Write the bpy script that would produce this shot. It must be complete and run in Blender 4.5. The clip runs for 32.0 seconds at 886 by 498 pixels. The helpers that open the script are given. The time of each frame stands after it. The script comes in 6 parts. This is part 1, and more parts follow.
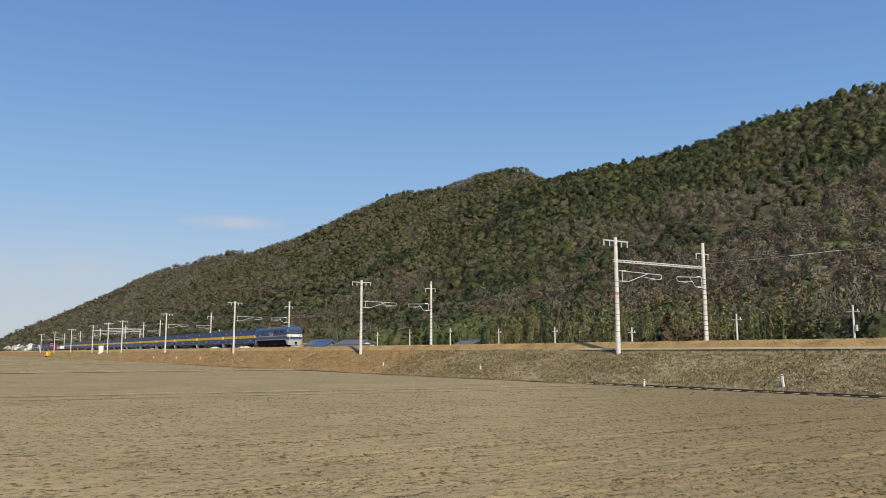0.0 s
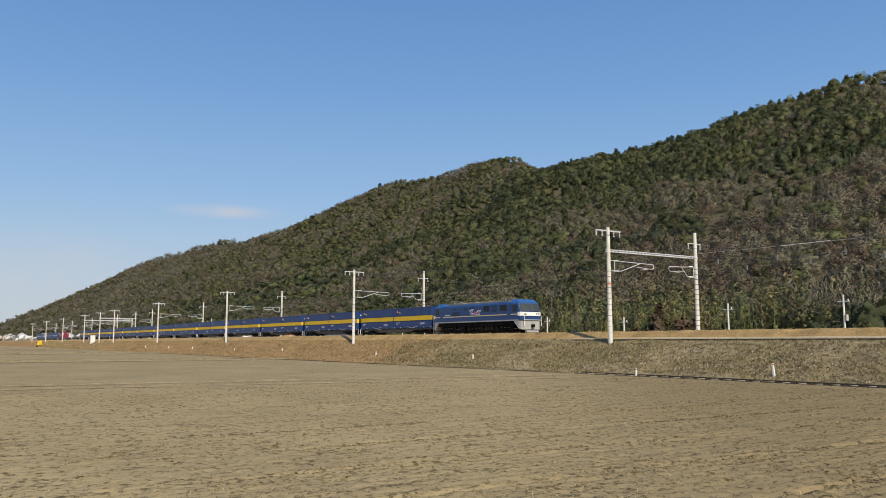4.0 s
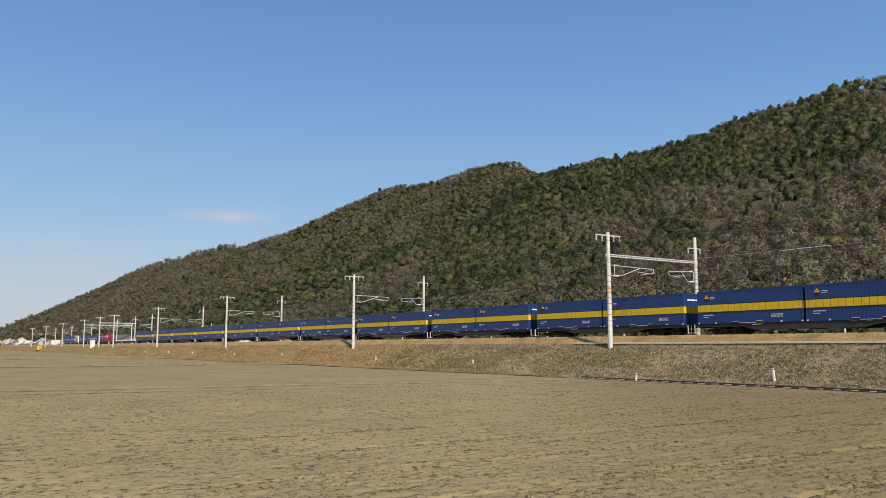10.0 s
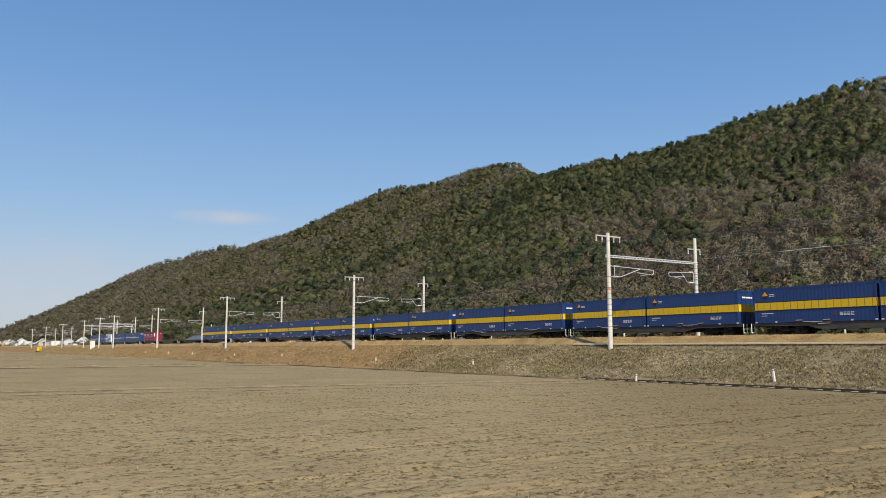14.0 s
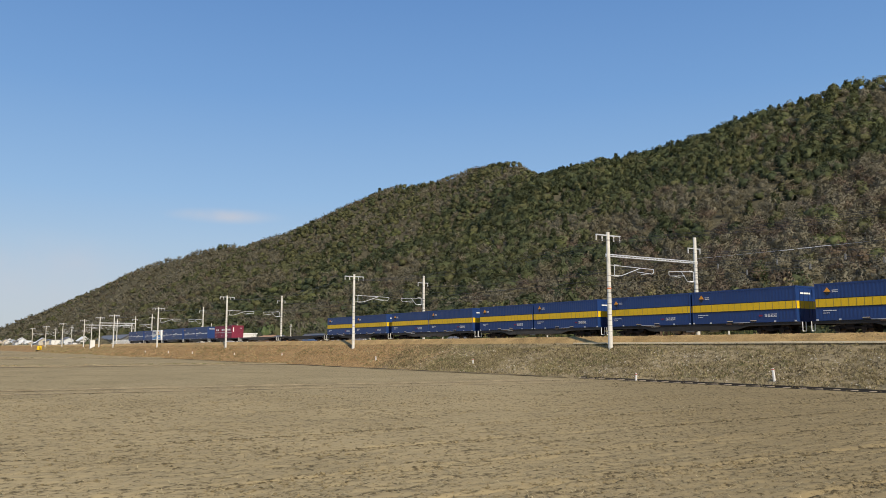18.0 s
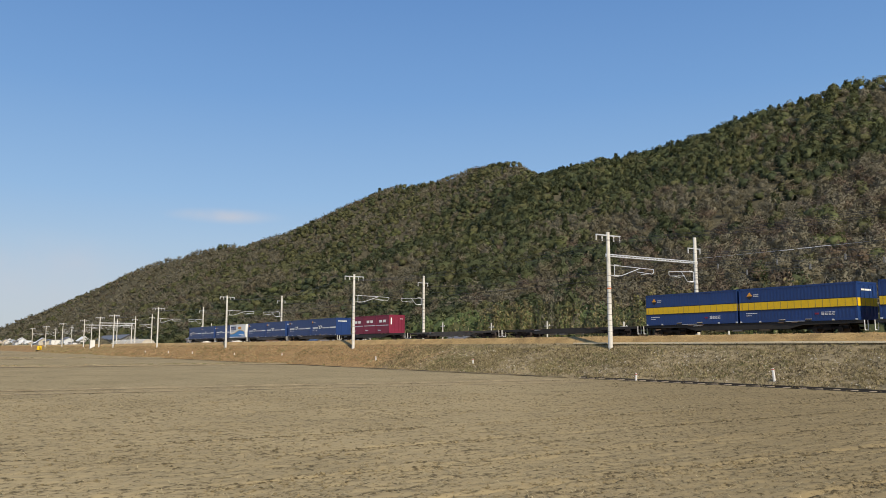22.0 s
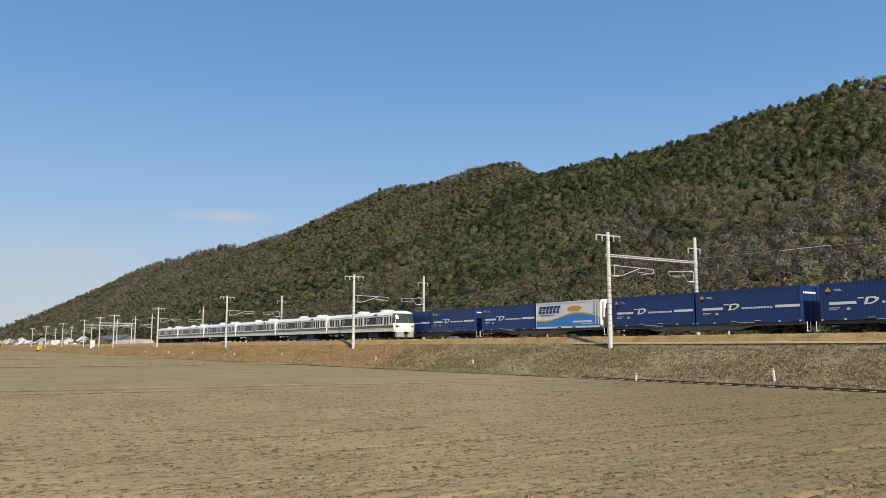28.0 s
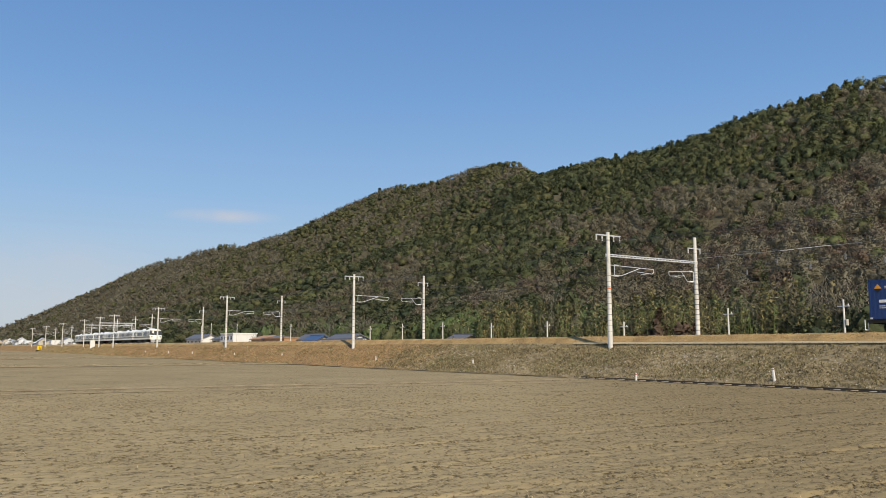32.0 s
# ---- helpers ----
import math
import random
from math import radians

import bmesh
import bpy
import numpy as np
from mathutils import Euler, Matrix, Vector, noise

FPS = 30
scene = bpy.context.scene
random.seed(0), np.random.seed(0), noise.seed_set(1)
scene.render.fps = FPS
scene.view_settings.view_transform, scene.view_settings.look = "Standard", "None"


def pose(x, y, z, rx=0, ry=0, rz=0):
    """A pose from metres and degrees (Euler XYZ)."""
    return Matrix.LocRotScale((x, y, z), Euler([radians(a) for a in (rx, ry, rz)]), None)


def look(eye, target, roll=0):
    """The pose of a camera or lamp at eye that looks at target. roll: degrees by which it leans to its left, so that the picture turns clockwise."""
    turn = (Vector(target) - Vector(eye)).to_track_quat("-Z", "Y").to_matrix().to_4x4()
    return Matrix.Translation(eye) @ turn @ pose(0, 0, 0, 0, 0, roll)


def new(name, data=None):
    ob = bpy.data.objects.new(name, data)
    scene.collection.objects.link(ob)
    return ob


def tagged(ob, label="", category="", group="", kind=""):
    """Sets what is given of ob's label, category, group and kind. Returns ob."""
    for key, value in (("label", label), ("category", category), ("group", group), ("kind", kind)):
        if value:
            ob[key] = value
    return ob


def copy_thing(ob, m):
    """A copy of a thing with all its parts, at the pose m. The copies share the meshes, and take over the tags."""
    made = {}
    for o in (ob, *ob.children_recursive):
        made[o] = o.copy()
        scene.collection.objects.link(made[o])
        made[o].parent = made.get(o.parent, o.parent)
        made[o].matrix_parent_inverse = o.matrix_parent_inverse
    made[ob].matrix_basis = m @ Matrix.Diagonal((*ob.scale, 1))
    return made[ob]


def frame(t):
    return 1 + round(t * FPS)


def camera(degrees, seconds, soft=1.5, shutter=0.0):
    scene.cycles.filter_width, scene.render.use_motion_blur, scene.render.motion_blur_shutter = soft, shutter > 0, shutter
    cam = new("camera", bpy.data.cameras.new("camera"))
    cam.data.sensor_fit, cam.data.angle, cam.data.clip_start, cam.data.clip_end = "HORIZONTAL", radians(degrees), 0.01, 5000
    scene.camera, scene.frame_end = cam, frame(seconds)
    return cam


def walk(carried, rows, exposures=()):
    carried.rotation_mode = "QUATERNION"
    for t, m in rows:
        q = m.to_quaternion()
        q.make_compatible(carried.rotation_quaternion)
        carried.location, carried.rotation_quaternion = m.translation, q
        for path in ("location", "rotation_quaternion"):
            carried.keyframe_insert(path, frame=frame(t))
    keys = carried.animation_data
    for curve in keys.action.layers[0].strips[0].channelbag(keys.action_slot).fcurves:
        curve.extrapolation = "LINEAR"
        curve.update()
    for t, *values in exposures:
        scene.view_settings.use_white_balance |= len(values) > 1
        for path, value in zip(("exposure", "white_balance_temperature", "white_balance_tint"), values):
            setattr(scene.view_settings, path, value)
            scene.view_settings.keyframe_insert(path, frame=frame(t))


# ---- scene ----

# ---- camera: a standing camera on a farm lane beside the paddy, nudged in the first seconds ----
EYE = (0.0, 0.0, 2.34)
FOCAL = 1425.0
TURN, TILT = 32.797, 6.921          # degrees from the track's far end, and upwards


def aim(dx, dy):
    th, ph = radians(TURN) - dx / FOCAL, radians(TILT) + dy / FOCAL
    way = Vector((-math.cos(th) * math.cos(ph), math.sin(th) * math.cos(ph), math.sin(ph)))
    return look(EYE, Vector(EYE) + way * 50, 0.0)


cam = camera(57.64, 32.0, soft=0.85)
NUDGES = [(0, 13, 10), (0.5, 13, 10), (1, 13, 9), (1.2, 13.3, 6.5), (1.5, 14, 4.5), (2, 14, 3), (2.5, 14, 1.5), (3, 14, 0.5),
          (3.2, 12.5, 0), (3.3, 10, -0.5), (3.4, 4, -3), (3.5, 0, -11), (3.9, 0, -9), (4.7, 2, -4), (5.5, 3, -1.5), (6, 2, -1),
          (6.5, 1.8, -0.3), (7, 0, 0), (12, 0, 0), (12.5, 0, 1), (13, 0, 0), (13.5, 1.4, 1.4), (14, 0, 1.4), (14.5, -1, 1.4),
          (15.5, -0.3, 0.6), (16.5, 0, 0), (32, 0, 0)]
walk(cam, [(t, aim(dx, dy)) for t, dx, dy in NUDGES], exposures=[(0, 0.0, 7700, 9), (32, 0.0, 7700, 9)])

# ---- daylight ----
SUN_AZ, SUN_EL = 14.0, 35.5         # degrees off the track on the camera's side, and up
sun_way = Vector((math.cos(radians(SUN_AZ)) * math.cos(radians(SUN_EL)), -math.sin(radians(SUN_AZ)) * math.cos(radians(SUN_EL)), math.sin(radians(SUN_EL))))
world = bpy.data.worlds.new("daylight")
scene.world = world
world.use_nodes = True
wn, wl = world.node_tree.nodes, world.node_tree.links
sky = wn.new("ShaderNodeTexSky")
sky.sky_type, sky.sun_disc = "NISHITA", False
sky.sun_elevation, sky.sun_rotation = radians(SUN_EL), math.atan2(sun_way.x, sun_way.y)
sky.air_density, sky.dust_density, sky.ozone_density = 1.0, 0.4, 1.8
wn["Background"].inputs["Strength"].default_value = 0.105
wisp_dir = Vector((-0.9367, 0.2945, 0.1543)).normalized()
wtc = wn.new("ShaderNodeTexCoord")
wmap = wn.new("ShaderNodeMapping")
wmap.inputs["Location"].default_value = -wisp_dir
wl.new(wtc.outputs["Generated"], wmap.inputs["Vector"])
wsc = wn.new("ShaderNodeVectorMath")
wsc.operation = "MULTIPLY"
wsc.inputs[1].default_value = (9.0, 14.0, 95.0)
wl.new(wmap.outputs[0], wsc.inputs[0])
wlen = wn.new("ShaderNodeVectorMath")
wlen.operation = "LENGTH"
wl.new(wsc.outputs[0], wlen.inputs[0])
wfall = wn.new("ShaderNodeMapRange")
wfall.interpolation_type = "SMOOTHSTEP"
wfall.inputs["From Min"].default_value, wfall.inputs["From Max"].default_value = 1.1, 0.1
wl.new(wlen.outputs["Value"], wfall.inputs["Value"])
wnoise = wn.new("ShaderNodeTexNoise")
wnoise.inputs["Scale"].default_value, wnoise.inputs["Detail"].default_value = 30.0, 6.0
wl.new(wtc.outputs["Generated"], wnoise.inputs["Vector"])
wmap2 = wn.new("ShaderNodeMapping")
wmap2.inputs["Location"].default_value = -Vector((-0.985, 0.115, 0.075)).normalized()
wl.new(wtc.outputs["Generated"], wmap2.inputs["Vector"])
wsc2 = wn.new("ShaderNodeVectorMath")
wsc2.operation = "MULTIPLY"
wsc2.inputs[1].default_value = (3.0, 7.0, 17.0)
wl.new(wmap2.outputs[0], wsc2.inputs[0])
wlen2 = wn.new("ShaderNodeVectorMath")
wlen2.operation = "LENGTH"
wl.new(wsc2.outputs[0], wlen2.inputs[0])
wfall2 = wn.new("ShaderNodeMapRange")
wfall2.interpolation_type = "SMOOTHSTEP"
wfall2.inputs["From Min"].default_value, wfall2.inputs["From Max"].default_value = 1.1, 0.2
wfall2.inputs["To Max"].default_value = 0.5
wl.new(wlen2.outputs["Value"], wfall2.inputs["Value"])
wboth = wn.new("ShaderNodeMath")
wboth.operation = "MAXIMUM"
wl.new(wfall.outputs[0], wboth.inputs[0])
wl.new(wfall2.outputs[0], wboth.inputs[1])
wmul = wn.new("ShaderNodeMath")
wmul.operation = "MULTIPLY"
wl.new(wboth.outputs[0], wmul.inputs[0])
wl.new(wnoise.outputs["Fac"], wmul.inputs[1])
wmix = wn.new("ShaderNodeMix")
wmix.data_type = "RGBA"
wmix.inputs["B"].default_value = (5.0, 5.6, 7.2, 1)
wl.new(wmul.outputs[0], wmix.inputs["Factor"])
wsep = wn.new("ShaderNodeSeparateXYZ")
wl.new(wtc.outputs["Generated"], wsep.inputs[0])
wramp = wn.new("ShaderNodeValToRGB")
wl.new(wsep.outputs["Z"], wramp.inputs["Fac"])
stops = wramp.color_ramp.elements
stops[0].position, stops[0].color = 0.0, (0.42, 0.53, 0.72, 1)
stops[1].position, stops[1].color = 1.0, (0.055, 0.165, 0.5, 1)
for at, rgb in ((0.07, (0.385, 0.53, 0.78)), (0.12, (0.325, 0.515, 0.83)), (0.18, (0.24, 0.465, 0.86)), (0.30, (0.146, 0.355, 0.79)), (0.42, (0.1, 0.275, 0.69))):
    stops.new(at).color = (*rgb, 1)
wgain = wn.new("ShaderNodeVectorMath")
wgain.operation = "SCALE"
wgain.inputs["Scale"].default_value = 9.7
wl.new(wramp.outputs["Color"], wgain.inputs[0])
wgrade = wn.new("ShaderNodeMix")
wgrade.data_type = "RGBA"
wgrade.inputs["Factor"].default_value = 0.85
wl.new(sky.outputs[0], wgrade.inputs["A"])
wl.new(wgain.outputs[0], wgrade.inputs["B"])
wl.new(wgrade.outputs["Result"], wmix.inputs["A"])
wl.new(wmix.outputs["Result"], wn["Background"].inputs["Color"])
sun = new("sun", bpy.data.lights.new("sun", "SUN"))
sun.data.energy, sun.data.angle, sun.data.color = 4.4, radians(0.53), (1.0, 0.955, 0.89)
sun.matrix_world = look(sun_way * 100, (0, 0, 0))


# ---- materials ----
def node(nt, kind, **values):
    n = nt.nodes.new(kind)
    for k, v in values.items():
        n.inputs[k].default_value = v
    return n


def surf(name, rgb, rough=0.7, metal=0.0, var=0.2, scale=2.0, fine=25.0, bump=0.15, per_object=0.0, spec=0.5, dirt=None, coords="Object", island=0.0, deep=0.05, stretch=None, thin=0.0):
    """A painted or natural surface: base colour varied by two sizes of noise, fine relief, and a shift per object."""
    m = bpy.data.materials.new(name)
    m.use_nodes = True
    nt = m.node_tree
    b = nt.nodes["Principled BSDF"]
    b.inputs["Metallic"].default_value = metal
    b.inputs["Specular IOR Level"].default_value = spec
    tc = nt.nodes.new("ShaderNodeTexCoord")
    n1 = node(nt, "ShaderNodeTexNoise", Scale=scale, Detail=5.0, Roughness=0.6)
    n2 = node(nt, "ShaderNodeTexNoise", Scale=fine, Detail=4.0, Roughness=0.65)
    where = tc.outputs[coords]
    if stretch:
        mp = nt.nodes.new("ShaderNodeMapping")
        mp.inputs["Scale"].default_value = stretch
        nt.links.new(where, mp.inputs["Vector"])
        where = mp.outputs[0]
    for n in (n1, n2):
        nt.links.new(where, n.inputs["Vector"])
    mix = nt.nodes.new("ShaderNodeMath")
    mix.operation = "ADD"
    nt.links.new(n1.outputs["Fac"], mix.inputs[0])
    nt.links.new(n2.outputs["Fac"], mix.inputs[1])
    ramp = nt.nodes.new("ShaderNodeMapRange")
    ramp.inputs["From Min"].default_value, ramp.inputs["From Max"].default_value = 0.7, 1.3
    ramp.inputs["To Min"].default_value, ramp.inputs["To Max"].default_value = 1 - var, 1 + var
    nt.links.new(mix.outputs[0], ramp.inputs["Value"])
    value = ramp.outputs[0]
    if per_object or island:
        if per_object:
            src = nt.nodes.new("ShaderNodeObjectInfo").outputs["Random"]
        else:
            src = nt.nodes.new("ShaderNodeNewGeometry").outputs["Random Per Island"]
        amount = per_object or island
        r2 = nt.nodes.new("ShaderNodeMapRange")
        r2.inputs["To Min"].default_value, r2.inputs["To Max"].default_value = 1 - amount, 1 + amount
        nt.links.new(src, r2.inputs["Value"])
        mul = nt.nodes.new("ShaderNodeMath")
        mul.operation = "MULTIPLY"
        nt.links.new(value, mul.inputs[0])
        nt.links.new(r2.outputs[0], mul.inputs[1])
        value = mul.outputs[0]
    tint = nt.nodes.new("ShaderNodeVectorMath")
    tint.operation = "SCALE"
    tint.inputs[0].default_value = rgb
    nt.links.new(value, tint.inputs["Scale"])
    col = tint.outputs[0]
    if dirt:
        n3 = node(nt, "ShaderNodeTexNoise", Scale=scale * 0.45, Detail=6.0, Roughness=0.7)
        nt.links.new(tc.outputs[coords], n3.inputs["Vector"])
        r3 = nt.nodes.new("ShaderNodeMapRange")
        r3.inputs["From Min"].default_value, r3.inputs["From Max"].default_value = 0.45, 0.7
        nt.links.new(n3.outputs["Fac"], r3.inputs["Value"])
        mx = nt.nodes.new("ShaderNodeMix")
        mx.data_type = "RGBA"
        nt.links.new(r3.outputs[0], mx.inputs["Factor"])
        nt.links.new(col, mx.inputs["A"])
        mx.inputs["B"].default_value = (*dirt, 1)
        col = mx.outputs["Result"]
    nt.links.new(col, b.inputs["Base Color"])
    rr = nt.nodes.new("ShaderNodeMapRange")
    rr.inputs["To Min"].default_value, rr.inputs["To Max"].default_value = max(0.03, rough - 0.12), min(1.0, rough + 0.12)
    nt.links.new(n2.outputs["Fac"], rr.inputs["Value"])
    nt.links.new(rr.outputs[0], b.inputs["Roughness"])
    if bump:
        bp = node(nt, "ShaderNodeBump", Strength=bump, Distance=deep)
        nt.links.new(mix.outputs[0], bp.inputs["Height"])
        nt.links.new(bp.outputs[0], b.inputs["Normal"])
    if thin:
        tr = nt.nodes.new("ShaderNodeBsdfTranslucent")
        nt.links.new(col, tr.inputs["Color"])
        ms = nt.nodes.new("ShaderNodeMixShader")
        ms.inputs[0].default_value = thin
        nt.links.new(b.outputs[0], ms.inputs[1])
        nt.links.new(tr.outputs[0], ms.inputs[2])
        nt.links.new(ms.outputs[0], nt.nodes["Material Output"].inputs["Surface"])
    return m


def glass(name, rgb=(0.02, 0.025, 0.03), rough=0.06):
    return surf(name, rgb, rough=rough, var=0.3, scale=0.7, fine=6.0, bump=0.01, spec=0.28)


def earth(name, pale, dark, stretch, share, drab, span, bump, axis, deep=0.05, rows=(3.0, 3.0, 3.0)):
    """Crumbly ground: pale crust over darker crumbs in streaks, multiplied by a second tint along one direction."""
    m = bpy.data.materials.new(name)
    m.use_nodes = True
    nt = m.node_tree
    b = nt.nodes["Principled BSDF"]
    b.inputs["Roughness"].default_value, b.inputs["Specular IOR Level"].default_value = 0.95, 0.05
    tc = nt.nodes.new("ShaderNodeTexCoord")
    mp = nt.nodes.new("ShaderNodeMapping")
    mp.inputs["Scale"].default_value = stretch
    nt.links.new(tc.outputs["Object"], mp.inputs["Vector"])
    crumb = node(nt, "ShaderNodeTexNoise", Scale=1.0, Detail=6.0, Roughness=0.74)
    nt.links.new(mp.outputs[0], crumb.inputs["Vector"])
    mp2 = nt.nodes.new("ShaderNodeMapping")
    mp2.inputs["Scale"].default_value = rows
    nt.links.new(tc.outputs["Object"], mp2.inputs["Vector"])
    streak = node(nt, "ShaderNodeTexNoise", Scale=1.0, Detail=3.0, Roughness=0.6)
    nt.links.new(mp2.outputs[0], streak.inputs["Vector"])
    grain = nt.nodes.new("ShaderNodeMix")
    grain.inputs["Factor"].default_value = 0.27
    nt.links.new(crumb.outputs["Fac"], grain.inputs["A"])
    nt.links.new(streak.outputs["Fac"], grain.inputs["B"])
    wide = node(nt, "ShaderNodeTexNoise", Scale=0.16, Detail=4.0, Roughness=0.6)
    nt.links.new(tc.outputs["Object"], wide.inputs["Vector"])
    tone = nt.nodes.new("ShaderNodeMapRange")
    tone.inputs["From Min"].default_value, tone.inputs["From Max"].default_value = 0.3, 0.7
    tone.inputs["To Min"].default_value, tone.inputs["To Max"].default_value = 0.88, 1.12
    nt.links.new(wide.outputs["Fac"], tone.inputs["Value"])
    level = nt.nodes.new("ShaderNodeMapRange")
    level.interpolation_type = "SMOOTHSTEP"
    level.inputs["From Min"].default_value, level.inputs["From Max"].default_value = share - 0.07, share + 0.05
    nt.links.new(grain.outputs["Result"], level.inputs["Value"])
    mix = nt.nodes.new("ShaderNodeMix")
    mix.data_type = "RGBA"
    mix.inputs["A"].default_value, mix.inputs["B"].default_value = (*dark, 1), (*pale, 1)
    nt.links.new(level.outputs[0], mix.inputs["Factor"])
    along = nt.nodes.new("ShaderNodeVectorMath")
    along.operation = "DOT_PRODUCT"
    along.inputs[1].default_value = axis
    nt.links.new(tc.outputs["Object"], along.inputs[0])
    shift = nt.nodes.new("ShaderNodeMath")
    shift.operation = "MULTIPLY_ADD"
    shift.inputs[1].default_value = (span[1] - span[0]) * 1.2
    nt.links.new(wide.outputs["Fac"], shift.inputs[0])
    nt.links.new(along.outputs["Value"], shift.inputs[2])
    turn = nt.nodes.new("ShaderNodeMapRange")
    turn.interpolation_type = "SMOOTHSTEP"
    half = (span[1] - span[0]) * 0.6
    turn.inputs["From Min"].default_value, turn.inputs["From Max"].default_value = span[0] + half, span[1] + half
    nt.links.new(shift.outputs[0], turn.inputs["Value"])
    other = nt.nodes.new("ShaderNodeMix")
    other.data_type, other.blend_type = "RGBA", "MULTIPLY"
    nt.links.new(turn.outputs[0], other.inputs["Factor"])
    nt.links.new(mix.outputs["Result"], other.inputs["A"])
    other.inputs["B"].default_value = (*drab, 1)
    scale_ = nt.nodes.new("ShaderNodeVectorMath")
    scale_.operation = "SCALE"
    nt.links.new(other.outputs["Result"], scale_.inputs[0])
    nt.links.new(tone.outputs[0], scale_.inputs["Scale"])
    nt.links.new(scale_.outputs[0], b.inputs["Base Color"])
    bp = node(nt, "ShaderNodeBump", Strength=bump, Distance=deep)
    nt.links.new(crumb.outputs["Fac"], bp.inputs["Height"])
    nt.links.new(bp.outputs[0], b.inputs["Normal"])
    return m


# Its dark crumbs hold the shade between clods as well as darker soil.
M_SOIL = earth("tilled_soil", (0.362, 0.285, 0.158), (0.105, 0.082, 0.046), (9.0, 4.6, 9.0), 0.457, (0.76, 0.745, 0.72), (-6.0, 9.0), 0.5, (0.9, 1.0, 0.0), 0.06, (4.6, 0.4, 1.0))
M_LEVEE = surf("levee_straw", (0.3, 0.236, 0.138), 0.95, var=0.35, scale=1.5, fine=20, bump=0.6, spec=0.1)
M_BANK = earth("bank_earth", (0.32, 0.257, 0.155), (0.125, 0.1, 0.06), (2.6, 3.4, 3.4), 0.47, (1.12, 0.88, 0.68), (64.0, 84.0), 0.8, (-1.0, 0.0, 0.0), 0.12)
M_BALLAST = surf("rusty_ballast", (0.39, 0.26, 0.112), 0.9, var=0.5, scale=0.6, fine=18, bump=0.8, spec=0.2)
M_LID = surf("bleached_concrete", (0.8, 0.66, 0.44), 0.8, var=0.12, scale=1.0, fine=22, bump=0.2)
M_CONC = surf("concrete", (0.5, 0.46, 0.38), 0.85, var=0.15, scale=1.0, fine=22, bump=0.2)
# Concrete darkened to the shade of the trough face and drain slot.
M_SHADECONC = surf("stained_concrete", (0.04, 0.033, 0.026), 0.8, var=0.3, scale=2, fine=15, bump=0.2)
M_MAST = surf("pale_concrete_pole", (0.66, 0.64, 0.58), 0.8, var=0.1, scale=0.8, fine=15, bump=0.1, dirt=(0.52, 0.49, 0.43))
M_GALV = surf("galvanised_steel", (0.62, 0.64, 0.65), 0.5, metal=0.35, var=0.12, scale=3, fine=30, bump=0.05)
M_INSUL = surf("white_porcelain", (0.75, 0.74, 0.72), 0.35, var=0.08, scale=5, fine=30, bump=0.02)
M_BAND = surf("orange_band", (0.75, 0.22, 0.1), 0.6, var=0.1)
M_WIRE = surf("wire", (0.07, 0.07, 0.07), 0.5, metal=0.6, var=0.1)
M_RAIL = surf("rail_steel", (0.16, 0.1, 0.07), 0.45, metal=0.5, var=0.2, scale=3)
M_SLEEPER = surf("sleeper_concrete", (0.3, 0.25, 0.2), 0.9, var=0.2, scale=3)
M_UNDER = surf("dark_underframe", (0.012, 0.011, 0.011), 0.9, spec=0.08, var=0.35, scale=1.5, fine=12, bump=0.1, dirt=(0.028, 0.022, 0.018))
M_WHEEL = surf("wheel_steel", (0.07, 0.055, 0.05), 0.6, metal=0.4, var=0.3, scale=4)
M_SILL = surf("dusty_sill", (0.05, 0.047, 0.043), 0.8, var=0.4, scale=1.2, fine=10, bump=0.1, per_object=0.5)
M_DIMBOX = surf("sooty_equipment", (0.045, 0.043, 0.04), 0.8, var=0.35, scale=2)
M_GREYBOX = surf("grey_equipment", (0.18, 0.18, 0.17), 0.7, var=0.25, scale=2)
M_NAVY = surf("navy_container_paint", (0.0095, 0.041, 0.155), 0.45, var=0.12, scale=0.5, fine=6, bump=0.03, per_object=0.06)
M_YELLOW = surf("yellow_container_band", (0.78, 0.49, 0.015), 0.55, var=0.1, scale=0.6, fine=8, bump=0.03)
M_WHITE = surf("white_paint", (0.8, 0.8, 0.77), 0.5, var=0.05, scale=1.0, fine=12, bump=0.02)
M_LOGO = surf("pale_lettering", (0.62, 0.64, 0.68), 0.55, var=0.05, bump=0.0)
M_BLUE = surf("blue_container_paint", (0.0095, 0.04, 0.15), 0.45, var=0.12, scale=0.5, fine=6, bump=0.03, per_object=0.06)
M_RED = surf("wine_red_container_paint", (0.21, 0.014, 0.042), 0.55, var=0.15, scale=0.8, fine=8, bump=0.03, per_object=0.08)
M_ORANGE = surf("orange_mark", (0.75, 0.32, 0.03), 0.55, var=0.05)
M_SKYBLUE = surf("sky_blue_paint", (0.03, 0.25, 0.6), 0.5, var=0.06, scale=0.7)
M_LOCO = surf("locomotive_blue", (0.0125, 0.051, 0.16), 0.42, var=0.1, scale=0.6, fine=8, bump=0.02)
M_LOCOHI = surf("light_blue_paint", (0.022, 0.105, 0.3), 0.42, var=0.1, scale=0.6)
M_LOCOGREY = surf("locomotive_grey", (0.3, 0.31, 0.33), 0.55, var=0.15, scale=1.0)
M_LOCOPALE = surf("pale_grey_paint", (0.36, 0.36, 0.355), 0.55, var=0.15, scale=1.5)
M_ROOF = surf("roof_grey", (0.2, 0.19, 0.15), 0.75, var=0.25, scale=1.2)
M_DARKGRILL = surf("dark_grille", (0.012, 0.013, 0.016), 0.6, var=0.2)
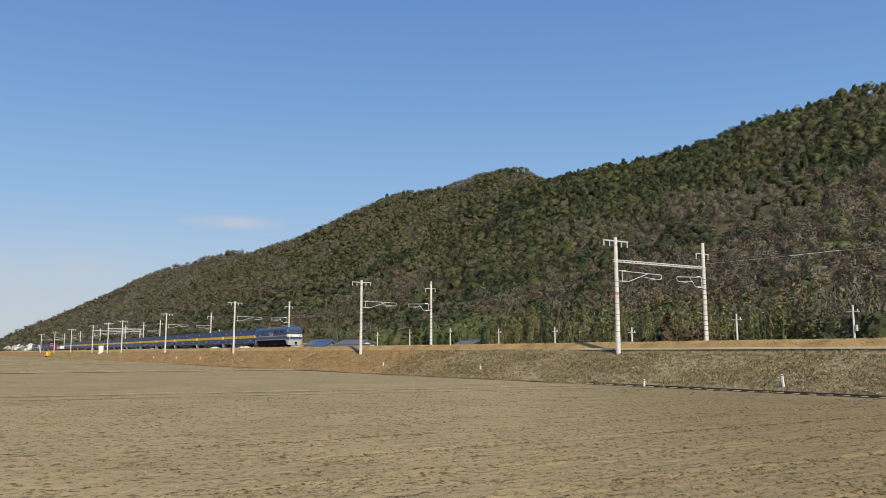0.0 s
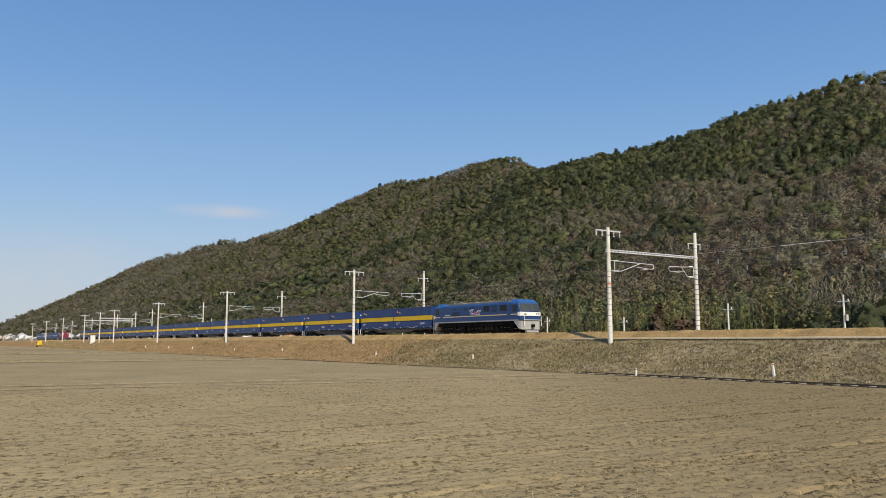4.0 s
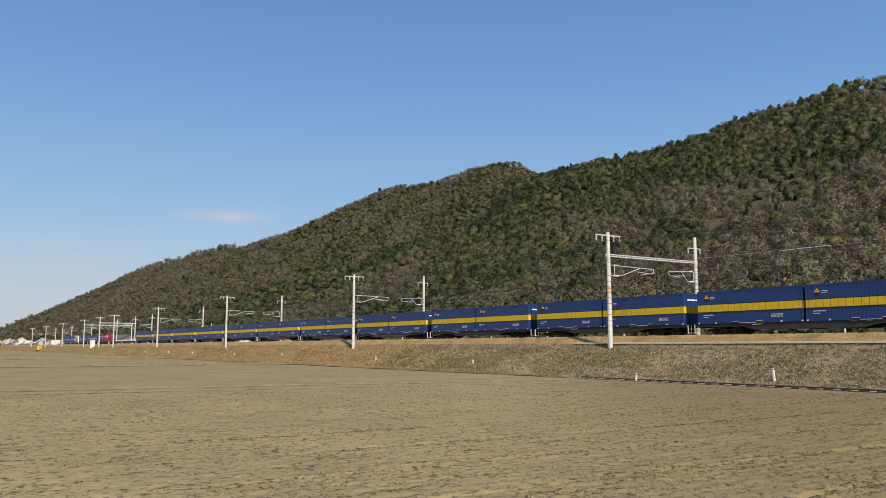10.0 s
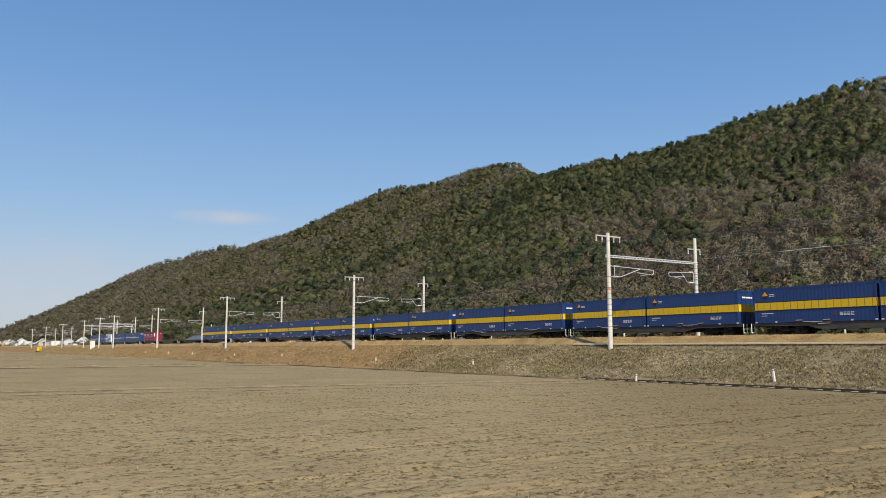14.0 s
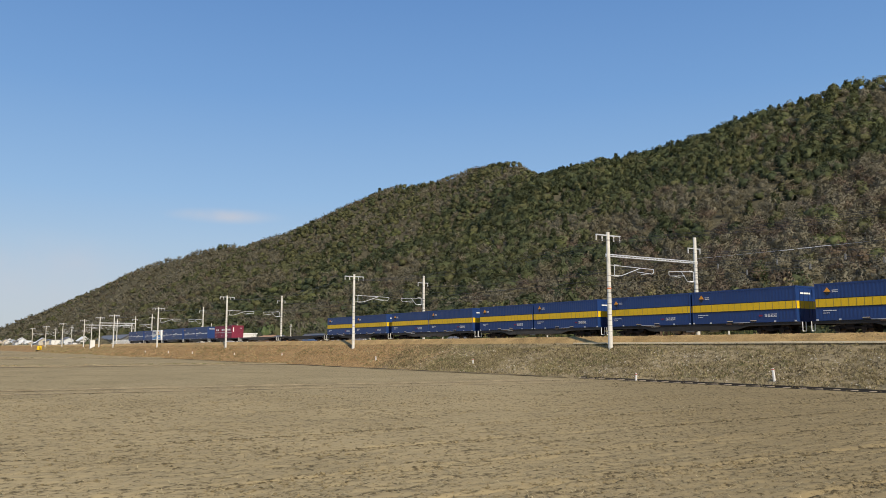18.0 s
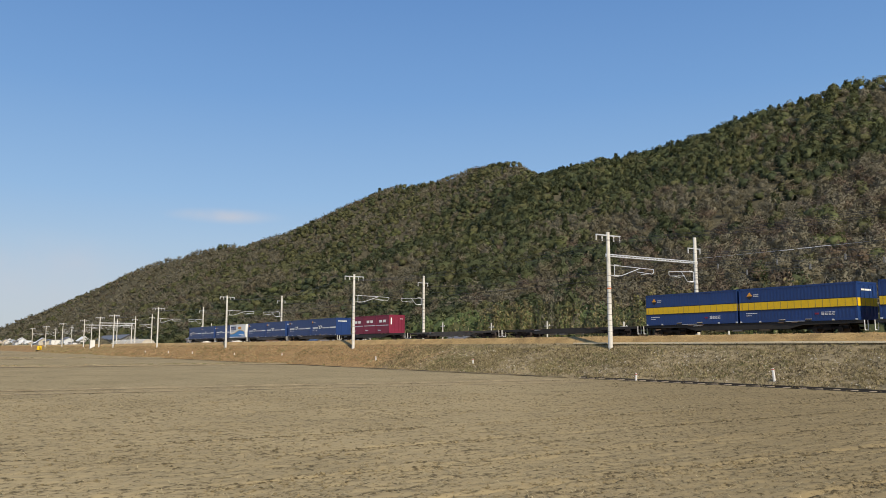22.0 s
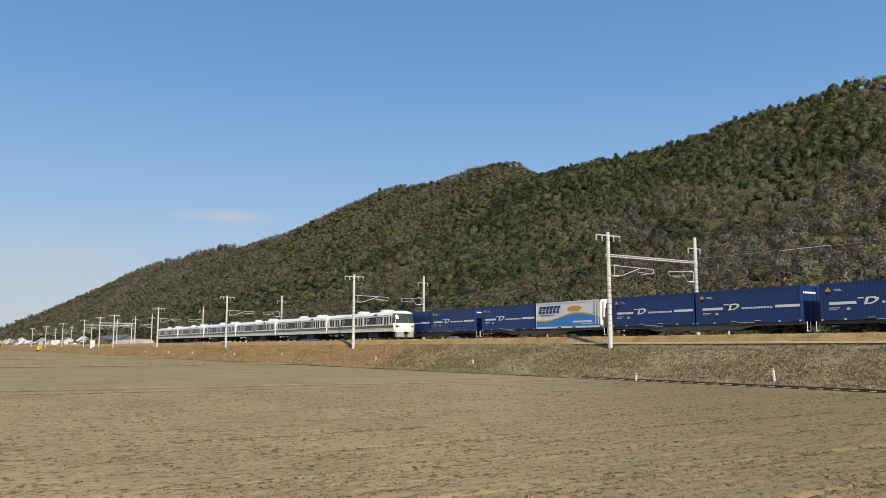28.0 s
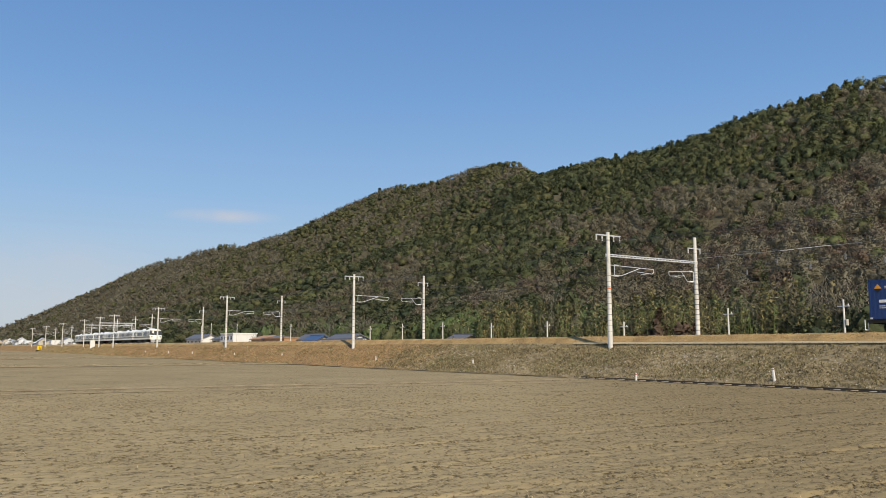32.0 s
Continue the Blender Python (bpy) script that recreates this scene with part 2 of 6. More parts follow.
M_PINK = surf("pink_mark", (0.75, 0.15, 0.35), 0.55, var=0.1)
M_CREAM = surf("cream_train_paint", (0.97, 0.95, 0.83), 0.38, var=0.05, scale=0.6, fine=8, bump=0.01)
M_OLIVE = surf("olive_stripe", (0.15, 0.15, 0.08), 0.45, var=0.08, scale=0.6, bump=0.01)
M_BROWN = surf("dark_brown_stripe", (0.05, 0.035, 0.03), 0.45, var=0.08, bump=0.01)
M_GLASS = glass("train_glass", (0.018, 0.02, 0.024), 0.14)
M_CURTAIN = surf("pulled_shade", (0.22, 0.22, 0.2), 0.6, var=0.1, bump=0.0)
M_LAMP = surf("lamp_glass", (0.85, 0.85, 0.82), 0.15, var=0.03, bump=0.0)


# ---- building helpers ----
def box(bm, x0, x1, y0, y1, z0, z1):
    vs = [bm.verts.new((x, y, z)) for x in (x0, x1) for y in (y0, y1) for z in (z0, z1)]
    for f in ((0, 1, 3, 2), (4, 6, 7, 5), (0, 4, 5, 1), (2, 3, 7, 6), (0, 2, 6, 4), (1, 5, 7, 3)):
        bm.faces.new([vs[i] for i in f])
    return bm


def bevelled(bm, width, segments=1):
    bmesh.ops.bevel(bm, geom=list(bm.edges), offset=width, segments=segments, affect="EDGES", profile=0.6)
    return bm


def rod(bm, a, b, r, n=8, r2=None):
    a, b = Vector(a), Vector(b)
    d = (b - a).normalized()
    u = d.cross(Vector((0, 0, 1)) if abs(d.z) < 0.9 else Vector((1, 0, 0))).normalized()
    v = d.cross(u)
    rings = []
    for c, q in ((a, r), (b, r if r2 is None else r2)):
        rings.append([bm.verts.new(c + (u * math.cos(6.28318 * i / n) + v * math.sin(6.28318 * i / n)) * q) for i in range(n)])
    for i in range(n):
        bm.faces.new((rings[0][i], rings[0][(i + 1) % n], rings[1][(i + 1) % n], rings[1][i]))
    bm.faces.new(rings[0][::-1])
    bm.faces.new(rings[1])
    return bm


def extrude(bm, outline, x0, x1):
    """Sweeps a closed outline of (y, z) along x."""
    a = [bm.verts.new((x0, y, z)) for y, z in outline]
    b = [bm.verts.new((x1, y, z)) for y, z in outline]
    n = len(outline)
    for i in range(n):
        bm.faces.new((a[i], a[(i + 1) % n], b[(i + 1) % n], b[i]))
    bm.faces.new(a[::-1])
    bm.faces.new(b)
    return bm


def mesh_of(name, bm, material):
    me = bpy.data.meshes.new(name)
    bmesh.ops.recalc_face_normals(bm, faces=bm.faces)
    bm.to_mesh(me)
    bm.free()
    me.materials.append(material)
    return me


def part(name, bm, material, parent=None, label=""):
    ob = new(name, mesh_of(name, bm, material))
    if parent is not None:
        ob.parent = parent
    if label:
        ob["label"] = label
    return ob


def piece(name, mesh, parent, m=None):
    ob = new(name, mesh)
    ob.parent = parent
    if m is not None:
        ob.matrix_basis = m
    return ob


def thing(name, label, category, group="", at=None):
    ob = new(name)
    ob.empty_display_size = 0.5
    if at is not None:
        ob.matrix_basis = at
    return tagged(ob, label, category, group)


def B():
    return bmesh.new()


def grid_mesh(name, X, Y, Z, material):
    """A sheet over a grid of points (arrays of one shape)."""
    ny, nx = X.shape
    me = bpy.data.meshes.new(name)
    v = np.stack([X, Y, Z], -1).reshape(-1, 3).astype(np.float32)
    i = np.arange(nx * ny).reshape(ny, nx)
    q = np.stack([i[:-1, :-1], i[:-1, 1:], i[1:, 1:], i[1:, :-1]], -1).reshape(-1, 4)
    fill(me, v, q)
    me.materials.append(material)
    me.polygons.foreach_set("use_smooth", np.ones(len(q), bool))
    return me


def fill(me, verts, quads):
    me.vertices.add(len(verts))
    me.vertices.foreach_set("co", np.ascontiguousarray(verts, np.float32).ravel())
    n = quads.shape[1]
    me.loops.add(quads.size)
    me.loops.foreach_set("vertex_index", np.ascontiguousarray(quads, np.int32).ravel())
    me.polygons.add(len(quads))
    me.polygons.foreach_set("loop_start", np.arange(0, quads.size, n, dtype=np.int32))
    me.update(calc_edges=True)


RNG = np.random.RandomState(7)
LATTICE = RNG.rand(256, 256)


def vnoise(x, y, seed=0):
    """Smooth noise 0..1 on arrays."""
    x, y = np.asarray(x, float) + seed * 17.3, np.asarray(y, float) + seed * 41.7
    xi, yi = np.floor(x).astype(int), np.floor(y).astype(int)
    fx, fy = x - xi, y - yi
    fx, fy = fx * fx * (3 - 2 * fx), fy * fy * (3 - 2 * fy)
    L = LATTICE
    a, b = L[xi & 255, yi & 255], L[(xi + 1) & 255, yi & 255]
    c, d = L[xi & 255, (yi + 1) & 255], L[(xi + 1) & 255, (yi + 1) & 255]
    return (a * (1 - fx) + b * fx) * (1 - fy) + (c * (1 - fx) + d * fx) * fy


def fbm(x, y, seed=0, octaves=4):
    total, amp = 0, 0.5
    for o in range(octaves):
        total = total + amp * vnoise(np.asarray(x) * 2 ** o, np.asarray(y) * 2 ** o, seed + o)
        amp *= 0.5
    return total


# ---- ground: one sheet of paddy soil from the lane to the horizon ----
def spread(lo, hi, step, far_lo, far_hi):
    out = list(np.arange(lo, hi, step))
    for end, sign, lim in ((lo, -1, far_lo), (hi, 1, far_hi)):
        d, p = step, end
        more = []
        while (lim - p) * sign > 0:
            d *= 1.22
            p += sign * d
            more.append(p)
        out = more[::-1] + out if sign < 0 else out + more
    return np.array(sorted(out))


FURROWS = (-4.9, -7.8, -10.7, -13.7, -16.9, -20.3, -24.2, -28.6, -33.4)


def furrow_line(x0, Y):
    return x0 + (fbm(Y * 0.22, Y * 0 + x0, 9) - 0.47) * 0.5


def field_height(X, Y):
    near = np.clip(1.25 - np.hypot(X, Y) / 60, 0.12, 1)
    z = (fbm(X * 0.5, Y * 0.3, 1, 3) - 0.44) * 0.02 * near + (fbm(X * 7.7, Y * 5.1, 5, 4) - 0.47) * (0.07 + 0.05 * np.clip((X + 22) / 14, 0, 1)) * near
    z = z + 0.012 * np.sin(X * 17 + 3 * fbm(X * 0.3, Y * 0.3, 8, 2)) * near
    for k, x0 in enumerate(FURROWS):
        w = furrow_line(x0, Y)
        lumpy = np.clip(fbm(Y * 1.4, Y * 0 + x0, 3, 3) * 3.0 - 0.8, 0.05, 1.3)
        depth = (0.16, 0.14, 0.12, 0.115, 0.045, 0.04, 0.03, 0.03, 0.03)[k]
        z = z + depth * (0.3 * np.exp(-((X - w) / 0.12) ** 2) - 1.2 * np.exp(-((X - w + 0.22) / 0.13) ** 2)) * lumpy
    return z * (Y < 42.5) - 0.15 * (Y >= 42.5)


gx, gy = spread(-48, -3, 0.095, -4800, 4500), spread(2.5, 42.6, 0.16, -1500, 4800)
GX, GY = np.meshgrid(gx, gy)
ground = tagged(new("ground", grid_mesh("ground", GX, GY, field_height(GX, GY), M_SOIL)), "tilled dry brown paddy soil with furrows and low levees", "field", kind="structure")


def levee(x, high, wide, slant=0.0, top_end=42.2, drab=1.3):
    """A low earth ridge between two paddies, with a flat dark strip for a ditch along its near side."""
    ys = np.arange(-260, top_end, 0.7)
    prof = np.array([-1.0, -0.55, -0.25, 0.0, 0.25, 0.55, 1.0])
    Y, P = np.meshgrid(ys, prof, indexing="ij")
    line = x + (fbm(Y * 0.08, Y * 0 + x, 12) - 0.47) * 1.4 * min(1, wide) + slant * (Y - 20)
    top = np.array([-0.08, 0.5, 0.9, 1.0, 0.92, 0.55, -0.08])[None] * high
    Z = top * (0.7 + 0.6 * vnoise(Y * 0.9, P * 2, 6))
    t = tagged(new("levee", grid_mesh("levee", line + P * wide, Y, Z, M_LEVEE)), "low straw-covered earth levee between two paddies", "levee", "paddy levees", "structure")
    # The ditch is not dug: its shade is the strip's dark colour.
    D = np.linspace(0, 1, 4)
    Yd, Dd = np.meshgrid(ys, D, indexing="ij")
    base = x + (fbm(Yd * 0.08, Yd * 0 + x, 12) - 0.47) * 1.4 * min(1, wide) + slant * (Yd - 20) + wide
    tagged(new("ditch_strip", grid_mesh("ditch_strip", base + Dd * wide * drab * (0.5 + vnoise(Yd * 0.5, Yd * 0, 8)), Yd, 0.02 + 0.02 * min(1, wide) + 0 * Yd, M_DITCHDARK)), "flat dark strip for the ditch beside the levee", "ditch", "paddy ditches", "structure")
    return t


# Dark soil colour that stands for the undug ditches on flat strips.
M_DITCHDARK = surf("damp_soil", (0.13, 0.1, 0.06), 0.85, var=0.35, scale=0.8, fine=8, bump=0.5, spec=0.15)
for x, high, wide in ((-104.0, 0.2, 0.9), (-172.0, 0.26, 1.3), (-251.0, 0.3, 1.8), (-360.0, 0.35, 2.5)):
    levee(x, high, wide)
levee(-46.4, 0.1, 0.45, 0.14, 38.6, 0.4)
levee(-42.8, 0.07, 0.3, 0.14, 38.0, 0.5)

# Flat dark strip drawn for the ditch line at the slope's foot.
ex, ed = np.meshgrid(np.arange(-190, -46.5, 0.8), np.linspace(0, 1, 4), indexing="ij")
ey = 41.05 + 0.35 * (vnoise(ex * 0.12, ex * 0, 18) - 0.5) + ed * (0.35 + 0.7 * vnoise(ex * 0.3, ex * 0, 19))
tagged(new("ditch_strip", grid_mesh("ditch_strip", ex, ey, 0.05 + 0 * ex, M_DITCHDARK)), "flat dark strip along the foot of the embankment", "ditch", "paddy ditches", "structure")

# ---- embankment ----
RAIL = 3.15
TRACKS = (50.35, 54.15)


def bank_profile(Y):
    ys = [41.5, 42.2, 46.45, 46.95, 47.2, 48.35, 49.0, 55.6, 56.3, 57.0, 58.2, 62.5, 70.0, 90.0]
    zs = [-0.1, 0.02, 2.06, 2.22, 2.53, 3.2, 3.04, 3.02, 3.05, 2.4, 2.3, 0.9, 0.9, 0.9]
    return np.interp(Y, ys, zs)


def bank_z(X, Y):
    z = bank_profile(Y)
    rough = np.where((Y > 42) & (Y < 46.8), 1.0, 0.15)
    return z + (fbm(X * 0.5, Y * 0.8, 21) - 0.47) * 0.45 * rough + (fbm(X * 2.5, Y * 2.5, 25, 3) - 0.44) * 0.15 * rough


bx = spread(-70, -14, 0.3, -1600, 900)
by = np.array(sorted(list(np.arange(41.5, 47.0, 0.25)) + [47.1, 47.35]))
BX, BY = np.meshgrid(bx, by)
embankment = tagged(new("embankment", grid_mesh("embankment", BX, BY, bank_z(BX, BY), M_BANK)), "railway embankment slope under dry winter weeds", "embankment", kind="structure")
by2 = np.array([47.35, 47.6, 48.0, 48.35, 48.7, 49.2, 50.0, 51, 52, 53, 54, 55, 55.6, 56.3, 57.0, 57.4])
BX, BY = np.meshgrid(bx, by2)
ballast = tagged(new("ballast", grid_mesh("ballast", BX, BY, bank_profile(BY) + (fbm(BX * 1.2, BY * 2, 31) - 0.47) * 0.1, M_BALLAST)), "rust-brown ballast bed of the double track", "ballast", kind="structure")
by3 = np.array([57.4, 58.2, 60, 62.5, 70, 90])
BX, BY = np.meshgrid(bx, by3)
tagged(new("back_slope", grid_mesh("back_slope", BX, BY, bank_z(BX, BY), M_BANK)), "far side of the embankment and the rough ground behind it", "embankment", kind="structure")


def track(y):
    t = thing("railway_track", "rust-brown steel rails on concrete sleepers in ballast", "track", "tracks", pose(0, y, 0))
    t["kind"] = "structure"
    for s in (-1, 1):
        c = s * 0.56
        part("rail", extrude(B(), [(c - 0.06, RAIL - 0.15), (c + 0.06, RAIL - 0.15), (c + 0.015, RAIL - 0.1), (c + 0.032, RAIL - 0.03), (c + 0.03, RAIL), (c - 0.03, RAIL), (c - 0.032, RAIL - 0.03), (c - 0.015, RAIL - 0.1)], -1500, 850), M_RAIL, t)
    sl = mesh_of("sleeper", box(B(), -0.11, 0.11, -1.0, 1.0, RAIL - 0.3, RAIL - 0.15), M_SLEEPER)
    for i in range(90):
        piece("sleeper", sl, t, pose(-75 + i * 0.65, 0, 0))
    return t


for y in TRACKS:
    track(y)


# ---- the wooded hill ----
RIDGE = [(-3600, 175, 5), (-2705, 194, 12), (-2474, 207, 26), (-2371, 212, 56), (-2232, 221, 75), (-2034, 244, 75), (-1876, 276, 96), (-1796, 297, 109),
         (-1722, 321, 125), (-1648, 352, 147), (-1590, 386, 159), (-1522, 426, 173), (-1445, 458, 181), (-1387, 479, 173), (-1333, 494, 184), (-1257, 506, 185),
         (-1171, 514, 188), (-1097, 519, 197), (-1028, 520, 203), (-936, 520, 210), (-842, 520, 204), (-740, 519, 204), (-646, 507, 189), (-596, 488, 163),
         (-544, 462, 142), (-512, 447, 143), (-425, 424, 135), (-350, 420, 133), (-270, 420, 138), (-244, 420, 142), (-190, 420, 138), (320, 420, 150)]
R_X, R_Y, R_Z = (np.array(c, float) for c in zip(*RIDGE))
FOOT = 98.0


def hill(X, Y):
    """The hill's ground: a slope from its foot to the ridge, cut by a gully beside the near spur, with smaller folds."""
    yr, h = np.interp(X, R_X, R_Y), np.interp(X, R_X, R_Z)
    u = (Y - FOOT) / (yr - FOOT)
    up = np.clip(u, 0, 1) ** 1.18
    down = np.clip(1 - (u - 1) * 0.9, 0.05, 1)
    z = h * np.where(u <= 1, up, down)
    t = np.clip(((X + 512) * 0.684 - (Y - 447) * 0.7295) / 446, 0, 1)
    s = -(X + 512) * 0.7295 - (Y - 447) * 0.684
    fade = np.clip(t * 6, 0, 1) * np.clip((1 - t) * 2.2, 0, 1)
    z = z - (12 * np.exp(-((s - 58) / 34) ** 2) - 5 * np.exp(-(s / 34) ** 2)) * fade
    mid = np.clip(u * (1.1 - u) * 3.5, 0, 1)
    z = z + ((fbm(X / 130, Y / 260, 41) - 0.47) * 40 + (fbm(X / 42, Y / 110, 43, 3) - 0.44) * 16) * mid
    return np.where(u < 0, 0.9, 0.9 + z)


M_HILL = surf("forest_floor", (0.09, 0.08, 0.05), 0.95, var=0.4, scale=0.05, fine=0.6, bump=0.4, spec=0.1)
hx = np.concatenate([np.arange(-4200, -1200, 30), np.arange(-1200, 320, 10)])
hy = np.concatenate([np.arange(90, 560, 9), np.arange(560, 900, 40)])
HX, HY = np.meshgrid(hx, hy)
hillside = tagged(new("hillside", grid_mesh("hillside", HX, HY, hill(HX, HY), M_HILL)), "long hill of leaf litter under mixed winter woods", "hill", kind="structure")

GREENS = [surf("evergreen_leaf_" + n, c, 0.75, var=0.38, scale=0.3, fine=1.8, bump=0, spec=0.1, island=0.14, thin=0.3) for n, c in
          (("dark", (0.07, 0.088, 0.047)), ("deep", (0.09, 0.104, 0.051)), ("olive", (0.124, 0.126, 0.06)), ("bright", (0.132, 0.147, 0.064)))]
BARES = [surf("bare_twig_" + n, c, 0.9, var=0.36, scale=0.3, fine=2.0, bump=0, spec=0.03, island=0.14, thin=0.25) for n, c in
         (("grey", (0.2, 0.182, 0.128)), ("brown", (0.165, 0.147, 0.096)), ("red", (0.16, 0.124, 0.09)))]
M_TRUNK = surf("tree_bark", (0.2, 0.17, 0.13), 0.9, var=0.3, scale=1.0, fine=8, bump=0.3)
M_FRESH = surf("fresh_bamboo_grass", (0.122, 0.16, 0.067), 0.8, var=0.4, scale=0.4, fine=2.2, bump=0, spec=0.06, island=0.25, thin=0.3)


def ragged(m, scale, share):
    """The same foliage as loose sprays: the material with small uneven gaps between its leaves."""
    r = m.copy()
    r.name = m.name + "_spray"
    nt = r.node_tree
    out = nt.nodes["Material Output"]
    shader = out.inputs["Surface"].links[0].from_socket
    tc = nt.nodes.new("ShaderNodeTexCoord")
    n = node(nt, "ShaderNodeTexNoise", Scale=scale, Detail=2.0, Roughness=0.6)
    nt.links.new(tc.outputs["Object"], n.inputs["Vector"])
    gap = nt.nodes.new("ShaderNodeMath")
    gap.operation = "GREATER_THAN"
    gap.inputs[1].default_value = share
    nt.links.new(n.outputs["Fac"], gap.inputs[0])
    clear = nt.nodes.new("ShaderNodeBsdfTransparent")
    ms = nt.nodes.new("ShaderNodeMixShader")
    nt.links.new(gap.outputs[0], ms.inputs[0])
    nt.links.new(clear.outputs[0], ms.inputs[1])
    nt.links.new(shader, ms.inputs[2])
    nt.links.new(ms.outputs[0], out.inputs["Surface"])
    return r


WOODS = GREENS + BARES + [M_FRESH]
SPRAYS = [ragged(m, 1.9 if m in GREENS else 2.6, 0.5 if m not in BARES else 0.52) for m in WOODS]


def leaf_quads(centers, normals, size, rng, thin=1.0):
    n = len(centers)
    a = rng.normal(size=(n, 3))
    nrm = normals + rng.normal(size=(n, 3)) * 0.55
    nrm /= np.linalg.norm(nrm, axis=1, keepdims=True)
    t = np.cross(a, nrm)
    t /= np.linalg.norm(t, axis=1, keepdims=True) + 1e-9
    b = np.cross(nrm, t)
    s = (size * rng.uniform(0.6, 1.4, n))[:, None]
    return np.stack([centers - t * s, centers - b * s * thin * rng.uniform(0.5, 1, (n, 1)), centers + t * s * rng.uniform(0.7, 1.2, (n, 1)), centers + b * s * thin], 1)


def crown(rng, n, kind, size):
    """A crown of height 1 on a stem: lobes of small leaves (round, cone) or a fan of twigs (bare)."""
    if kind == "bare":
        m = n // 2
        d = rng.normal(size=(m, 3))
        d[:, 2] = np.abs(d[:, 2]) * 0.9 + 0.15
        d /= np.linalg.norm(d, axis=1, keepdims=True)
        r = rng.uniform(0.25, 1, m) ** 0.6
        c = d * np.array([0.42, 0.42, 0.62]) * r[:, None] + np.array([0, 0, 0.36])
        t = d + rng.normal(size=(m, 3)) * 0.45 + np.array([0, 0, 0.35])
        t /= np.linalg.norm(t, axis=1, keepdims=True)
        w = np.cross(t, rng.normal(size=(m, 3)))
        w /= np.linalg.norm(w, axis=1, keepdims=True)
        s = max(size, 0.03) * 1.15 * rng.uniform(1.0, 2.6, (m, 1))
        wd = rng.uniform(0.045, 0.11, (m, 1)) * (1.0 if size < 0.05 else 1.6)
        twigs = np.stack([c - t * s, c + w * s * wd, c + t * s, c - w * s * wd], 1)
        c2 = d[: n - m] * np.array([0.36, 0.36, 0.5]) * rng.uniform(0.5, 1, (min(n - m, m), 1)) + np.array([0, 0, 0.42])
        return np.concatenate([twigs, leaf_quads(c2, d[: len(c2)], size * 0.55, rng, 0.3)])
    if kind == "cone":
        h = rng.uniform(0.08, 1, n) ** 0.8
        ang = rng.uniform(0, 6.283, n)
        lump = 1 + 0.25 * np.sin(ang * 3 + h * 9)
        r = (1.02 - h) * 0.33 * lump * rng.uniform(0.75, 1.05, n)
        c = np.stack([np.cos(ang) * r, np.sin(ang) * r, h], 1)
        nr = np.stack([np.cos(ang), np.sin(ang), np.full(n, 0.5)], 1)
        return leaf_quads(c, nr, size, rng)


def shell(rng, kind, lon, lat):
    """The dense mass inside a crown: a lumpy closed surface of quads with its soft normals."""
    T, P = np.meshgrid(np.linspace(0, 2 * np.pi, lon + 1), np.linspace(0.02, np.pi * 0.8, lat + 1))
    d = np.stack([np.cos(T) * np.sin(P), np.sin(T) * np.sin(P), np.cos(P)], -1)
    lump = rng.uniform(0.66, 1.14, T.shape)
    lump[:, -1] = lump[:, 0]
    lump[0] = lump[0, 0]
    if kind == "cone":
        high = np.linspace(0.92, 0.08, lat + 1)[:, None] + 0 * T
        r = (1.0 - high) * 0.22 * lump
        p = np.stack([np.cos(T) * r, np.sin(T) * r, high], -1)
    else:
        p = d * lump[..., None] * np.array([0.31, 0.31, 0.35]) * (1.0 if kind == "round" else 0.9) + np.array([0, 0, 0.44])
    nrm = d + np.array([0, 0, 0.25]) + rng.normal(size=d.shape) * 0.25
    nrm[:, -1] = nrm[:, 0]
    nrm = nrm / np.linalg.norm(nrm, axis=-1, keepdims=True)
    def q(a):
        return np.stack([a[:-1, :-1], a[1:, :-1], a[1:, 1:], a[:-1, 1:]], 2).reshape(-1, 4, 3)
    return q(p), q(nrm)


